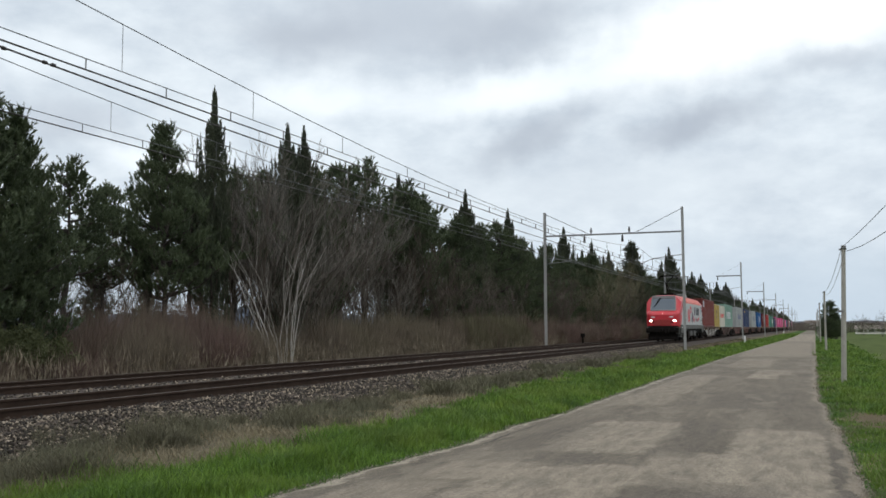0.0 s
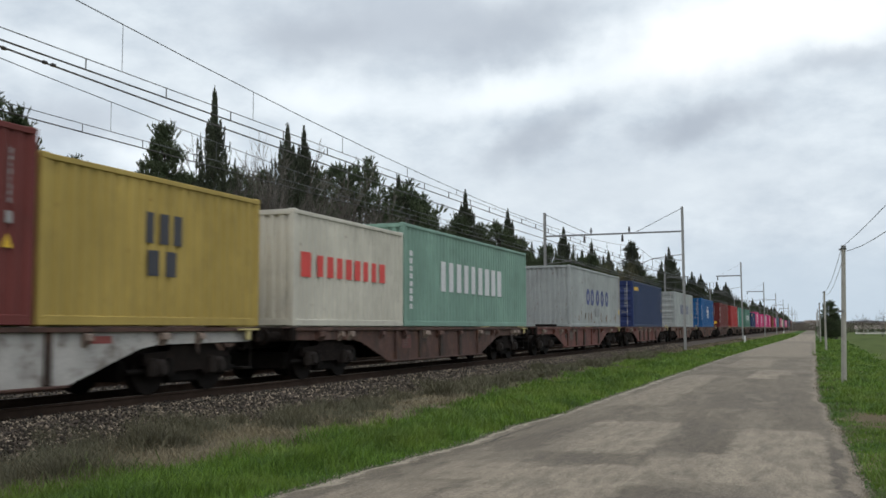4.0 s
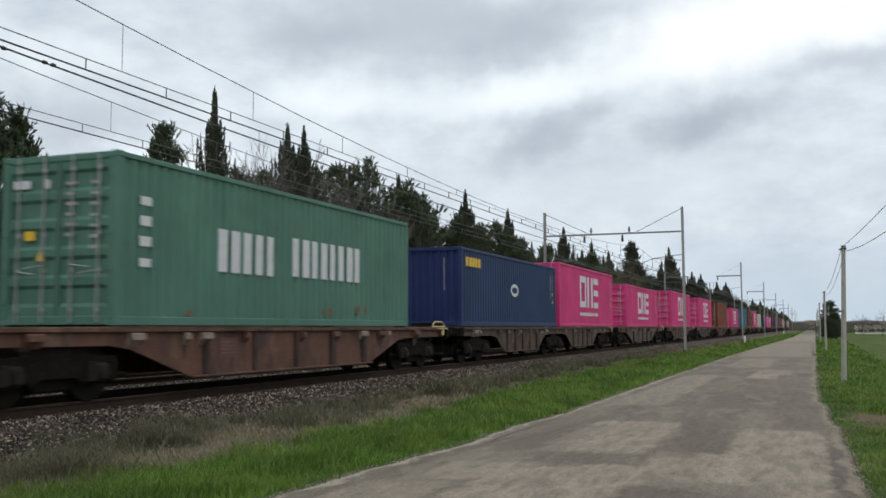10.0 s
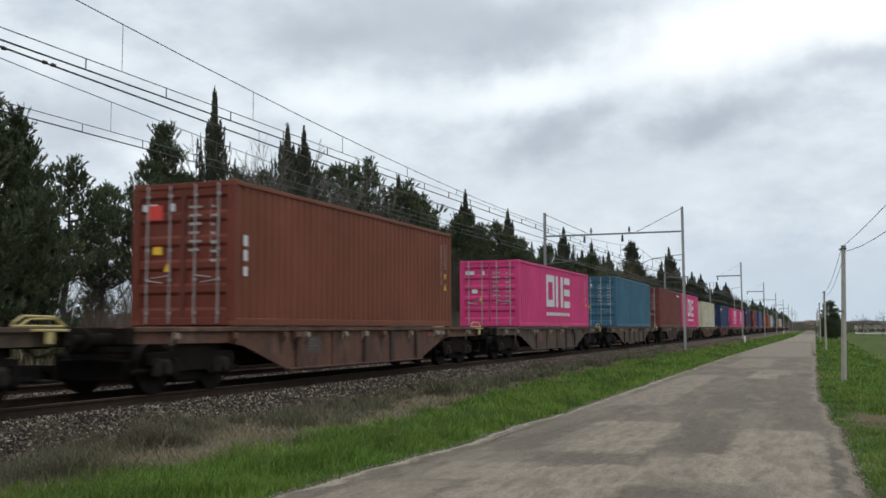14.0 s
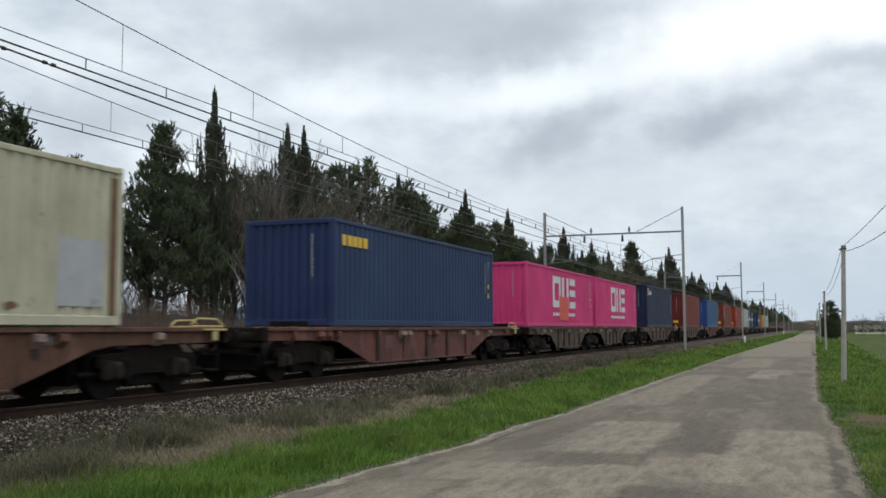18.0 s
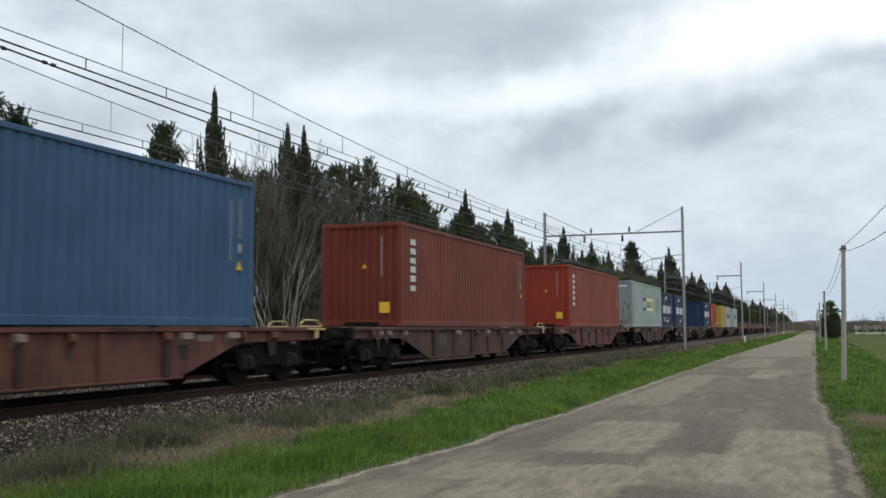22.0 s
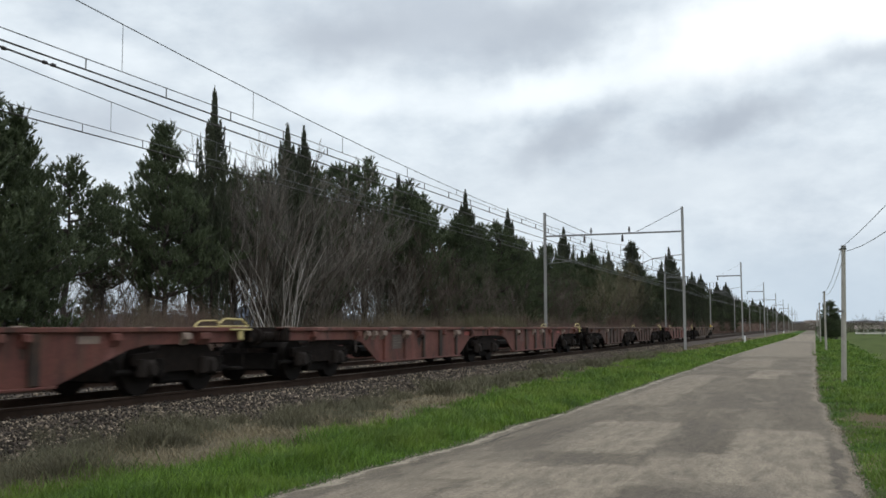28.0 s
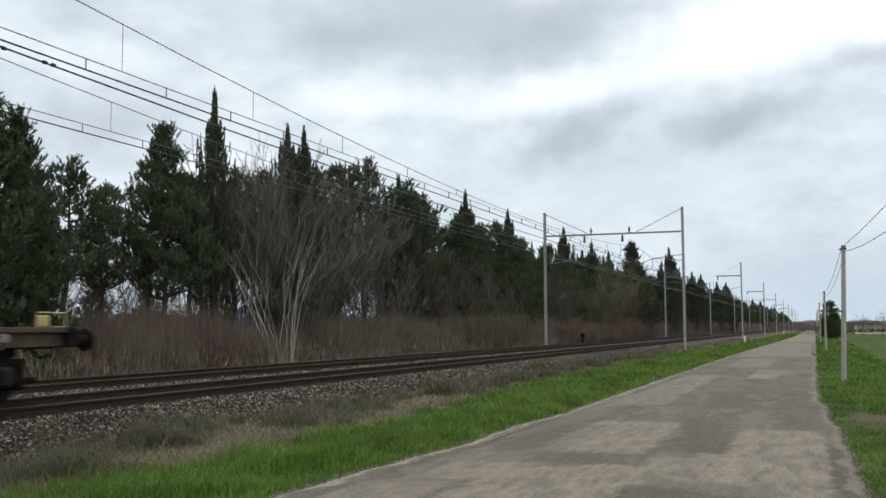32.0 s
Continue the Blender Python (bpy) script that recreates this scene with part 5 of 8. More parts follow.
def build_train():
    at, s = {}, 19.72
    plan = [(60, 0, "C1:0.7 MSC:12.98"), (60, 0, "W:0.7 G:6.85"), (60, 1, "CO1:6.85"), (60, 1, "SC:3.775"), (60, 3, "CO2:3.775"), (60, 3, "BL:3.775"), (60, 0, "MI:3.775"),
            (80, 2, "RD:0.63 DF:13.57"), (60, 3, "CS:3.775"), (80, 2, "HM:0.63 O1:13.57"), (60, 2, "O2:3.775"), (60, 2, "O3:3.775"), (60, 2, "O4:3.775"), (60, 3, "BR:3.775"),
            (60, 2, "O5:3.775"), (60, 2, "TE:3.775"), (80, 2, "RB:0.63 O6:13.57"), (60, 3, "OC:3.775"), (60, 1, "SB:3.775"), (80, 2, "O7:0.63 O8:13.57"), (60, 0, "NY:3.775"),
            (60, 2, "TX:3.775"), (60, 1, "PB:3.775"), (60, 0, "T1:3.775"), (60, 1, "T2:3.775"), (60, 0, "PO:0.7 CM1:12.98"), (90, 4, "CM2:0.7 CM3:22.83"), (60, 0, "T3:0.7 M2:12.98"),
            (60, 2, "G1:0.7 G2:12.98"), (60, 1, ""), (90, 1, ""), (80, 0, ""), (60, 1, ""), (60, 2, "")]
    for k, (kind, col, load) in enumerate(plan):
        pins = []
        for item in load.split():
            code, off = item.split(":")
            at[code] = s + float(off)
            long = code in ("MSC", "W", "CM1", "CM2", "CM3", "T3", "M2", "G1", "G2")
            pins += [float(off) + 0.1, float(off) + (L20 if long else L40) - 0.1]
        if k == len(plan) - 1:
            s += 0.4
        if kind == 60:
            w = wagon60(s, col, pins or (0.9, 6.6, 13.0, 18.8), M_WAGON_WHITE if k == 0 else None, not load, k == len(plan) - 1)
            if k == len(plan) - 1:
                part("tail_lamp", Geo().cbox(1.0, 1.12, 17.18, 17.34, 1.18, 1.39, 0.03).tube([(1.06, 17.20, 1.39), (1.06, 17.20, 1.44), (1.06, 17.32, 1.44), (1.06, 17.32, 1.39)], 0.012, 5), M_YELMARK, w, "small yellow lamp box with a handle")
                part("tail_rail", Geo().tube([(1.1, 18.44, 1.18), (1.1, 18.44, 1.40), (1.1, 19.0, 1.40), (1.1, 19.0, 1.18)], 0.011, 6).cbox(0.98, 1.12, 18.50, 18.66, 1.18, 1.36, 0.02), M_YELLOW, w, "yellow hand rail with a lamp holder")
            s += 19.74
        else:
            ln = 26.39 if kind == 80 else 29.59
            w = wagon_jointed(s, ln, col, pins or (0.9, 6.6, ln / 2 - 0.9, ln / 2 + 0.9, ln - 6.6, ln - 0.9), not load)
            if col == 4:
                # upright locking pins on the free deck, a brake wheel and maker's plates on the beam
                for y in (8.4, 12.7, 14.3, 16.4, 20.6):
                    part("locking_pin", Geo().cbox(1.06, 1.16, y - 0.07, y + 0.07, 1.17, 1.195, 0.01).cbox(1.08, 1.14, y - 0.03, y + 0.03, 1.19, 1.26, 0.015), M_LIGHTRUST, w, "pale upright locking pin")
                h = ln / 2
                turns = [2 * math.pi * k / 14 for k in range(15)]
                part("brake_wheel", Geo().tube([(1.20, h - 3.6 + 0.16 * math.cos(a), 0.93 + 0.17 * math.sin(a)) for a in turns], 0.022, 6).tube([(1.20, h - 3.76, 0.93), (1.20, h - 3.44, 0.93)], 0.014, 5).tube([(1.10, h - 3.6, 0.93), (1.21, h - 3.6, 0.93)], 0.03, 6), M_YELLOW, w, "yellow ring-shaped brake wheel")
                for y0, y1, z0, z1, m in ((h - 13.4, h - 12.6, 0.40, 0.72, M_CODE), (h - 12.3, h - 11.8, 0.44, 0.90, M_PLATE), (h - 10.0, h - 9.2, 0.42, 0.54, M_CODE), (h - 8.3, h - 7.2, 0.94, 1.02, M_FADED)):
                    part("plate", Geo().box(1.117, 1.123, y0, y1, z0, z1), m, w, "small red plate" if m is M_PLATE else "worn pale plate")
            s += ln
    build_containers(at)


build_train()


# ---- electric locomotive ----
def build_loco():
    red = plain("loco_red", (0.50, 0.028, 0.038), 0.35, 0, 0.10, 1.2, 30, 0.05)
    roofred = plain("loco_roof_red", (0.60, 0.11, 0.07), 0.5, 0, 0.15, 1.2, 30, 0.05, dirt=(0.35, 0.09, 0.06))
    silver = plain("loco_silver", (0.46, 0.47, 0.455), 0.45, 0.1, 0.14, 0.8, 30, 0.05, dirt=(0.33, 0.32, 0.29), dirt_at=0.56, stretch=(1.0, 1.0, 0.5))
    sillgrey = plain("loco_sill_grey", (0.115, 0.115, 0.104), 0.7, 0, 0.3, 1.5, 30, 0.1, dirt=(0.05, 0.045, 0.036), dirt_at=0.52, gloss=0.25)
    lightgrey = plain("loco_box_grey", (0.066, 0.064, 0.057), 0.7, 0, 0.3, 2.0, 30, 0.15, dirt=(0.05, 0.045, 0.04), dirt_at=0.48)
    hatchgrey = plain("roof_hatch_grime", (0.085, 0.070, 0.058), 0.85, 0, 0.3, 4.0, 40, 0.2, dirt=(0.04, 0.034, 0.03))
    glass, n, l, b = material("sky_tinted_glass")
    # windscreen base is lifted to blue-grey: the sky's reflection is in the colour
    b.inputs["Base Color"].default_value, b.inputs["Roughness"].default_value = (0.105, 0.128, 0.155, 1), 0.05
    darkglass, n, l, b = material("side_glass")
    b.inputs["Base Color"].default_value, b.inputs["Roughness"].default_value = (0.02, 0.022, 0.025, 1), 0.12
    b.inputs["Specular IOR Level"].default_value = 0.25
    lamp, n, l, b = material("headlight_glow")
    b.inputs["Emission Color"].default_value, b.inputs["Emission Strength"].default_value = (1.0, 0.86, 0.66, 1), 16.0
    b.inputs["Base Color"].default_value = (0.8, 0.8, 0.8, 1)
    lo = runs_with(thing("locomotive", "red and silver electric freight locomotive with lit headlights", "locomotive"), 0.0)

    def section(y, hw, zs, hr, zr, hc, zt, zb):
        return [(-hw, y, zb), (-hw, y, zs), (-hr, y, zr), (-hc, y, zt), (hc, y, zt), (hr, y, zr), (hw, y, zs), (hw, y, zb)]

    def loft(secs):
        g = Geo()
        vs, fs = [], []
        for s in secs:
            vs += s
        for j in range(len(secs) - 1):
            for i in range(7):
                fs.append((j * 8 + i, j * 8 + i + 1, (j + 1) * 8 + i + 1, (j + 1) * 8 + i))
        fs.append(tuple(range(8)))
        fs.append(tuple(range((len(secs) - 1) * 8, len(secs) * 8))[::-1])
        return g.add(vs, fs)

    # the two cabs: a sloped nose that carries the windscreen
    nose = [(0.94, 0.92, 2.02, 0.84, 2.16, 0.7, 2.20, 1.30), (1.02, 1.12, 2.16, 1.02, 2.30, 0.85, 2.34, 1.28), (1.18, 1.27, 2.30, 1.14, 2.42, 0.95, 2.46, 1.26), (1.44, 1.37, 2.42, 1.20, 2.55, 1.02, 2.60, 1.24),
            (2.02, 1.43, 3.28, 1.12, 3.66, 0.92, 3.74, 1.12), (2.45, 1.43, 3.30, 1.08, 3.71, 0.72, 3.85, 1.12), (3.25, 1.428, 3.30, 1.08, 3.71, 0.72, 3.85, 1.12)]
    for turn in (False, True):
        f = (lambda x, y, z: (-x, 20.0 - y, z)) if turn else (lambda x, y, z: (x, y, z))
        cab = part("cab", turned(loft([section(y, a, b_, c_, d_, e_, f_, g_) for y, a, b_, c_, d_, e_, f_, g_ in nose]), f), red, lo, "red cab with a sloped nose")
        part("windscreen", turned(Geo().add([(-1.0, 1.36, 2.60), (1.0, 1.36, 2.60), (0.93, 1.865, 3.60), (-0.93, 1.865, 3.60), (-1.0, 1.46, 2.60), (1.0, 1.46, 2.60), (0.93, 1.975, 3.60), (-0.93, 1.975, 3.60)], [(0, 1, 2, 3), (4, 7, 6, 5), (0, 4, 5, 1), (1, 5, 6, 2), (2, 6, 7, 3), (3, 7, 4, 0)]), f), glass, cab, "dark slanted windscreen")
        fr = Geo()
        for a, b2 in (((-1.02, 1.37, 2.59), (1.02, 1.37, 2.59)), ((-0.95, 1.875, 3.62), (0.95, 1.875, 3.62)), ((-1.02, 1.37, 2.59), (-0.95, 1.875, 3.62)), ((1.02, 1.37, 2.59), (0.95, 1.875, 3.62))):
            fr.tube([a, b2], 0.05, 6)
        fr.cbox(-1.0, 1.0, 1.30, 1.46, 2.52, 2.59, 0.02)
        part("windscreen_frame", turned(fr, f), M_GALV_DARK, cab, "grey windscreen frame")
        part("brow", turned(Geo().cbox(-0.97, 0.97, 1.86, 2.35, 3.63, 3.80, 0.03), f), M_GALV_DARK, cab, "grey roof edge above the windscreen")
        part("wiper", turned(Geo().tube([(-0.25, 1.82, 3.62), (-0.42, 1.70, 3.42), (-0.62, 1.53, 3.05)], [0.05, 0.035, 0.02], 5).tube([(-0.75, 1.46, 2.9), (-0.35, 1.70, 3.36)], 0.02, 5), f), M_BLACK, cab)
        part("grille", turned(Geo().prism([(-0.72, 1.34), (0.72, 1.34), (0.66, 1.74), (0.5, 1.80), (-0.5, 1.80), (-0.66, 1.74)], 0.915, 0.95, "y"), f), M_REDDARK, cab, "recessed red grille")
        for x in (-0.96, 0.96):
            part("headlight", turned(Geo().tube([(x, 1.0, 1.70), (x, 0.93, 1.70)], [0.085, 0.075], 16), f), lamp if not turn else M_GREYMARK, cab, "round lit headlight")
            part("tail_light", turned(Geo().tube([(x * 0.80, 0.97, 1.60), (x * 0.80, 0.905, 1.60)], 0.08, 14), f), M_BLACK, cab)
        part("top_light", turned(Geo().tube([(0, 1.15, 2.30), (0, 1.005, 2.27)], [0.075, 0.062], 12), f), lamp if not turn else M_GREYMARK, cab, "small upper headlight")
        part("number_marking", turned(Geo().box(-0.9, -0.62, 0.928, 0.945, 1.96, 2.06), f), M_WHITE, cab, "pale number bar")
        part("name_marking", turned(Geo().box(0.55, 0.88, 0.928, 0.945, 1.98, 2.08), f), M_WHITE, cab, "pale name bar")
        part("buffer_beam", turned(Geo().cbox(-1.32, 1.32, 0.66, 1.05, 0.74, 1.12, 0.03).cbox(-1.22, 1.22, 0.98, 1.5, 1.08, 1.30, 0.04), f), M_BLACK, lo, "black buffer beam")
        part("front_skirt", turned(Geo().prism([(0.92, 0.16), (1.35, 0.16), (1.5, 0.80), (1.0, 0.80)], -1.2, 1.2, "x"), f), M_BLACK, lo, "black front skirt")
        for x in (-1.18, 1.18):
            part("step_box", turned(Geo().cbox(x - 0.13, x + 0.13, 0.98, 1.62, 0.62, 1.20, 0.03), f), sillgrey, lo, "grey corner step box")
        for x in (-0.45, 0.5):
            part("brake_hose", turned(Geo().tube([(x, 0.68, 0.92), (x + 0.05, 0.45, 0.62), (x + 0.1, 0.6, 0.42)], 0.03, 6), f), M_BLACK, lo, "black brake hose")
        part("snow_plough", turned(Geo().prism([(0.85, 0.20), (0.9, 0.20), (1.05, 0.46), (0.98, 0.46)], -1.1, 1.1, "x").box(-0.9, -0.7, 1.0, 1.06, 0.4, 0.8).box(0.7, 0.9, 1.0, 1.06, 0.4, 0.8), f), M_BLACK, lo)
        for x in (-0.875, 0.875):
            part("buffer", turned(Geo().tube([(x, 0.6, 1.02), (x, 0.25, 1.02), (x, 0.25, 1.02), (x, 0.06, 1.02), (x, 0.06, 1.02), (x, 0.0, 1.02)], [0.13, 0.13, 0.1, 0.1, 0.22, 0.20], 14), f), M_BLACK, lo)
        part("coupling", turned(Geo().cbox(-0.08, 0.08, 0.1, 0.6, 0.9, 1.06, 0.02).tube([(0.3, 0.5, 0.95), (0.32, 0.3, 0.6), (0.1, 0.25, 0.65)], 0.03, 6), f), M_BLACK, lo)
        # side windows, cab door, mirror recess
        for s in (-1, 1):
            x0, x1 = sorted((s * 1.425, s * 1.445))
            back = turn and s < 0
            if not back:
                part("cab_window", turned(Geo().cbox(x0, x1, 3.24, 3.56, 2.62, 3.22, 0.008), f), darkglass, lo, "dark cab window")
            m0, m1 = (2.42, 2.60) if back else (2.74, 2.88)
            part("mirror_recess", turned(Geo().prism([(m0, 2.62), (m1, 2.58), (m1 + 0.02, 3.12), (m0 + 0.06, 3.20)], *sorted((s * 1.40, s * 1.45)), "x"), f), M_BLACK, lo)
            if back:
                # the narrow cab door with its small window
                door = part("door", turned(Geo().cbox(*sorted((s * 1.425, s * 1.446)), 2.86, 3.40, 1.44, 3.22, 0.01), f), silver, lo, "narrow silver cab door")
                part("door_window", turned(Geo().cbox(*sorted((s * 1.44, s * 1.456)), 2.98, 3.28, 2.56, 3.12, 0.02), f), darkglass, door, "small dark door window")
                part("door_handle", turned(Geo().cbox(*sorted((s * 1.44, s * 1.475)), 2.94, 3.03, 1.74, 1.92, 0.01), f), M_BLACK, door, "black door handle")
                gap = Geo()
                for y0, y1, z0, z1 in ((2.81, 2.85, 1.42, 3.24), (3.41, 3.45, 1.42, 3.24), (3.62, 3.65, 1.42, 3.28), (2.62, 2.64, 1.42, 2.60), (2.86, 3.40, 2.00, 2.02)):
                    gap.box(*sorted((s * 1.4325, s * 1.448)) if z1 - z0 < 0.1 else sorted((s * 1.4325, s * 1.4345)), y0, y1, z0, z1)
                part("door_gap", turned(gap, f), sillgrey, lo, "dark joint beside the door")
                for k in range(5):
                    part("number_marking", turned(Geo().box(*sorted((s * 1.4315, s * 1.436)), 1.66 + 0.1 * k, 1.73 + 0.1 * k, 2.06, 2.22), f), M_WHITE, lo, "white number bar")
            part("grab_rail", turned(Geo().tube([(s * 1.47, 2.6, 1.3), (s * 1.47, 2.6, 2.4)], 0.016, 5), f), M_GREYMARK, lo)
            if s < 0:
                continue
            part("door", turned(Geo().cbox(*sorted((s * 1.425, s * 1.442)), 3.85, 5.05, 1.50, 3.20, 0.008), f), silver, lo, "silver side door")
            fr = Geo()
            for y0, y1, z0, z1 in ((4.06, 4.12, 1.66, 3.08), (4.66, 4.72, 1.66, 3.08), (4.12, 4.66, 1.66, 1.72), (4.12, 4.66, 3.02, 3.08)):
                fr.cbox(*sorted((s * 1.44, s * 1.464)), y0, y1, z0, z1, 0.008)
            part("door_frame", turned(fr, f), lightgrey if turn else M_GREYMARK, lo, "pale frame round the door panel")
            part("door_gap", turned(Geo().box(*sorted((s * 1.4325, s * 1.4345)), 3.80, 3.84, 1.46, 3.24).box(*sorted((s * 1.4325, s * 1.4345)), 5.06, 5.10, 1.46, 3.24).box(*sorted((s * 1.4325, s * 1.4345)), 5.52, 5.55, 1.46, 3.28), f), sillgrey, lo, "dark joint beside the door")
            part("door_handle", turned(Geo().cbox(*sorted((s * 1.44, s * 1.475)), 3.66, 3.76, 1.86, 2.12, 0.01), f), M_BLACK, lo, "black door handle")
            part("foot_step", turned(Geo().cbox(*sorted((s * 1.15, s * 1.40)), 2.0, 2.5, 0.36, 0.40, 0.01).cbox(*sorted((s * 1.15, s * 1.40)), 2.0, 2.5, 0.60, 0.64, 0.01).tube([(s * 1.38, 2.02, 0.36), (s * 1.38, 2.02, 0.95)], 0.02, 5).tube([(s * 1.38, 2.48, 0.36), (s * 1.38, 2.48, 0.95)], 0.02, 5), f), sillgrey, lo, "grey cab step")
            part("sill_plate", turned(Geo().box(*sorted((s * 1.449, s * 1.453)), 2.0, 2.5, 1.12, 1.20), f), M_GREYMARK, lo, "pale worn plate")
            part("door_window", turned(Geo().cbox(*sorted((s * 1.44, s * 1.452)), 4.12, 4.66, 1.72, 3.02, 0.008), f), darkglass, lo, "tall dark door panel")
            part("number_marking", turned(Geo().box(*sorted((s * 1.4335, s * 1.437)), 1.58, 2.12, 2.20, 2.36), f), M_GREYMARK, lo, "pale number bar")
    body = Geo()
    for s in (-1, 1):
        x0, x1 = sorted((s * 1.33, s * 1.432))
        body.prism([(1.58, 1.10), (18.16, 1.10), (17.10, 3.30), (3.10, 3.30)], x0, x1, "x")
    part("body_side", body, silver, lo, "silver body side")
    rib = Geo().prism([(1.430, 0.0), (1.452, 0.025), (1.452, 0.045), (1.430, 0.07)], 5.70, 16.15, "y").mesh("rib", silver)
    for k in range(17):
        r = part("rib", rib, None, lo)
        r.location = (0, 0, 1.45 + k * 0.108)
    roof = loft([section(y, 1.435, 3.32, 1.10, 3.74, 0.72, 3.88, 3.24) for y in (3.26, 16.74)])
    part("roof", roof, roofred, lo, "orange-red roof")
    part("roof_walkway", Geo().cbox(-0.72, 0.72, 5.2, 13.5, 3.86, 3.93, 0.02), lightgrey, lo)
    hatch = part("roof_hatch", Geo().prism([(9.2, 3.9), (9.4, 4.12), (11.5, 4.16), (11.7, 3.9)], -0.62, 0.62, "x"), hatchgrey, lo, "brown-grey slatted roof hatch")
    for k in range(8):
        part("slat", Geo().cbox(-0.6, 0.64, 9.5 + k * 0.25, 9.58 + k * 0.25, 4.10, 4.19, 0.01), M_GALV_DARK, hatch)
    part("roof_plate", Geo().prism([(11.85, 3.9), (11.95, 4.28), (12.02, 4.28), (12.95, 3.9)], -0.6, 0.6, "x"), M_GREYMARK, lo, "pale slanted roof plate")
    part("roof_cable", Geo().tube([(0.2, 5.6, 4.0), (0.2, 6.2, 4.16), (0.2, 9.0, 4.18)], 0.035, 6), M_BLACK, lo)
    for k in range(14):
        part("roof_bolt", Geo().cbox(1.36, 1.40, 3.2 + k, 3.26 + k, 3.36, 3.42, 0.01), M_BLACK, lo)
    part("sill", Geo().prism([(1.3, 0.98), (1.5, 0.70), (2.5, 0.70), (2.8, 1.03), (17.0, 1.03), (17.4, 0.70), (18.45, 0.70), (18.7, 0.98), (18.7, 1.38), (1.3, 1.38)], 1.40, 1.448, "x"), sillgrey, lo, "dark grey sill")
    part("sill", Geo().prism([(1.3, 0.98), (1.5, 0.70), (2.5, 0.70), (2.8, 1.03), (17.0, 1.03), (17.4, 0.70), (18.45, 0.70), (18.7, 0.98), (18.7, 1.38), (1.3, 1.38)], -1.448, -1.40, "x"), sillgrey, lo)
    part("underframe", Geo().box(-1.3, 1.3, 1.2, 18.5, 0.8, 1.12), M_BLACK, lo)
    for y0, y1, z0, m in ((7.0, 8.1, 0.28, M_AXLEBOX), (8.2, 10.2, 0.42, lightgrey), (10.3, 11.1, 0.34, M_AXLEBOX), (11.25, 12.5, 0.45, sillgrey)):
        part("equipment_box", Geo().cbox(-1.3, 1.36, y0, y1, z0, 0.86, 0.03), m, lo, "grey underfloor box")
    for y in (4.6, 15.12):
        bg = part("bogie", Geo().cbox(-1.0, 1.0, y - 0.5, y + 0.5, 0.45, 0.8, 0.04), M_BOGIE, lo, "grimy motor bogie")
        for dy in (-1.3, 1.3):
            part("axle", wheelset(bg, y + dy, 0.575), M_WHEEL, bg)
        part("motor", Geo().cbox(-0.62, 0.62, y - 1.05, y - 0.2, 0.22, 0.85, 0.12).cbox(-0.62, 0.62, y + 0.2, y + 1.05, 0.22, 0.85, 0.12), M_BLACK, bg)
        for s in (-1, 1):
            for dy in (-1.3, 1.3):
                part("brake_disc", Geo().tube([(s * 0.845, y + dy, 0.575), (s * 0.87, y + dy, 0.575)], 0.36, 18), M_BOGIE, bg)
            part("brake_rigging", Geo().cbox(*sorted((s * 0.9, s * 1.1)), y - 0.42, y + 0.42, 0.16, 0.40, 0.03).tube([(s * 1.12, y - 1.7, 0.32), (s * 1.12, y + 1.7, 0.30)], 0.035, 6), M_BLACK, bg)
            part("damper", Geo().tube([(s * 1.2, y - 0.2, 0.9), (s * 1.2, y - 1.5, 0.66)], 0.06, 8).tube([(s * 1.2, y + 0.25, 0.9), (s * 1.2, y + 0.9, 0.42)], 0.05, 8), sillgrey, bg)
            x0, x1 = sorted((s * 1.0, s * 1.14))
            part("side_frame", Geo().prism([(y - 1.9, 0.55), (y - 1.9, 0.75), (y - 0.7, 0.82), (y + 0.7, 0.82), (y + 1.9, 0.75), (y + 1.9, 0.55), (y + 0.8, 0.42), (y - 0.8, 0.42)], x0, x1, "x"), M_BOGIE, bg)
            for dy in (-1.3, 1.3):
                part("axle_box", Geo().cbox(*sorted((s * 0.95, s * 1.22)), y + dy - 0.2, y + dy + 0.2, 0.38, 0.78, 0.05), M_BOGIE, bg)
            for dy in (-0.45, 0.45):
                part("spring", Geo().tube([(s * 1.12, y + dy, 0.4), (s * 1.12, y + dy, 0.85)], 0.13, 10), M_BLACK, bg)
            part("sandbox", Geo().cbox(*sorted((s * 1.0, s * 1.3)), y - 2.5, y - 2.1, 0.35, 0.8, 0.03), lightgrey, bg)

    M_ROSE = plain("rose_red_marking", (0.72, 0.035, 0.065), 0.6, 0, 0.1, bump=0.05)
    # flower-shaped patches and slanted strokes
    def clipped(poly, lo_z, hi_z):
        """The piece of a flat outline between two heights."""
        for lim, keep in ((lo_z, 1), (hi_z, -1)):
            out = []
            for p, q in zip(poly, poly[1:] + poly[:1]):
                a, b3 = (p[1] - lim) * keep, (q[1] - lim) * keep
                if a >= 0:
                    out.append(p)
                if a * b3 < 0:
                    u = a / (a - b3)
                    out.append((p[0] + (q[0] - p[0]) * u, lim))
            poly = out
        return poly

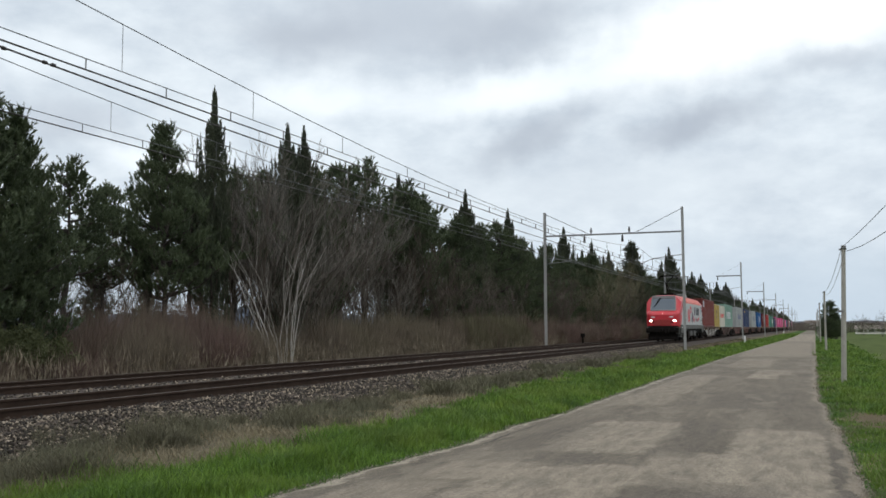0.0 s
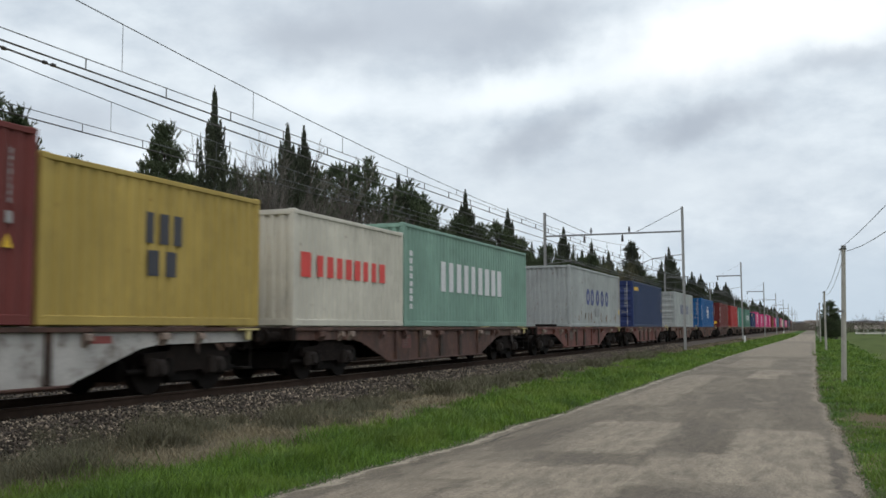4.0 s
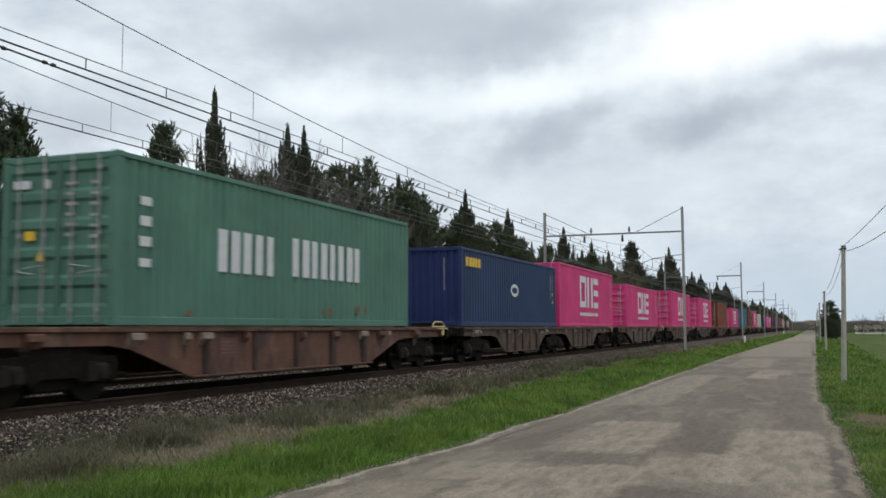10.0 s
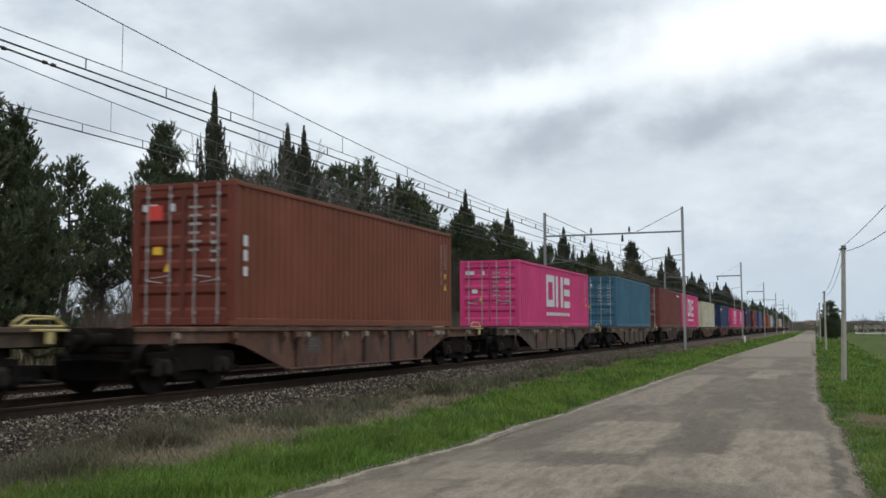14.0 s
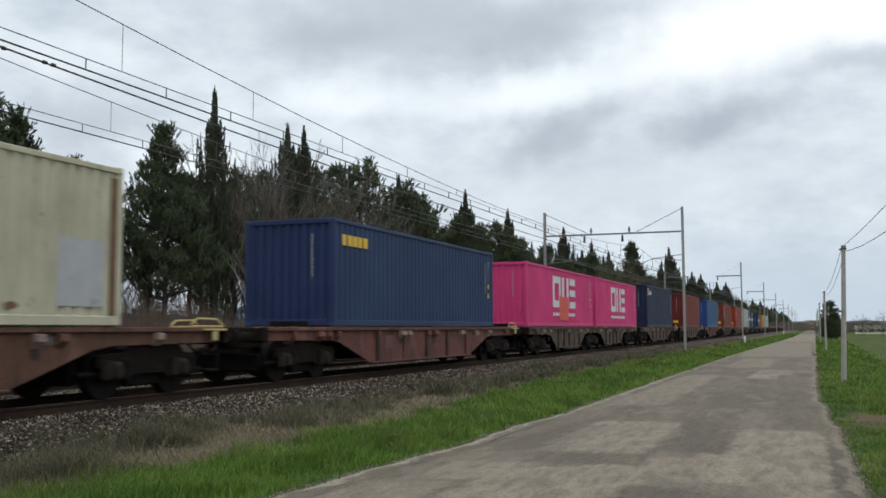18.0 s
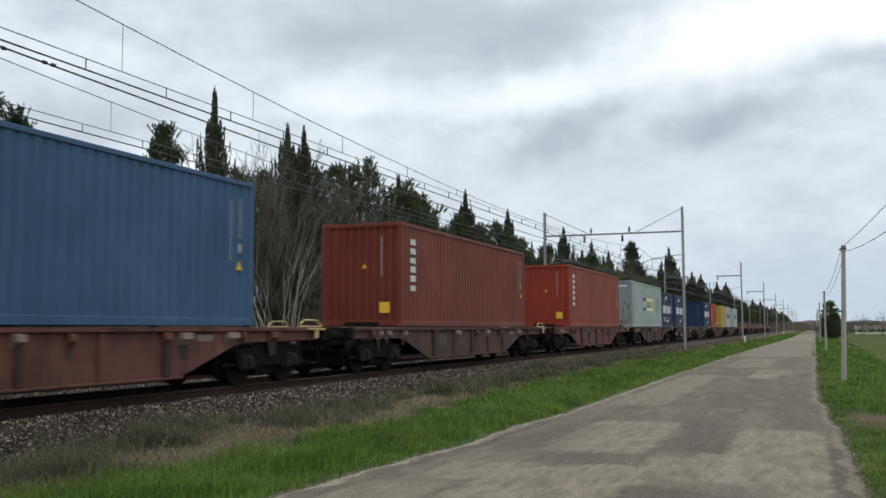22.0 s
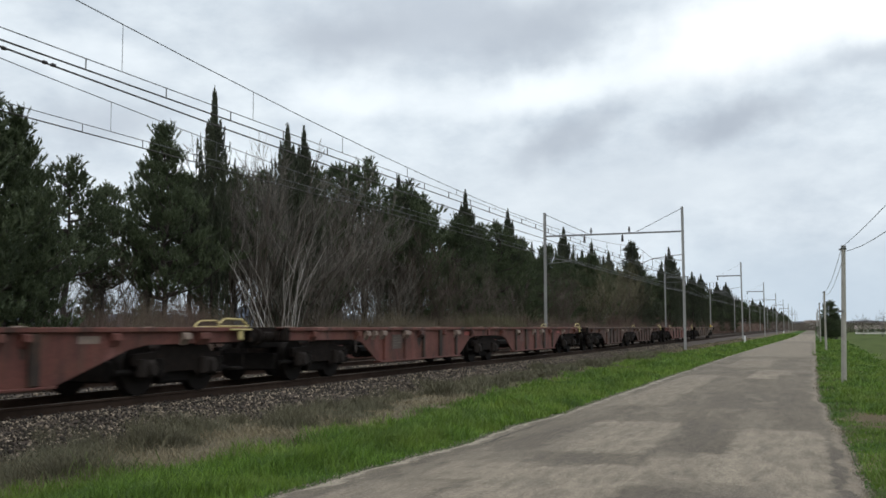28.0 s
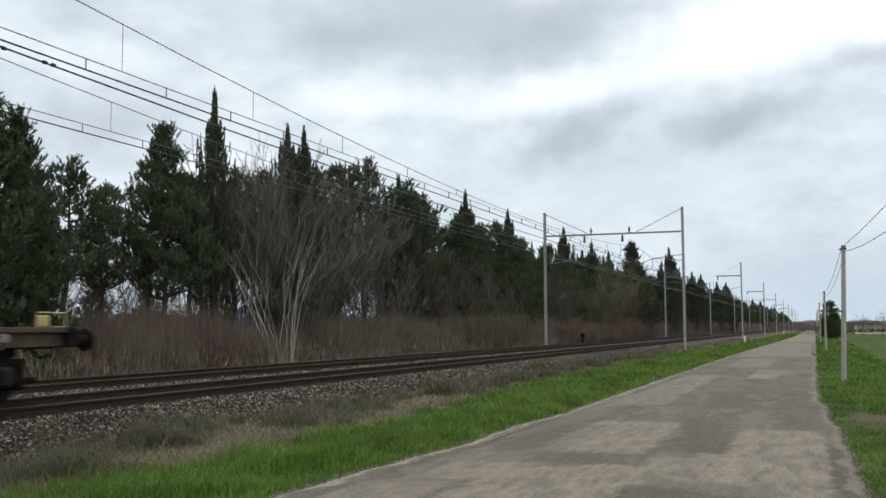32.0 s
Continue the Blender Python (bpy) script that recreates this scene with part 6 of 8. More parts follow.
    def flower(cy, cz, ry, rz, mat, lab):
        """A notched flower painted over the ribs."""
        g, n = Geo(), 96
        poly = []
        for k in range(n):
            a = 2 * math.pi * k / n
            w = 0.56 + 0.44 * abs(math.cos(4 * (a - 0.12))) ** 0.55 * (1 + 0.10 * math.sin(2 * a + cy))
            poly.append((cy + ry * w * math.cos(a), cz + rz * w * math.sin(a)))
        for k in range(18):
            z = 1.45 + k * 0.108
            for z0, z1, x0, x1 in ((z + 0.012, z + 0.058, 1.4525, 1.4545), (z + 0.062, z + 0.116, 1.4325, 1.4345)):
                piece = clipped(poly, z0, z1)
                if len(piece) > 2:
                    g.prism(piece, x0, x1, "x")
        part("flower_patch", g, mat, lo, lab)

    flower(6.92, 2.15, 0.80, 0.66, M_ROSE, "red flower-shaped patch")
    flower(8.34, 2.70, 0.54, 0.38, M_ROSE, "red flower-shaped patch")
    flower(11.42, 2.64, 0.60, 0.43, M_PURPLE, "purple flower-shaped patch")
    flower(9.52, 2.06, 0.60, 0.52, M_PURPLE, "purple flower-shaped patch")
    flower(10.7, 1.89, 0.44, 0.34, M_ROSE, "red flower-shaped patch")
    for y0, w in ((12.48, 0.58), (13.14, 0.52), (13.76, 0.48), (14.36, 0.22)):
        part("name_block", Geo().prism([(y0 - 0.06, 2.28), (y0 + w - 0.06, 2.28), (y0 + w + 0.12, 2.94), (y0 + 0.12, 2.94)], 1.4535, 1.457, "x"), M_BLACKMARK, lo, "dark slanted name block")
    # a ribbon of slanted marks that shrink, redden and sweep up behind the name
    M_WINE = plain("wine_red_marking", (0.28, 0.025, 0.060), 0.6, 0, 0.12, bump=0.05)
    for k in range(9):
        u = k / 8
        h = 0.16 * (1 - 0.72 * u)
        cy = 12.45 + 2.57 * (1 - (1 - u) ** 1.9)
        cz = 1.90 - 0.09 * math.sin(math.pi * min(1, u * 2.2)) + 0.52 * max(0, u - 0.25) ** 1.5
        w = 0.20 * (1 - u) ** 1.1 + 0.03
        part("ribbon_mark", Geo().prism([(cy - w * 0.8, cz - h), (cy + w * 1.1, cz - h), (cy + w * 0.8, cz + h * 0.9), (cy - w * 1.1, cz + h)], 1.4535, 1.457, "x"), M_WINE if k < 3 else M_ROSE, lo, "slanted wine-red mark" if k < 3 else "small red mark")
    part("ribbon_tail", Geo().prism([(15.03, 2.30), (15.07, 2.30), (15.09, 2.62), (14.98, 2.92), (14.72, 3.12), (14.70, 3.10), (14.94, 2.90), (15.05, 2.62)], 1.4535, 1.457, "x"), M_ROSE, lo, "thin red curved line")

    # current collectors: one raised to the wire, one folded
    pan = part("pantograph", Geo().cbox(-0.6, 0.6, 3.8, 5.4, 3.98, 4.06, 0.02), M_BLACK, lo, "raised black pantograph")
    for x in (-0.5, 0.5):
        for y in (3.9, 5.3):
            part("roof_insulator", Geo().tube([(x, y, 3.84), (x, y, 4.0)], 0.07, 8), M_INSUL, pan)
    part("lower_arm", Geo().tube([(0, 4.72, 4.05), (0, 3.41, 4.90)], 0.05, 8).tube([(0.25, 4.5, 4.05), (0.08, 3.5, 4.78)], 0.025, 5), M_BLACK, pan)
    part("upper_arm", Geo().tube([(-0.05, 3.38, 4.90), (-0.42, 4.75, 5.55)], 0.038, 6).tube([(0.05, 3.38, 4.90), (0.42, 4.75, 5.55)], 0.038, 6), M_BLACK, pan)
    hd = Geo()
    for y in (4.7, 5.05):
        hd.tube([(-0.8, y, 5.38), (-0.66, y, 5.55), (-0.5, y, 5.62), (0.5, y, 5.62), (0.66, y, 5.55), (0.8, y, 5.38)], 0.042, 6)
    hd.tube([(-0.45, 4.7, 5.6), (-0.45, 5.05, 5.6)], 0.025, 5).tube([(0.45, 4.7, 5.6), (0.45, 5.05, 5.6)], 0.025, 5)
    part("collector_head", hd, M_BLACK, pan)
    fol = part("folded_pantograph", Geo().cbox(-0.6, 0.6, 14.6, 16.1, 3.98, 4.06, 0.02).tube([(0, 15.9, 4.04), (0, 14.2, 4.10)], 0.055, 6).tube([(-0.3, 14.2, 4.10), (-0.4, 15.6, 4.13)], 0.03, 6).tube([(0.3, 14.2, 4.10), (0.4, 15.6, 4.13)], 0.03, 6).tube([(-0.8, 15.6, 4.02), (-0.5, 15.6, 4.15), (0.5, 15.6, 4.15), (0.8, 15.6, 4.02)], 0.03, 6), M_BLACK, lo, "folded black pantograph")
    for x in (-0.5, 0.5):
        for y in (14.7, 16.0):
            part("roof_insulator", Geo().tube([(x, y, 3.84), (x, y, 4.0)], 0.07, 8), M_INSUL, fol)


M_REDDARK = plain("loco_grille_red", (0.28, 0.025, 0.022), 0.5, 0, 0.15)
build_loco()


# ---- masts, gantry and overhead wires ----
def h_mast(parent, x, y, z0, z1, mat):
    g = Geo()
    for s in (-1, 1):
        g.box(x - 0.08, x + 0.08, y + s * 0.12 - 0.009, y + s * 0.12 + 0.009, z0, z1)
    g.box(x - 0.006, x + 0.006, y - 0.111, y + 0.111, z0, z1)
    return part("mast", g, mat, parent)


SPAN, FIRST = 60.0, 70.7
NEAR_MAST, FAR_MAST = -8.6, -18.7


def build_masts():
    big = thing("catenary_gantry", "grey steel gantry carrying the overhead wires across both tracks", "gantry")
    for x in (NEAR_MAST, FAR_MAST):
        h_mast(big, x, FIRST, -0.5, 9.75, M_GALV)
        part("footing", Geo().cbox(x - 0.3, x + 0.3, FIRST - 0.3, FIRST + 0.3, -0.6, -0.44, 0.03), M_CONC, big, "concrete footing")
    part("cross_beam", Geo().box(FAR_MAST, NEAR_MAST, FIRST - 0.07, FIRST + 0.07, 7.93, 8.04), M_GALV_DARK, big, "steel cross beam")
    part("stay", Geo().tube([(NEAR_MAST, FIRST, 9.65), (NEAR_MAST - 3.3, FIRST, 8.06)], 0.022, 5), M_WIRE, big)
    part("stay", Geo().tube([(FAR_MAST, FIRST, 9.65), (FAR_MAST + 3.3, FIRST, 8.06)], 0.022, 5), M_WIRE, big)
    for x in (-15.2, -12.4):
        part("insulator", Geo().tube([(x, FIRST, 8.06), (x, FIRST, 8.18), (x, FIRST, 8.2), (x, FIRST, 8.5)], [0.04, 0.07, 0.10, 0.03], 8), M_INSUL, big, "dark ribbed insulator")
        part("insulator", Geo().tube([(x - 0.5, FIRST, 7.9), (x - 0.5, FIRST, 7.4)], [0.07, 0.09], 8), M_INSUL, big, "dark hanging insulator")
    for x, d in ((NEAR_MAST, -1), (FAR_MAST, 1)):
        part("steady_arm", Geo().tube([(x, FIRST, 6.35), (x + d * 2.1, FIRST, 6.1), (x + d * 3.0, FIRST, 5.75)], 0.03, 6), M_GALV_DARK, big)
        part("steady_arm", Geo().tube([(x, FIRST, 5.9), (x + d * 2.1, FIRST, 6.1)], 0.025, 6), M_GALV_DARK, big)
    for k in (-2, -1, 1, 2, 3, 4, 5, 6, 7, 8):
        y = FIRST + (SPAN - 1.0) * k if k > 0 else FIRST + 63.0 * k
        drop = 0.04 * max(k, 0)
        for x, d in ((NEAR_MAST, -1), (FAR_MAST + 0.5, 1)):
            m = thing("catenary_mast", "grey steel catenary mast with a side arm", "mast", "catenary masts")
            h_mast(m, x, y, -0.6 - drop, 9.5 - drop, M_GALV)
            part("cantilever", Geo().box(min(x, x + d * 3.1), max(x, x + d * 3.1), y - 0.06, y + 0.06, 7.65, 7.79), M_GALV_DARK, m, "steel side arm")
            part("stay", Geo().tube([(x, y, 9.3 - drop), (x + d * 2.6, y, 7.79)], 0.009, 5), M_WIRE, m)
            part("insulator", Geo().tube([(x + d * 2.9, y, 7.65), (x + d * 2.9, y, 7.2)], [0.06, 0.09], 7), M_INSUL, m)
            part("steady_arm", Geo().tube([(x, y, 6.3), (x + d * 3.0, y, 5.8)], 0.028, 5), M_GALV_DARK, m)


build_masts()


def lowest(y0, y1):
    """Where the wire hangs lowest between two masts."""
    return 40.7 if y0 < 40 < y1 else (y0 + y1) / 2


def sag_line(x, mid, k, y0, y1, n=14, x1=None):
    """A hanging wire between two supports, lowest halfway."""
    out = []
    for i in range(n + 1):
        u = i / n
        y = y0 + (y1 - y0) * u
        out.append((x + ((x1 if x1 is not None else x) - x) * u, y, mid + k * (y - lowest(y0, y1)) ** 2))
    return out


def build_wires():
    for cx, lab, con in ((TRACK_X, "overhead wires of the near track", 5.68), (FAR_X, "overhead wires of the far track", 5.76)):
        w = thing("overhead_line", lab + ", with droppers", "overhead wires", "overhead lines")
        ends = [FIRST - 126.0, FIRST - 63.0] + [FIRST + (SPAN - 1.0) * k for k in range(0, 7)]
        for j, (y0, y1) in enumerate(zip(ends, ends[1:])):
            low = 5.99 if cx == TRACK_X else 6.16
            r = 0.011 if j < 2 else 0.018
            mess = sag_line(cx, low, 0.00112, y0, y1)
            part("carrier_wire", Geo().tube(mess, r, 4), M_WIRE, w)
            part("auxiliary_wire", Geo().tube([(cx, y0, con + 0.20), (cx, y1, con + 0.20)], r * 0.9, 4), M_WIRE, w)
            part("contact_wire", Geo().tube([(cx, y0, con), (cx, y1, con)], r * 1.5, 5), M_WIRE_CU, w)
        first, long_first = (8.9, 9.89) if cx == TRACK_X else (9.27, 10.05)
        y, s = first, 2.27 if cx == TRACK_X else 2.2
        while y < 150:
            part("dropper", Geo().tube([(cx, y, con), (cx, y, con + 0.2)], 0.013 + 0.0001 * y, 4), M_WIRE, w)
            y += s
        y = long_first
        while y < 150:
            k = min(range(len(ends) - 1), key=lambda i: abs((ends[i] + ends[i + 1]) / 2 - y))
            part("dropper", Geo().tube([(cx, y, con + 0.2), (cx, y, low + 0.00112 * (y - lowest(ends[k], ends[k + 1])) ** 2)], 0.006 + 0.0001 * y, 4), M_WIRE, w)
            y += 4.5
        if cx == TRACK_X:
            part("feeder_wire", Geo().tube([(-11.78, 4, 5.66), (-12.08, 11.8, 5.68), (-12.39, 18.9, 5.68), (-12.75, 30, 5.70), (-12.9, 45, 5.72), (-12.9, FIRST, 5.75)], 0.018, 5), M_WIRE_CU, w)
            for y in (11.9, 12.8, 13.0):
                part("wire_clamp", Geo().cbox(-12.13, -12.07, y - 0.05, y + 0.05, 5.65, 5.71, 0.015), M_INSUL, w)


build_wires()


def build_poles():
    for k, (x, y, h) in enumerate(((0.74, 31.0, 4.05), (0.66, 71.5, 4.1), (0.5, 110, 4.2), (0.4, 150, 4.2), (0.3, 190, 4.2), (1.76, -10.0, 3.7))):
        p = thing("telephone_pole", "pale grey concrete telephone pole on the grass verge", "pole", "telephone poles")
        z0 = GROUND_Z - 0.05
        lean = 0.12 if k == 0 else 0.0
        part("shaft", Geo().tube([(x, y, z0), (x + lean, y, z0 + h)], [0.082, 0.06], 10), M_CONC, p)
        part("bracket", Geo().cbox(x + lean - 0.07, x + lean + 0.07, y - 0.08, y + 0.08, z0 + h - 0.10, z0 + h + 0.02, 0.02).tube([(x + lean - 0.13, y, z0 + h - 0.10), (x + lean + 0.08, y, z0 + h - 0.08)], 0.03, 6), M_GALV_DARK, p)
        part("band", Geo().tube([(x, y, z0 + 2.1), (x, y, z0 + 2.16)], 0.1, 10), M_GALV_DARK, p)
    w = thing("telephone_cable", "sagging telephone cables between the poles", "cable")
    pts = [(1.76, -10, 3.1), (0.84, 31.0, 3.5), (0.66, 71.5, 3.5), (0.5, 110, 3.6), (0.4, 150, 3.6), (0.3, 190, 3.6)]
    for a, b in zip(pts, pts[1:]):
        for dx, dz, dip in ((-0.02, 0.0, 0.3), (0.06, -0.14, 0.55 if a[1] < 0 else 0.4)):
            line = []
            for i in range(13):
                u = i / 12
                line.append((a[0] + (b[0] - a[0]) * u + dx, a[1] + (b[1] - a[1]) * u, a[2] + (b[2] - a[2]) * u + dz - dip * 4 * u * (1 - u)))
            part("cable", Geo().tube(line, 0.0085, 4), M_WIRE, w)
    for x, y in ((-6.9, 107), (-6.8, 240)):
        p = thing("marker_post", "small white marker post in the grass", "post", "marker posts")
        part("post", Geo().cbox(x - 0.09, x + 0.09, y - 0.09, y + 0.09, GROUND_Z - 0.05, 0.25, 0.03), M_WHITE, p)
    s = thing("trackside_box", "small grey trackside box behind the rails", "box")
    part("post", Geo().cbox(-19.9, -19.75, 87.9, 88.05, -0.5, 0.3, 0.02), M_BLACK, s)
    part("cabinet", Geo().cbox(-20.0, -19.65, 87.8, 88.15, 0.3, 0.65, 0.03), M_BLACK, s)


build_poles()

# ---- vegetation ----
M_PINE = foliage("pine_needles", (0.046, 0.066, 0.033), (0.130, 0.162, 0.080), 0.65, 0.3)
M_CYPRESS = foliage("cypress_foliage", (0.044, 0.054, 0.036), (0.112, 0.130, 0.076), 0.7, 0.25)
M_BARK = plain("pine_bark", (0.060, 0.050, 0.043), 0.9, 0, 0.35, 5.0, 30, 0.8)
M_PALEBARK = plain("pale_bark", (0.38, 0.355, 0.32), 0.85, 0, 0.3, 1.5, 30, 0.5, dirt=(0.16, 0.14, 0.12), dirt_at=0.52)
M_GREYTWIG = foliage("grey_twigs", (0.100, 0.090, 0.076), (0.26, 0.235, 0.205), 0.9, 0.05)
M_TWIG = foliage("bare_twigs", (0.072, 0.058, 0.047), (0.19, 0.155, 0.124), 0.9, 0.05)
M_BRAMBLE = foliage("bramble_twigs", (0.115, 0.074, 0.062), (0.235, 0.160, 0.134), 0.9, 0.15, other=(0.18, 0.148, 0.10))
M_SCRUB = foliage("scrub_twigs", (0.105, 0.082, 0.062), (0.225, 0.182, 0.135), 0.9, 0.15, other=(0.16, 0.145, 0.085))
M_OLIVETWIG = foliage("budding_twigs", (0.095, 0.085, 0.050), (0.215, 0.195, 0.115), 0.9, 0.1)
M_STRAW = foliage("dry_reeds", (0.19, 0.155, 0.105), (0.46, 0.40, 0.30), 0.9, 0.15)
M_SHRUB = foliage("shrub_leaves", (0.070, 0.078, 0.046), (0.150, 0.158, 0.085), 0.8, 0.25)
M_OLIVE = foliage("olive_leaves", (0.060, 0.072, 0.030), (0.165, 0.180, 0.080), 0.8, 0.25)
M_GRASS = foliage("green_grass", (0.022, 0.060, 0.009), (0.218, 0.368, 0.046), 0.6, 0.35, other=(0.21, 0.270, 0.045), patch=0.6)
M_WEED = foliage("dead_weeds", (0.062, 0.058, 0.035), (0.190, 0.174, 0.106), 0.9, 0.15, other=(0.13, 0.13, 0.085), patch=0.5)
M_TAN = foliage("brown_weeds", (0.065, 0.053, 0.035), (0.185, 0.150, 0.098), 0.9, 0.15, other=(0.14, 0.13, 0.075), patch=0.3)
M_DEAD = foliage("dead_grass", (0.112, 0.095, 0.060), (0.390, 0.328, 0.208), 0.9, 0.2, other=(0.10, 0.088, 0.072), patch=0.45)


def needles(r, shoots, per, ln, wd, fan):
    """Bottle-brush shoots: rows of (foot, axis) become leaves set all along each axis."""
    foot, axis = (np.array([s[k] for s in shoots], float) for k in (0, 1))
    n = len(foot) * per
    f, a = np.repeat(foot, per, 0), np.repeat(axis, per, 0)
    p = f + a * r.random((n, 1))
    size = np.linalg.norm(a, axis=1, keepdims=True)
    rad = np.cross(a / size, r.normal(0, 1, (n, 3)))
    rad /= np.linalg.norm(rad, axis=1, keepdims=True) + 1e-9
    d = a / size * 0.75 + rad * fan
    d /= np.linalg.norm(d, axis=1, keepdims=True)
    side = np.cross(d, r.normal(0, 1, (n, 3)))
    side /= np.linalg.norm(side, axis=1, keepdims=True) + 1e-9
    w, h = wd * r.uniform(0.7, 1.3, (n, 1)), ln * r.uniform(0.6, 1.3, (n, 1))
    v = np.stack([p - side * w, p + side * w, p + d * h], 1).reshape(-1, 3)
    return v, np.arange(len(v)).reshape(-1, 3)


def pine(seed, H, spread, low, limbs, taper=1.5, rise=0.95, dense=1.0):
    """A pine: bent trunk, rising limbs, and upright needle shoots set along them with gaps between."""
    r = np.random.default_rng(seed)
    rr = random.Random(seed)
    g = Geo()
    bend = [(0, 0, -0.5)]
    for k in range(1, 7):
        z = H * 0.95 * k / 6
        bend.append((rr.uniform(-1, 1) * 0.035 * H * k / 6, rr.uniform(-1, 1) * 0.035 * H * k / 6, z))
    g.tube(bend, [0.19 * H / 10 * (1.05 - 0.16 * k) for k in range(7)], 8)

    def trunk_at(z):
        u = max(0, min(5.999, z / (H * 0.95) * 6))
        i = int(u)
        return Vector(bend[i]).lerp(Vector(bend[i + 1]), u - i)

    shoots = []
    for k in range(limbs):
        t = (k + rr.random()) / limbs
        z = low + (H * 0.96 - low) * t
        a = k * 2.399 + rr.uniform(-0.6, 0.6)
        reach = (spread * (1 - t ** taper) + 0.12) * rr.uniform(0.5, 1.1) * min(1.0, 0.45 + t * 4)
        base = trunk_at(max(low * 0.7, z - reach * 0.4))
        tip = Vector((base.x + math.cos(a) * reach, base.y + math.sin(a) * reach, z + rr.uniform(-0.2, 0.2)))
        mid = base.lerp(tip, 0.55) + Vector((0, 0, -0.10 * reach))
        g.tube([base, mid, tip], [0.05 * H / 10, 0.032 * H / 10, 0.01], 4, caps=False)
        # tufts of upright shoots towards the limb's end
        for i in range(max(2, round((1.5 + reach * 1.25) * dense))):
            u = 1.0 if i == 0 else 1 - 0.66 * rr.random() ** 1.3
            tuft = (base.lerp(mid, u / 0.55) if u < 0.55 else mid.lerp(tip, (u - 0.55) / 0.45)) + Vector((rr.gauss(0, 0.22), rr.gauss(0, 0.22), rr.gauss(0, 0.12))) * (0.5 + reach * 0.3)
            for _ in range(8):
                off = Vector((rr.gauss(0, 0.15), rr.gauss(0, 0.15), rr.gauss(0.02, 0.07)))
                ln = rr.uniform(0.26, 0.48) * (1 - 0.6 * t if rise < 0.5 else 1.0)
                ax = (off * 2.2 + Vector((math.cos(a) * 0.3 + rr.gauss(0, 0.12), math.sin(a) * 0.3 + rr.gauss(0, 0.12), rise + 0.1))).normalized() * ln
                shoots.append((tuple(tuft + off), tuple(ax)))
    top = Vector(bend[-1])
    for i in range(9):
        shoots.append((tuple(top + Vector((rr.gauss(0, 0.12), rr.gauss(0, 0.12), rr.uniform(-0.6, 0.15)))), (rr.gauss(0, 0.14), rr.gauss(0, 0.14), 0.5)))
    # bare dead twigs below the crown
    for i in range(12):
        a, z = rr.uniform(0, 6.283), low * rr.uniform(0.45, 1.0)
        b = trunk_at(z)
        e = b + Vector((math.cos(a), math.sin(a), rr.uniform(-0.1, 0.5))) * rr.uniform(0.6, 1.6)
        g.tube([b, b.lerp(e, 0.5) + Vector((0, 0, 0.1)), e], [0.025, 0.018, 0.008], 3, caps=False)
    v, t = needles(r, shoots, 24, 0.15, 0.026, 0.55)
    return g, v, t


def cypress(seed, H, wide):
    """A cypress: a flame of upright sprays round one spire, ragged with small pointed tips."""
    r = np.random.default_rng(seed)
    rr = random.Random(seed)
    g = Geo().tube([(0, 0, -0.5), (0, 0, H * 0.5), (0, 0, H * 0.95)], [0.16, 0.09, 0.02], 7)

    def girth(z):
        d = H - z
        return wide * (0.13 * min(d, 1.9) + 0.30 * max(0, min(d, 3.7) - 1.9) + 0.09 * max(0, d - 3.7))

    shoots = []
    for _ in range(2000):
        z = H * (0.06 + 0.92 * rr.random() ** 0.8)
        a, q = rr.uniform(0, 6.283), girth(z) * rr.random() ** 0.5 * 0.78
        shoots.append(((math.cos(a) * q, math.sin(a) * q, z - 0.3), (math.cos(a) * 0.06, math.sin(a) * 0.06, rr.uniform(0.3, 0.6))))
    # pointed tips that stand off the flame
    for k in range(70):
        z = H * (0.34 + 0.54 * (k / 69) ** 0.8) + rr.uniform(-0.3, 0.3)
        a, q = k * 2.399 + rr.uniform(-0.5, 0.5), girth(z) * rr.uniform(0.8, 1.3)
        ln = rr.uniform(0.8, 2.0) * (1.0 if z < H * 0.78 else 0.6)
        for _ in range(16):
            u = rr.random()
            w = 0.15 * (1 - u) * wide
            b = rr.uniform(0, 6.283)
            shoots.append(((math.cos(a) * (q + 0.05 * u) + math.cos(b) * w, math.sin(a) * (q + 0.05 * u) + math.sin(b) * w, z - 0.5 + ln * u), (math.cos(a) * 0.07, math.sin(a) * 0.07, 0.34)))
    for _ in range(40):
        u = rr.random()
        shoots.append((((rr.random() - 0.5) * 0.12, (rr.random() - 0.5) * 0.12, H - 0.1 - 1.6 * u), (rr.gauss(0, 0.03), rr.gauss(0, 0.03), 0.4)))
    v, t = needles(r, shoots, 20, 0.13, 0.022, 0.33)
    return g, v, t


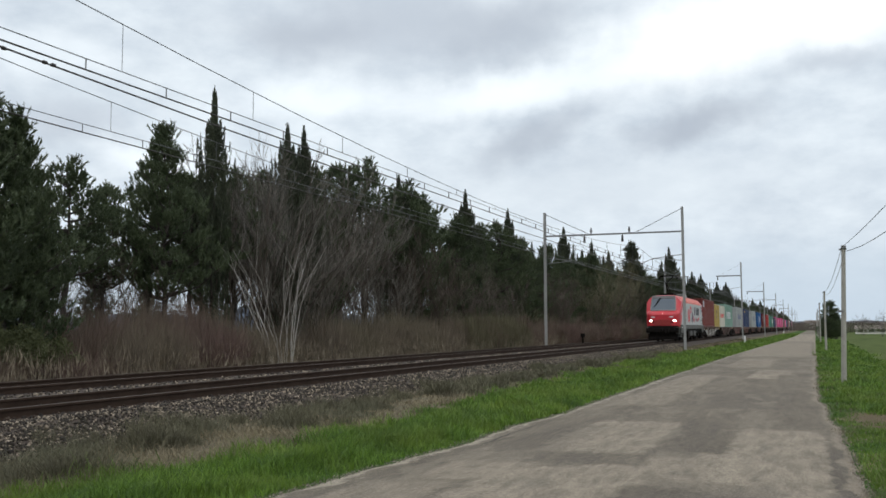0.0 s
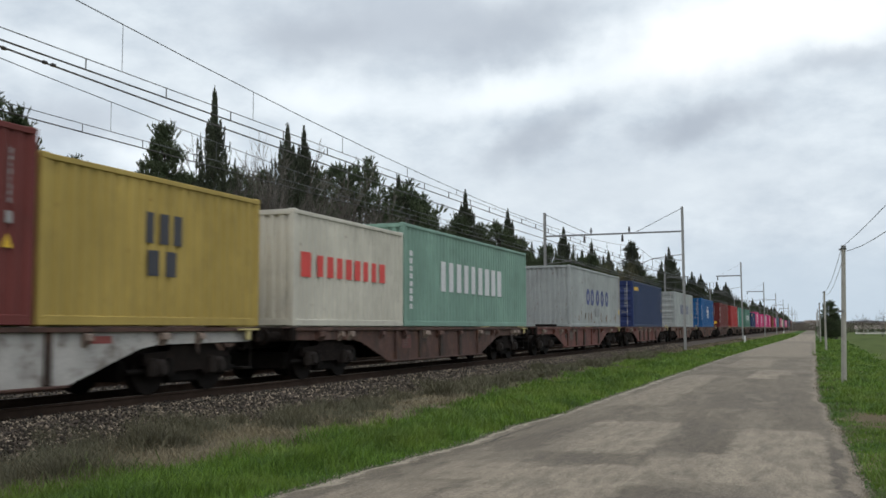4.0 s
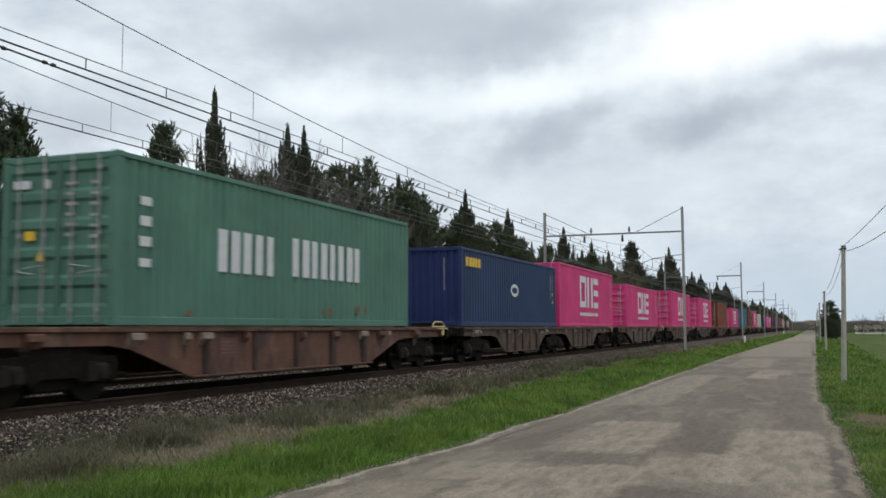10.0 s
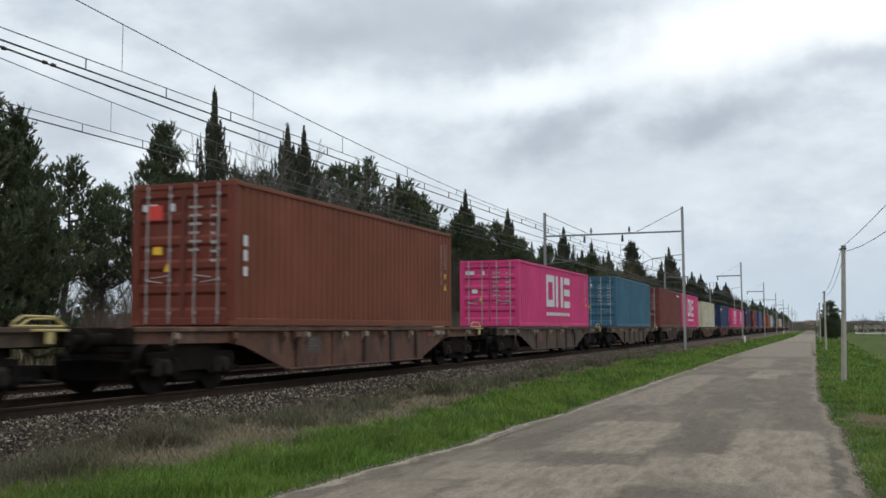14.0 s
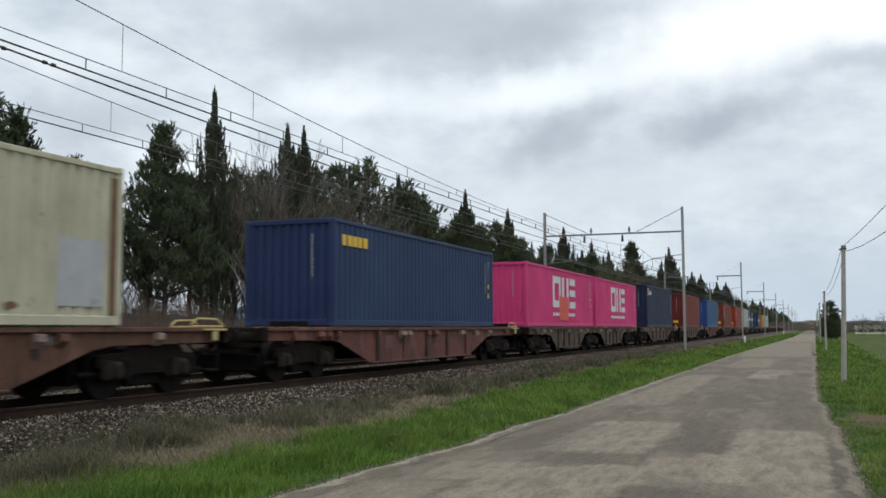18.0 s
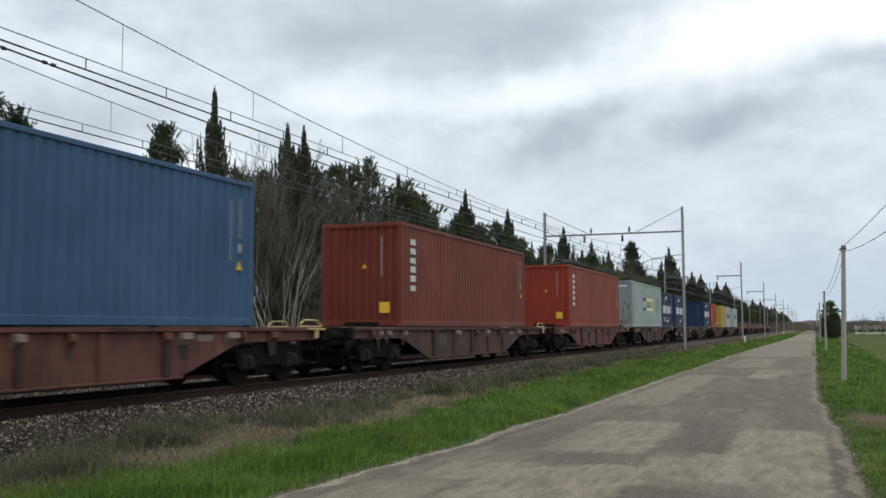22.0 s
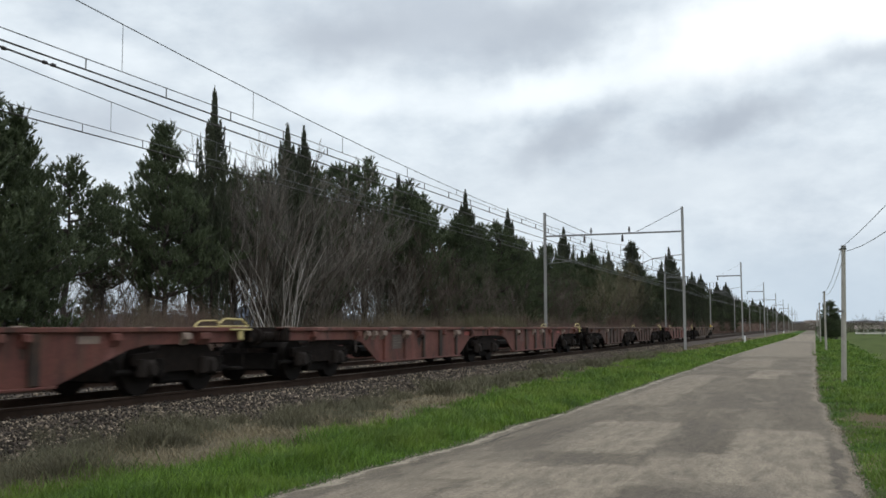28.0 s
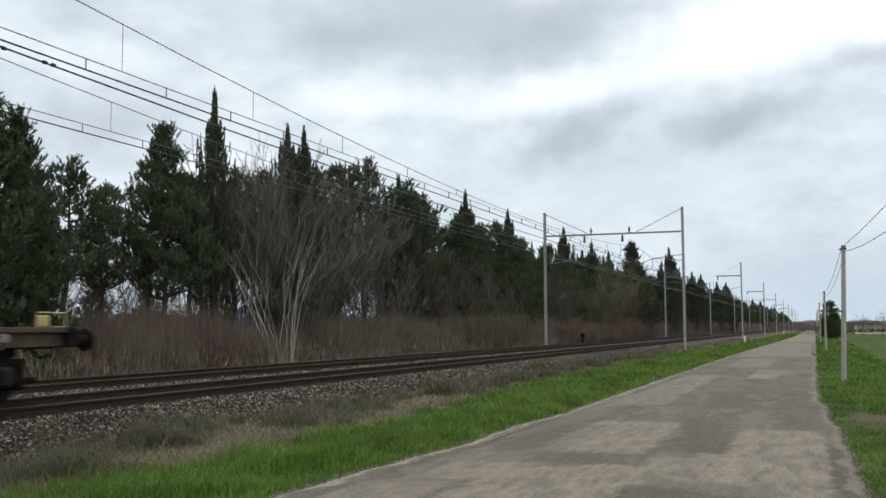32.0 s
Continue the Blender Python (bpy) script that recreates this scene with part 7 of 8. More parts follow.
def vase_tree(seed, H, stems, lean, thick, forks=4, least=0.0065):
    """A leafless tree of many thin stems that leave one foot, bend upright and fork into upright twigs."""
    rr = random.Random(seed)
    wood, fine = Geo(), Geo()

    def grow(p, d, ln, rad, level):
        pts, q = [Vector(p)], Vector(d)
        for _ in range(4):
            q = (q + Vector((rr.gauss(0, 0.15), rr.gauss(0, 0.15), 0.07))).normalized()
            pts.append(pts[-1] + q * ln / 4)
        (wood if level < 2 else fine).tube(pts, [rad * f for f in (1, 0.84, 0.66, 0.48, 0.3)], 5 if level == 0 else 3, caps=False)
        if level > 2:
            return
        for k in range((forks, forks, forks + 1)[level]):
            u = 0.22 + 0.70 * (k + rr.random()) / forks
            i = min(3, int(u * 4))
            b = pts[i].lerp(pts[i + 1], min(1.0, u * 4 - i))
            a = rr.uniform(0, 6.283)
            grow(b, (q + Vector((math.cos(a), math.sin(a), 0.25)) * 0.55).normalized(), ln * rr.uniform(0.34, 0.56) * (1.1 - 0.4 * u), max(least, rad * 0.5), level + 1)

    for k in range(stems):
        a, tilt = 6.283 * k / stems + rr.uniform(-0.4, 0.4), lean * rr.uniform(0.1, 1.3)
        grow((math.cos(a) * 0.45, math.sin(a) * 0.45, -0.3), Vector((math.cos(a) * tilt, math.sin(a) * tilt, 1)).normalized(), H * rr.uniform(0.7, 1.0), thick * rr.uniform(0.7, 1.25), 0)
    return wood, fine


def bare_tree(seed, H, stems, lean, twigs=1.0, wide=0.5, thick=0.045):
    """A leafless tree: stems from one foot, forked again and again into fine twigs."""
    rr = random.Random(seed)
    wood, fine = Geo(), Geo()

    def grow(g, p, d, ln, rad, level):
        pts = [Vector(p)]
        q = Vector(d)
        for _ in range(3):
            q = (q + Vector((rr.uniform(-1, 1), rr.uniform(-1, 1), rr.uniform(-0.2, 0.6))) * 0.2).normalized()
            pts.append(pts[-1] + q * ln / 3)
        tgt = wood if level < 2 else fine
        tgt.tube(pts, [rad, rad * 0.85, rad * 0.68, rad * 0.45], 5 if level == 0 else 3, caps=False)
        if level >= 3:
            return
        n = [7, 6, 5][level]
        n = max(2, round(n * twigs))
        for k in range(n):
            u = 0.28 + 0.72 * (k + rr.random()) / n
            i = min(2, int(u * 3))
            b = pts[i].lerp(pts[i + 1], u * 3 - i)
            side = Vector((rr.uniform(-1, 1), rr.uniform(-1, 1), rr.uniform(0.1, 1.1))).normalized()
            grow(g, b, (q * 0.8 + side * 0.85).normalized(), ln * rr.uniform(0.32, 0.52), max(0.008, rad * 0.42), level + 1)

    for k in range(stems):
        a = 6.283 * k / stems + rr.uniform(-0.4, 0.4)
        d = Vector((math.cos(a) * lean, math.sin(a) * lean, 1)).normalized()
        grow(wood, (math.cos(a) * 0.2 * wide, math.sin(a) * 0.2 * wide, -0.4), d, H * rr.uniform(0.72, 1.0), thick * H / 6 * rr.uniform(0.7, 1.2), 0)
    return wood, fine


def plant_tree(name, label, category, wood, leaf, group, x, y, turn, size, z=GROUND_Z, parts=("trunk", "crown"), tall=1.0):
    t = thing(name, label, category, group)
    t.matrix_world = Matrix.LocRotScale((x, y, z), Euler((0, 0, turn)), (size, size, size * tall))
    part(parts[0], wood, None, t)
    if leaf is not None:
        part(parts[1], leaf, None, t)
    return t


def build_trees():
    rr = random.Random(31)
    pines = []
    for seed, H, sp, low, cl in ((1, 10, 2.7, 4.5, 54), (2, 10, 2.4, 4.6, 46), (3, 10, 3.8, 3.3, 80), (4, 10, 2.3, 2.8, 58), (5, 10, 3.0, 0.9, 110)):
        g, v, t = pine(seed, H, sp, low, cl, 1.25 if seed == 3 else 2.3)
        pines.append((g.mesh("trunk", M_BARK, smooth=True), np_mesh("crown", v, t, M_PINE)))
    g, v, t = pine(6, 10.0, 3.3, 1.0, 170, 0.75, 0.2, 1.0)
    fir = (g.mesh("trunk", M_BARK, smooth=True), np_mesh("crown", v, t, M_CYPRESS))
    cyps = []
    for seed, wide in ((11, 1.0), (12, 1.15), (13, 1.05)):
        g, v, t = cypress(seed, 12.0, wide)
        cyps.append((g.mesh("trunk", M_BARK, smooth=True), np_mesh("crown", v, t, M_CYPRESS)))

    def put_pine(k, x, y, top, wide=1.0):
        s = (top - GROUND_Z) / 9.9
        plant_tree("pine_tree", "dark green pine with a ragged clumped crown", "pine tree", *pines[k], "trees along the railway", x, y, rr.uniform(0, 6.28), s * wide, tall=1 / wide)

    def put_cyp(k, x, y, top, wide=1.0):
        s = (top - GROUND_Z) / 12.2
        plant_tree("cypress_tree", "tall dark slender cypress tree", "cypress tree", *cyps[k], "trees along the railway", x, y, rr.uniform(0, 6.28), s * wide, tall=1 / wide)

    for k, x, y, top, w in ((2, -25.4, 23.6, 9.6, 1.0), (4, -27.0, 21.0, 9.2, 1.0), (4, -25.5, 22.4, 9.6, 1.05), (2, -25.4, 26.2, 7.4, 0.7), (4, -24.9, 24.8, 8.4, 0.85), (1, -27.0, 30.0, 7.7, 1.0), (0, -28.0, 33.2, 7.3, 0.85), (2, -26.3, 35.2, 10.1, 0.74), (1, -28.5, 37.0, 9.0, 0.8), (0, -27.5, 38.8, 8.4, 0.9), (1, -29.5, 42.5, 8.6, 0.9), (0, -30.0, 45.5, 9.0, 0.9), (0, -30.0, 49.5, 9.4, 0.9),
                            (1, -27.6, 42.5, 9.2, 1.0), (0, -28.2, 46.6, 9.9, 0.9), (3, -28.2, 52.6, 10.6, 1.0), (1, -27.5, 57.8, 12.1, 0.85), (1, -26.5, 62.4, 11.2, 0.95), (1, -28.5, 55.5, 9.0, 1.0), (0, -27.5, 60.0, 9.2, 1.0),
                            (4, -27.5, 66.5, 10.9, 1.0), (0, -28.5, 70.0, 10.8, 1.0), (4, -28.5, 84.5, 10.6, 1.0), (0, -28.5, 97.5, 10.4, 1.0), (4, -28.0, 104.5, 10.0, 1.0), (4, -26.0, 71.5, 9.6, 0.9), (4, -27.0, 75.2, 10.4, 0.9), (0, -26.2, 82.8, 10.6, 0.95), (4, -27.5, 81.0, 9.4, 0.95), (4, -27.0, 88.5, 10.0, 1.0), (3, -27.5, 94.0, 9.6, 1.1), (4, -26.8, 101.0, 9.9, 1.0), (4, -27, 108, 9.2, 1.0)):
        put_pine(k, x, y, top, w)
    for k, x, y, top, w in ((0, -26.2, 38.6, 12.6, 0.78), (1, -26.4, 45.8, 12.2, 0.95), (2, -26.4, 47.6, 12.4, 0.95), (1, -26.6, 61.4, 11.7, 1.2), (2, -26.0, 73.5, 12.2, 1.15), (0, -26.4, 76.7, 10.2, 0.7), (1, -27.0, 88.4, 12.4, 1.15), (0, -27.0, 96.8, 10.1, 0.8)):
        put_cyp(k, x, y, top, w)
    # the row goes on along the line
    put_pine(4, -26.6, 115.0, 9.4, 1.1), put_pine(4, -27.2, 119.5, 9.2, 1.1)
    y = 113.0
    while y < 900:
        x = -26.5 + rr.uniform(-1.5, 1.0) + min(5.0, max(0, (y - 200) / 50))
        put_pine(rr.randrange(5), x, y, rr.uniform(8.6, 10.4), rr.uniform(0.95, 1.2))
        if rr.random() < 0.6:
            put_cyp(rr.randrange(3), x - 1.0, y + rr.uniform(1, 4), rr.uniform(10.5, 13.5), 1.35)
        y += rr.uniform(4.5, 7.0) * (1 if y < 200 else 1.7 if y < 400 else 3.0)
    plant_tree("fir_tree", "dark green conical fir tree", "fir tree", *fir, "trees along the railway", -24.2, 141.0, 0.5, 1.41)
    put_pine(0, -24.6, 146.0, 10.0, 1.0)
    put_cyp(1, -23.2, 171.0, 14.9, 1.3), put_cyp(2, -23.5, 176.0, 12.4, 1.4), put_cyp(0, -23.8, 187.0, 12.2, 1.4), put_cyp(1, -23.5, 207.0, 12.6, 1.5), put_cyp(2, -23.5, 224.0, 13.0, 1.5), put_cyp(0, -23.5, 262.0, 13.0, 1.6), put_cyp(1, -23.5, 290.0, 14.0, 1.6)

    # evergreens behind the bare trees
    for k, x, y, top, w in ((4, -28.0, 50.2, 10.2, 0.95), (0, -27.6, 54.2, 11.4, 1.0), (4, -31.0, 33.0, 3.2, 1.0), (4, -31.5, 37.0, 3.4, 1.0), (4, -31.0, 29.5, 3.0, 1.0), (4, -32.0, 41.5, 3.2, 1.0)):
        put_pine(k, x, y, top, w)

    # bare trees in front of the pines
    wood, fine = vase_tree(7, 7.4, 12, 0.33, 0.023, 2)
    plant_tree("bare_tree", "leafless many-stemmed tree with pale grey stems", "bare tree", wood.mesh("trunk", M_PALEBARK, smooth=True), fine.mesh("crown", M_GREYTWIG), "bare trees", -22.75, 39.3, 0.3, 1.0)
    wood, fine = vase_tree(9, 9.0, 8, 0.18, 0.042, 6, 0.0085)
    uw, uf = wood.mesh("trunk", M_TWIG, smooth=True), fine.mesh("crown", M_GREYTWIG)
    for x, y, s, a in ((-26.6, 41.2, 1.10, 0.2), (-26.4, 43.6, 1.14, 1.9), (-27.4, 42.4, 1.14, 5.0), (-27.0, 44.6, 1.16, 0.8), (-27.0, 46.2, 1.06, 3.1), (-26.8, 52.6, 1.18, 4.2), (-26.4, 55.0, 1.12, 5.5), (-27.0, 50.8, 1.18, 2.7), (-26.9, 57.0, 1.06, 1.4), (-26.0, 48.6, 0.80, 2.4), (-25.4, 57.6, 0.66, 1.2), (-25.2, 46.0, 0.62, 0.9)):
        plant_tree("bare_tree", "tall leafless grey tree with upright twigs", "bare tree", uw, uf, "bare trees", x, y, a, s)
    wood, fine = bare_tree(8, 7.8, 7, 0.34, 1.25)
    bw, bf = wood.mesh("trunk", M_TWIG, smooth=True), fine.mesh("crown", M_TWIG)
    for x, y, s, a in ((-28.0, 35.2, 0.55, 1.7), (-29.0, 32.6, 0.6, 5.1), (-28.0, 40.6, 0.66, 4.6), (-27.4, 49.2, 0.9, 3.6), (-26.6, 59.5, 0.95, 2.1), (-25.0, 63.5, 0.72, 2.0), (-24.6, 70.5, 0.68, 3.3), (-24.6, 78.0, 0.6, 1.3), (-24.5, 97, 0.75, 2.2)):
        plant_tree("bare_tree", "leafless brown tree with fine twigs", "bare tree", bw, bf, "bare trees", x, y, a, s)
    ow, of = wood.mesh("trunk", M_TWIG, smooth=True), fine.mesh("crown", M_OLIVETWIG)
    for x, y, s, a in ((-24.3, 112, 0.85, 1.2), (-24.3, 119, 1.0, 0.2), (-24.0, 125, 1.05, 3.0), (-24.2, 131, 0.95, 4.4)):
        plant_tree("budding_tree", "olive-brown leafless tree with budding twigs", "bare tree", ow, of, "bare trees", x, y, a, s)


build_trees()


def thicket(name, label, count, mat, y0, y1, x_of, h_of, lean, width, seed, category="thicket", power=1.4):
    """A tangle of thin upright stems in one mesh."""
    r = np.random.default_rng(seed)
    y = y0 + (y1 - y0) * r.random(count) ** power
    x = x_of(r, y)
    h = h_of(r, y)
    base_z = GROUND_Z + h * r.random(count) ** 1.3 * 0.62
    d = np.stack([r.normal(0, lean, count), r.normal(0, lean, count), np.ones(count)], -1)
    d /= np.linalg.norm(d, axis=1, keepdims=True)
    p = np.stack([x, y, base_z], -1)
    ln = (h * r.uniform(0.18, 0.42, count))[:, None]
    wd = width * (1 + np.maximum(0, y - 40) / 110)[:, None] * r.uniform(0.6, 1.3, (count, 1))
    side = np.cross(d, r.normal(0, 1, (count, 3)))
    side /= np.linalg.norm(side, axis=1, keepdims=True) + 1e-9
    v = np.stack([p - side * wd, p + side * wd, p + d * ln], 1).reshape(-1, 3)
    ob = new(name, np_mesh(name, v, np.arange(len(v)).reshape(-1, 3), mat))
    return tagged(ob, label, category, kind="stuff")


def fans(name, label, mat, bushes, stems, width, seed, category):
    """Leafless bushes in one mesh: curved thin stems that fan out from every foot; bushes: x, y, radius, height."""
    r = np.random.default_rng(seed)
    b = np.repeat(np.array(bushes, float), stems, 0)
    n = len(b)
    a, q = r.uniform(0, 6.283, n), np.sqrt(r.random(n))
    reach = b[:, 2] * q * r.uniform(0.7, 1.15, n)
    h = b[:, 3] * np.sqrt(np.maximum(0.08, 1 - 0.75 * q ** 2)) * r.uniform(0.55, 1.08, n)
    foot = np.stack([b[:, 0] + r.normal(0, 0.3, n) * b[:, 2], b[:, 1] + r.normal(0, 0.3, n) * b[:, 2], np.full(n, GROUND_Z - 0.05)], -1)
    out = np.stack([np.cos(a), np.sin(a), np.zeros(n)], -1)
    start = r.uniform(0.0, 0.6, n)
    pts = []
    for u in (start, start + (1 - start) * 0.5, np.ones(n)):
        p = foot + out * (reach * u ** 1.5)[:, None] + r.normal(0, 0.05, (n, 3)) * u[:, None]
        p[:, 2] += h * u ** 0.85
        pts.append(p)
    c = r.uniform(0, 6.283, n)
    side = np.stack([np.cos(c), np.sin(c), np.zeros(n)], -1) * (width * (1 + np.maximum(0, b[:, 1] - 35) / 90) * r.uniform(0.6, 1.3, n))[:, None]
    v = np.stack([pts[0] - side, pts[0] + side, pts[1] - side * 0.7, pts[1] + side * 0.7, pts[2]], 1).reshape(-1, 3)
    t = (np.array([(0, 1, 3), (0, 3, 2), (2, 3, 4)])[None] + (np.arange(n) * 5)[:, None, None]).reshape(-1, 3)
    return tagged(new(name, np_mesh(name, v, t, mat)), label, category, kind="stuff")


def leafy(name, label, mat, lumps, per, size, seed, category):
    """A leafy bush: lumps of small leaves set every way; lumps: x, y, z, radius."""
    r = np.random.default_rng(seed)
    b = np.repeat(np.array(lumps, float), per, 0)
    n = len(b)
    d = r.normal(0, 1, (n, 3))
    d /= np.linalg.norm(d, axis=1, keepdims=True)
    p = b[:, :3] + d * (b[:, 3] * r.random(n) ** 0.4)[:, None]
    p[:, 2] = np.maximum(p[:, 2], GROUND_Z)
    d = d + r.normal(0, 0.7, (n, 3)) + np.array([0, 0, 0.4])
    d /= np.linalg.norm(d, axis=1, keepdims=True)
    side = np.cross(d, r.normal(0, 1, (n, 3)))
    side *= size * 0.35 / (np.linalg.norm(side, axis=1, keepdims=True) + 1e-9)
    v = np.stack([p - side, p + side, p + d * size * r.uniform(0.7, 1.4, (n, 1))], 1).reshape(-1, 3)
    return tagged(new(name, np_mesh(name, v, np.arange(len(v)).reshape(-1, 3), mat)), label, category, kind="stuff")


def build_thickets():
    rr = random.Random(12)
    red, brown = [], []
    y = 15.0
    while y < 150:
        gap = abs(y - 41.5) < 3.0
        for x0, h0 in ((-23.0, 1.9), (-24.2, 2.5), (-25.4, 2.8)):
            x = x0 + rr.uniform(-0.6, 0.6) - (1.2 if gap else 0)
            h = h0 * rr.uniform(0.75, 1.15) * (0.55 if y < 26.5 else 0.75 if gap else 1.0) + 0.006 * y + (0.35 if 28 < y < 36 else 0)
            (brown if 36.5 < y < 62 or rr.random() < 0.25 else red).append((x, y + rr.uniform(-0.8, 0.8), rr.uniform(0.9, 1.5), h))
        y += rr.uniform(1.0, 1.7) * (1 if y < 70 else 1.7)
    fans("bramble_thicket", "reddish-brown leafless bramble thicket beside the tracks", M_BRAMBLE, red, 1100, 0.0045, 3, "thicket")
    fans("brown_thicket", "grey-brown leafless scrub of fine stems beside the tracks", M_SCRUB, brown, 1100, 0.0045, 6, "thicket")
    thicket("far_brambles", "reddish-brown leafless brambles along the line", 60000, M_BRAMBLE, 120, 330, lambda r, y: -22.9 - np.abs(r.normal(0, 1.3, len(y))), lambda r, y: 3.6 + 0.5 * np.sin(y * 0.33) + r.normal(0, 0.3, len(y)), 0.8, 0.007, 3)
    thicket("dry_reeds", "pale dry reeds at the foot of the thicket", 5200, M_STRAW, 14, 90, lambda r, y: -21.9 + r.normal(0, 0.35, len(y)), lambda r, y: r.uniform(0.5, 1.7, len(y)), 0.22, 0.010, 4, "reeds", 2.2)

    for y0, y1, x, h, k in ((18.5, 26.3, -22.9, 1.75, 31),):
        r = random.Random(k)
        lumps = []
        for _ in range(int((y1 - y0) * 9)):
            yy = r.uniform(y0, y1)
            top = h * (0.7 + 0.3 * math.sin(math.pi * (yy - y0) / (y1 - y0))) * r.uniform(0.5, 1.0)
            lumps.append((x - abs(r.gauss(0, 0.6)), yy, GROUND_Z + top - 0.2, r.uniform(0.25, 0.5)))
        leafy("olive_bush", "hazy olive-green leafy bush in the thicket", M_OLIVE, lumps, 420, 0.075, k, "bush")

    hazy = [(-22.9 + rr.uniform(-0.7, 0.5), rr.uniform(63, 77), rr.uniform(0.9, 1.5), rr.uniform(2.4, 3.3)) for _ in range(26)]
    fans("hazy_bush", "hazy olive-green budding bush in the thicket", M_OLIVETWIG, hazy, 1200, 0.0045, 8, "bush")

    def heaps(r, y):
        return 1.35 + np.clip((y - 60) / 8, 0, 1) * 2.6 + 0.8 * np.sin(y * 0.21 + 2) + r.normal(0, 0.2, len(y))

    thicket("evergreen_undergrowth", "dark green leafy undergrowth below the trees", 60000, M_SHRUB, 12, 330, lambda r, y: -25.4 - np.abs(r.normal(0, 1.0, len(y))), heaps, 0.9, 0.05, 5, "undergrowth")


build_thickets()
thicket("far_thicket", "dark leafless scrub along the far line", 16000, M_BRAMBLE, 300, 900, lambda r, y: -21.5 + r.normal(0, 0.8, len(y)), lambda r, y: r.uniform(2.5, 4.5, len(y)), 0.5, 0.02, 12, "thicket", 1.2)


def grass(name, label, count, mat, x_of, y0, y1, lo, hi, seed, width=0.006, power=1.8, lean=0.35, tufts=0, lush=None):
    r = np.random.default_rng(seed)
    y = y0 + (y1 - y0) * r.random(count) ** power
    if tufts:
        ty = y0 + (y1 - y0) * r.random(tufts) ** power
        tx = x_of(r, ty)
        k = r.integers(0, tufts, count)
        spread = r.uniform(0.06, 0.24, tufts)[k]
        x, y = tx[k] + r.normal(0, 1, count) * spread, ty[k] + r.normal(0, 1.5, count) * spread
    else:
        x = x_of(r, y)
    z = np.where(x > 1.6, GROUND_Z - np.minimum(0.45, (x - 1.6) * 0.09), GROUND_Z) - 0.01
    clump = 0.65 + 0.5 * np.sin(x * 2.3 + np.sin(y * 1.1) * 2) * np.sin(y * 1.7 + np.cos(x * 1.9) * 2)
    h = r.uniform(lo, hi, count) * np.clip(clump + r.normal(0, 0.12, count), 0.3, 1.4)
    if lush:
        h *= lush(x, y)
    d = np.stack([r.normal(0, lean, count), r.normal(0, lean, count), np.ones(count)], -1)
    d /= np.linalg.norm(d, axis=1, keepdims=True)
    p = np.stack([x, y, z], -1)
    wd = (width * (1 + np.maximum(0, y - 10) / 14) * r.uniform(0.7, 1.4, count))[:, None]
    a = r.uniform(0, 6.28, count)
    side = np.stack([np.cos(a), np.sin(a), np.zeros(count)], -1)
    mid = p + d * h[:, None] * 0.55
    tip = p + d * h[:, None] + np.stack([r.normal(0, 0.25, count) * h, r.normal(0, 0.25, count) * h, -0.1 * h], -1)
    v = np.stack([p - side * wd, p + side * wd, mid - side * wd * 0.7, mid + side * wd * 0.7, tip], 1).reshape(-1, 3)
    k = (np.arange(count) * 5)[:, None, None]
    t = (np.array([(0, 1, 3), (0, 3, 2), (2, 3, 4)])[None] + k).reshape(-1, 3)
    ob = new(name, np_mesh(name, v, t, mat))
    return tagged(ob, label, "grass", kind="stuff")


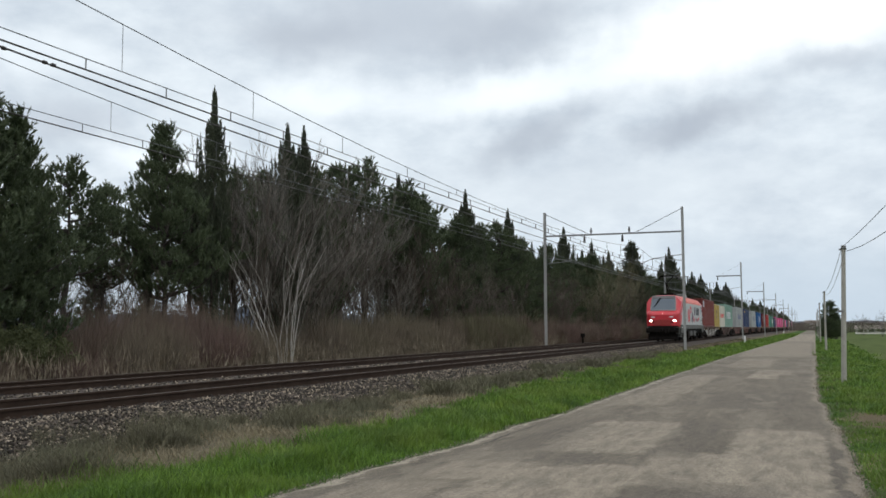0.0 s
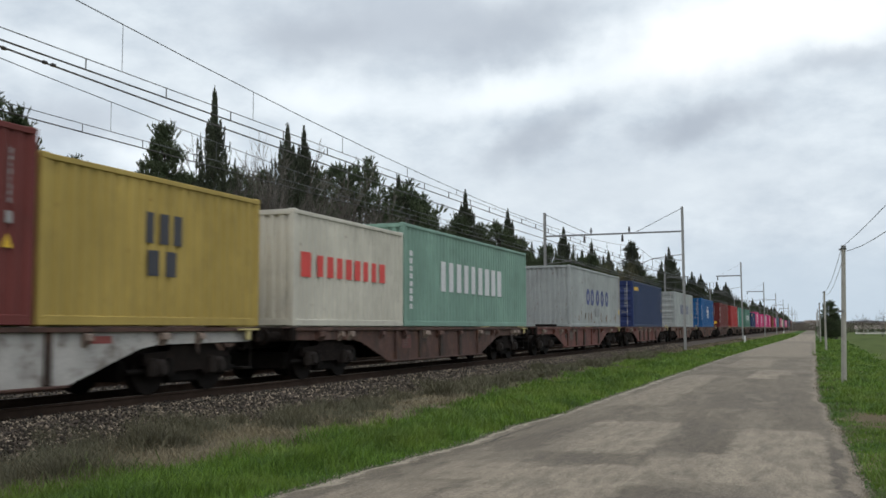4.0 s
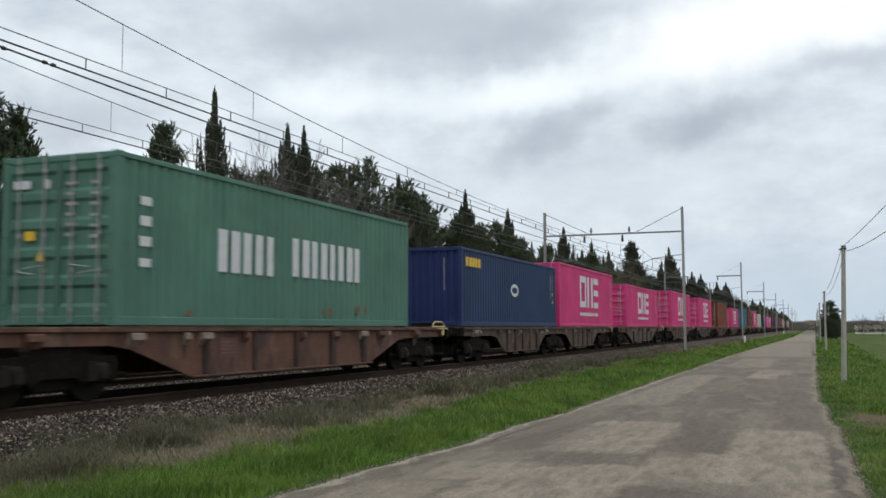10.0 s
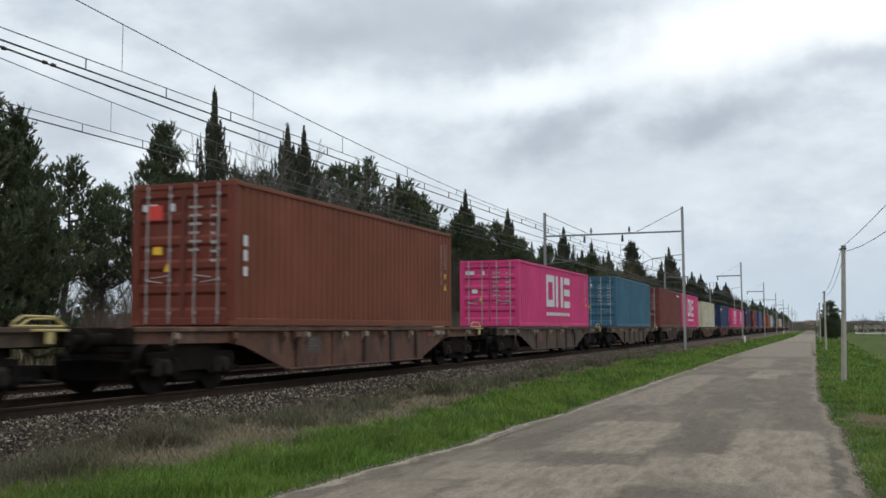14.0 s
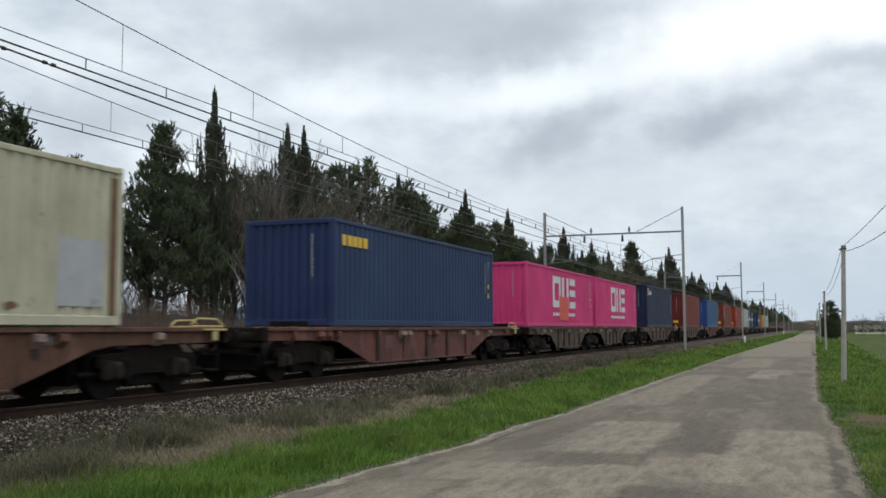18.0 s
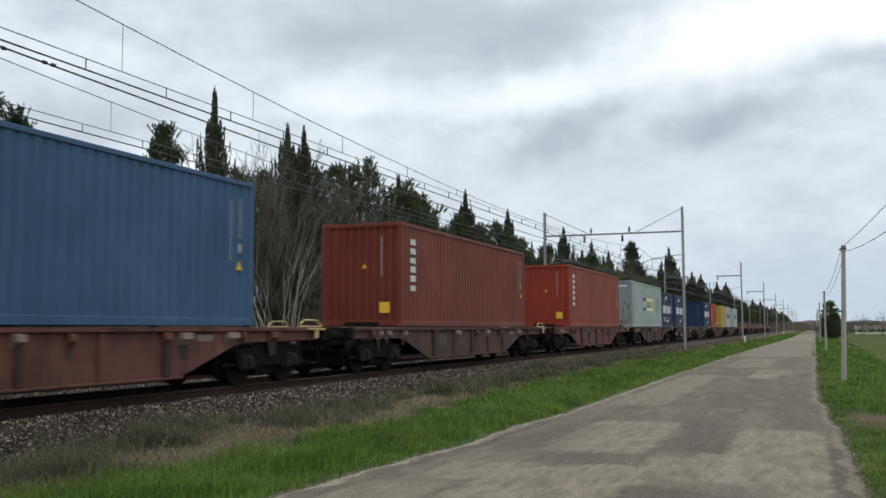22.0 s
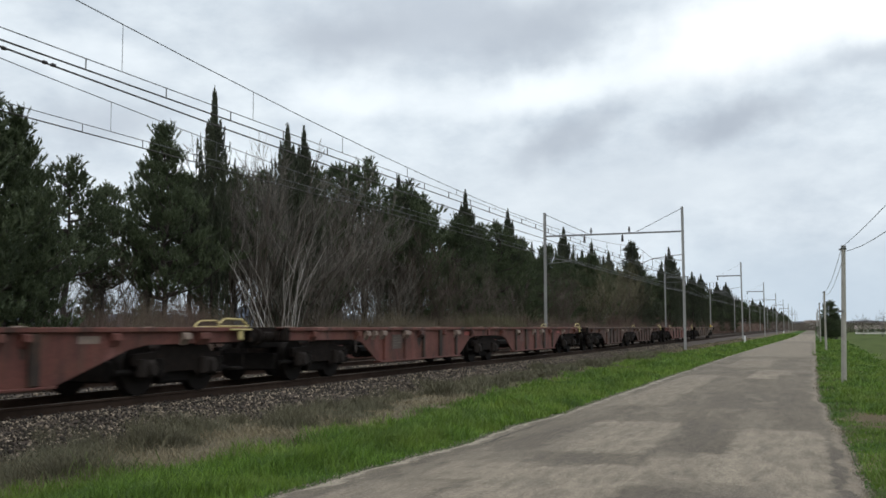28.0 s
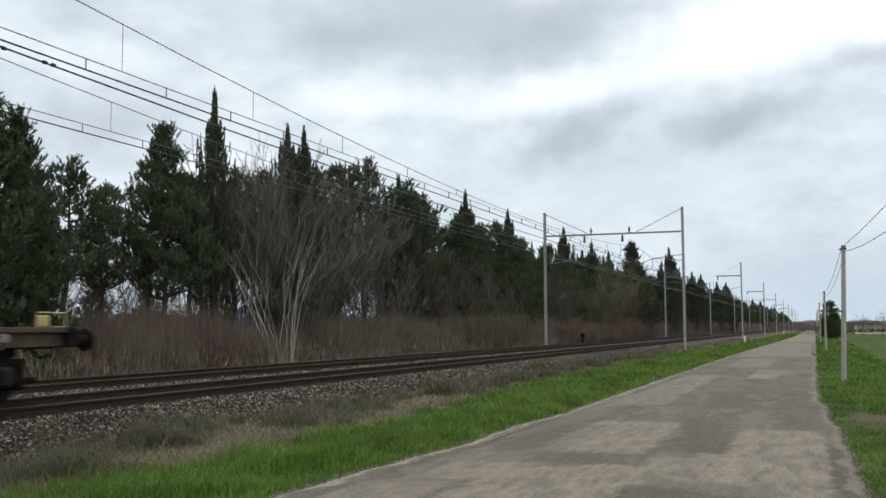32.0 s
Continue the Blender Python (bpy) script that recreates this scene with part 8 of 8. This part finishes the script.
def build_grass():
    edge = np.vectorize(lambda y: road_edges(y)[0])
    edge_r = np.vectorize(lambda y: road_edges(y)[1])
    def inner(y):
        """Where the green gives way to dead grass."""
        return -6.75 - np.clip((y - 15) / 30, 0, 1) * 1.8 - np.clip((12 - y) / 4, 0, 1) * 0.45 + 0.22 * np.sin(y * 1.3) + 0.16 * np.sin(y * 3.1 + 1)

    def green_band(r, y):
        u = r.random(len(y)) ** 0.85
        return edge(y) - 0.08 + (inner(y) + r.normal(0, 0.16, len(y)) - edge(y)) * u

    def lush(x, y):
        """Taller in a ridge beside the road and in uneven clumps."""
        ridge = np.exp(-((x - edge(y) + 0.75) / 0.6) ** 2)
        lumps = np.sin(x * 5.1 + 2.2 * np.sin(y * 2.7)) * np.sin(y * 4.3 + 1.7 * np.cos(x * 3.9))
        return (0.85 + 0.6 * ridge) * (1 + 0.38 * lumps)

    def weeds(r, y):
        """Ragged tufts creeping up the ballast."""
        return -8.85 + 0.35 * np.sin(y * 0.8 + 1) + 0.2 * np.sin(y * 2.3) + r.normal(0, 0.5, len(y))

    grass("verge_grass", "lush green grass verge between track and road", 140000, M_GRASS, green_band, 6, 62, 0.06, 0.24, 21, 0.005, 2.0, lush=lush)
    grass("verge_tufts", "tall bright tufts in the green verge", 56000, M_GRASS, lambda r, y: edge(y) - 0.42 - r.beta(1.1, 1.5, len(y)) * (edge(y) - inner(y) - 0.25), 6, 60, 0.12, 0.34, 28, 0.006, 2.0, 0.3, 420)
    grass("far_verge_grass", "green grass verge along the road", 18000, M_GRASS, lambda r, y: edge(y) - 0.1 - r.random(len(y)) * 3.4, 55, 240, 0.12, 0.28, 22, 0.01, 1.5)
    grass("dead_grass", "dry tan grass at the foot of the ballast", 105000, M_DEAD, lambda r, y: inner(y) + 0.15 - r.beta(1.1, 1.6, len(y)) * 2.6, 6, 150, 0.06, 0.24, 23, 0.0045, 2.0, 0.9)
    grass("dead_weeds", "grey-brown dead weeds growing into the ballast", 80000, M_WEED, weeds, 6, 60, 0.14, 0.44, 25, 0.005, 2.0, 0.45, 230)
    grass("trackside_weeds", "brown dead weeds over the track shoulder", 34000, M_TAN, lambda r, y: -9.5 + 0.3 * np.sin(y * 0.5) + r.normal(0, 0.5, len(y)), 19, 130, 0.08, 0.26, 27, 0.005, 1.5, 0.6, 420)
    grass("field_edge_grass", "short green grass between the road and the field", 60000, M_GRASS, lambda r, y: edge_r(y) + 0.06 + r.beta(1.0, 1.6, len(y)) * 2.9, 9, 120, 0.04, 0.15, 24, 0.005, 2.0, lush=lambda x, y: 1 - 0.85 * np.exp(-(((x - 1.35) / 0.8) ** 2 + ((y - 18.6) / 1.6) ** 2)))
    grass("field_tufts", "rough green tufts along the field edge", 26000, M_GRASS, lambda r, y: edge_r(y) + 0.35 + r.beta(1.0, 1.3, len(y)) * 3.0, 20, 130, 0.08, 0.30, 29, 0.006, 1.7, 0.4, 300)
    grass("worn_verge", "brown worn grass at the road's edge", 16000, M_DEAD, lambda r, y: edge_r(y) + 0.1 + np.abs(r.normal(0, 0.7, len(y))), 10, 60, 0.04, 0.11, 26, 0.005, 1.6, 0.8, 90)


build_grass()


# ---- distance: hills, houses, far trees ----
def build_distance():
    hill = plain("far_hill", (0.075, 0.092, 0.125), 1.0, 0, 0.15, 0.01, 0.05, 0)
    for name, y0, a0, a1, h, seed in (("hills", 2600.0, -56, -12, 84, 1), ("hills", 2400.0, -12, 14, 26, 2)):
        g = Geo()
        vs = []
        n = 60
        for k in range(n + 1):
            a = radians(a0 + (a1 - a0) * k / n)
            top = h * (0.55 + 0.5 * noise.noise(Vector((k * 0.13, seed * 5.0, 0))) + 0.12 * noise.noise(Vector((k * 0.7, seed, 3))))
            for rad, z in ((y0, -3.0), (y0 + 60, max(2, top * 0.7)), (y0 + 160, max(3, top)), (y0 + 500, -3.0)):
                vs.append((rad * math.sin(a), rad * math.cos(a), z))
        g.add(vs, [(k * 4 + i, k * 4 + i + 1, (k + 1) * 4 + i + 1, (k + 1) * 4 + i) for k in range(n) for i in range(3)])
        solid(name, g, hill, "low blue-grey wooded hills on the horizon", "hills", kind="structure", smooth=True)
    wall = plain("house_wall", (0.74, 0.72, 0.68), 0.9, 0, 0.1, 0.6, 8)
    tile = plain("roof_tile", (0.19, 0.155, 0.135), 0.9, 0, 0.2, 0.6, 8)
    pane = plain("window_dark", (0.05, 0.055, 0.06), 0.3, 0, 0.1, bump=0)
    for x, y, w, d, h in ((-1.0, 560, 8, 8, 4.0), (8, 600, 7, 8, 3.4), (20, 320, 17, 5, 1.5), (40, 325, 20, 5, 1.6), (36, 480, 16, 7, 2.6), (70, 470, 18, 7, 2.8)):
        ho = thing("house", "distant pale house with a tiled roof", "house", "far houses")
        z0 = GROUND_Z - 0.5
        part("wall", Geo().box(x - w / 2, x + w / 2, y, y + d, z0, z0 + h), wall, ho)
        part("roof", Geo().prism([(y - 0.4, z0 + h), (y + d / 2, z0 + h + d * 0.22), (y + d + 0.4, z0 + h)], x - w / 2 - 0.4, x + w / 2 + 0.4, "x"), tile, ho)
        for k in range(int(w / 3)):
            xx = x - w / 2 + 1.5 + 3 * k
            win = part("window", Geo().box(xx - 0.5, xx + 0.5, y - 0.03, y + 0.02, z0 + h * 0.4, z0 + h * 0.4 + 1.1), pane, ho)
            part("sill", Geo().box(xx - 0.6, xx + 0.6, y - 0.1, y, z0 + h * 0.4 - 0.08, z0 + h * 0.4), wall, win)
    # a dark evergreen beside the road poles, and far hedges
    r = np.random.default_rng(77)
    g, v, t = pine(61, 6.0, 1.7, 0.4, 70, 3.2, 0.7, 1.3)
    tw, tl = g.mesh("trunk", M_BARK), np_mesh("crown", v, t, M_PINE)
    for x, y, s, tall in ((2.0, 148, 0.80, 1.08), (2.8, 151, 0.62, 0.9), (1.3, 175, 0.5, 1.0)):
        plant_tree("evergreen_tree", "dark bushy evergreen beside the road", "evergreen tree", tw, tl, "far trees", x, y, s * 3, s, tall=tall)
    wood, fine = bare_tree(41, 5.0, 4, 0.3, 1.0)
    fw, ff = wood.mesh("trunk", M_TWIG), fine.mesh("crown", M_TWIG)
    for k in range(26):
        x, y = 9 + k * 3.6 + r.uniform(-1, 1), 200 + r.uniform(-15, 60)
        plant_tree("far_tree", "small leafless tree by the far houses", "bare tree", fw, ff, "far trees", x, y, k * 1.3, r.uniform(0.6, 1.1))


build_distance()
thicket("far_woods", "grey-brown leafless woods far across the fields", 40000, M_TWIG, 420, 640, lambda r, y: r.uniform(-20, 190, len(y)), lambda r, y: r.uniform(4.5, 6.5, len(y)), 1.2, 0.02, 9, "woods", 1.0)
thicket("field_hedge", "leafless hedge along the far field edge", 9000, M_SHRUB, 285, 300, lambda r, y: r.uniform(7, 120, len(y)), lambda r, y: np.where(r.random(len(y)) < 0.6, 1.3, 3.6) * r.uniform(0.7, 1.1, len(y)), 0.5, 0.03, 10, "hedge", 1.0)


# ---- the cloud bank in view, a glowing backdrop of sky that drifts slowly ----
def cloud_material():
    m, n, l, b = material("cloud_bank")
    n.remove(b)
    uv = n.new("ShaderNodeTexCoord").outputs["UV"]

    def soft(cx, cy, rx, ry, tilt=0.0):
        """A soft oval at azimuth cx, elevation cy, in degrees."""
        mp = n.new("ShaderNodeMapping")
        mp.vector_type = "TEXTURE"
        mp.inputs["Location"].default_value, mp.inputs["Rotation"].default_value, mp.inputs["Scale"].default_value = (cx, cy, 0), (0, 0, radians(tilt)), (rx, ry, 1)
        warp = n.new("ShaderNodeTexNoise")
        warp.inputs["Scale"].default_value, warp.inputs["Detail"].default_value = 0.28, 6.0
        l.new(uv, warp.inputs["Vector"])
        sub = n.new("ShaderNodeVectorMath")
        sub.operation = "MULTIPLY_ADD"
        l.new(warp.outputs["Color"], sub.inputs[0])
        sub.inputs[1].default_value, sub.inputs[2].default_value = (4.4, 3.0, 0), (-2.2, -1.5, 0)
        add = n.new("ShaderNodeVectorMath")
        l.new(uv, add.inputs[0])
        l.new(sub.outputs[0], add.inputs[1])
        l.new(add.outputs[0], mp.inputs["Vector"])
        ln = n.new("ShaderNodeVectorMath")
        ln.operation = "LENGTH"
        l.new(mp.outputs[0], ln.inputs[0])
        mr = n.new("ShaderNodeMapRange")
        mr.interpolation_type = "SMOOTHSTEP"
        mr.inputs[1].default_value, mr.inputs[2].default_value, mr.inputs[3].default_value, mr.inputs[4].default_value = 0.1, 1.15, 1.0, 0.0
        l.new(ln.outputs["Value"], mr.inputs[0])
        return mr.outputs[0]

    big = noise_node(n, l, uv, 0.085, 5.0, 0.5, (1.0, 1.7, 1.0))
    c = ramp(n, l, big, 0.30, 0.70, (0.435, 0.495, 0.565, 1), (0.69, 0.755, 0.805, 1))
    wisps = noise_node(n, l, uv, 0.24, 8.0, 0.58, (1.0, 1.9, 1.0))
    c = blend(n, l, 0.42, c, ramp(n, l, wisps, 0.34, 0.68, (0.43, 0.50, 0.58, 1), (0.77, 0.835, 0.88, 1)))
    for cx, cy, rx, ry, tilt, w, col in CLOUDS:
        f = soft(cx, cy, rx, ry, tilt)
        k = n.new("ShaderNodeMath")
        k.operation = "MULTIPLY"
        l.new(f, k.inputs[0])
        k.inputs[1].default_value = w
        c = blend(n, l, k.outputs[0], c, col)
    em = n.new("ShaderNodeEmission")
    l.new(c, em.inputs[0])
    em.inputs[1].default_value = 1.26
    l.new(em.outputs[0], n["Material Output"].inputs[0])
    return m


DARK, MID, BRIGHT, WHITE = (0.36, 0.405, 0.47), (0.445, 0.495, 0.56), (0.82, 0.88, 0.92), (0.94, 0.98, 1.0)
CLOUDS = [(-23.6, 17.6, 14.0, 3.0, 2, 0.85, MID), (-16.6, 17.2, 6.0, 2.3, 10, 0.6, DARK), (-29.0, 17.0, 5.0, 1.6, 4, 0.5, DARK), (-5.4, 16.6, 8.5, 3.2, 14, 0.97, WHITE), (1.5, 16.6, 6.0, 2.6, 5, 0.8, WHITE),
          (-17.0, 14.0, 8.5, 1.5, 9, 0.85, BRIGHT), (-28.2, 13.4, 5.5, 1.5, 4, 0.7, BRIGHT), (-15.6, 11.2, 5.2, 1.5, 22, 0.72, DARK), (-6.2, 11.8, 5.4, 1.3, 13, 0.8, DARK), (1.6, 14.2, 4.0, 1.0, 8, 0.6, MID),
          (-42.0, 11.4, 4.5, 1.5, -5, 0.7, MID), (-43.0, 14.8, 5.0, 1.7, 0, 0.5, BRIGHT), (-38.4, 9.6, 3.2, 1.5, 0, 0.75, BRIGHT), (-10.6, 8.4, 16.0, 2.4, 2, 0.6, (0.60, 0.66, 0.715)), (0.0, 1.0, 60.0, 4.6, 0, 0.8, (0.46, 0.545, 0.63))]


def build_sky():
    g = Geo()
    vs, uvs = [], []
    na, ne, R = 48, 20, 4300.0
    for j in range(ne + 1):
        for i in range(na + 1):
            az, el = -21 - 62 + 124 * i / na, -2 + 40 * j / ne
            a, e = radians(az), radians(el)
            vs.append((R * math.sin(a) * math.cos(e), R * math.cos(a) * math.cos(e), R * math.sin(e)))
            uvs.append((az, el))
    w = na + 1
    g.add(vs, [(j * w + i, j * w + i + 1, (j + 1) * w + i + 1, (j + 1) * w + i) for j in range(ne) for i in range(na)])
    me = g.mesh("cloud_bank", cloud_material(), smooth=True)
    layer = me.uv_layers.new(name="direction")
    for lo in me.loops:
        layer.data[lo.index].uv = uvs[lo.vertex_index]
    return tagged(new("cloud_backdrop", me), "grey and white overcast cloud bank", "sky", kind="structure")


SKY = build_sky()


# ---- all that moves ----
def motions():
    for ob, start, z in MOVING:
        walk(ob, rows_of(start, TRACK_X, z))
    walk(SKY, [(0.0, pose(0, 0, 0)), (32.0, pose(0, 0, 0, 0, 0, -2.4))])


motions()
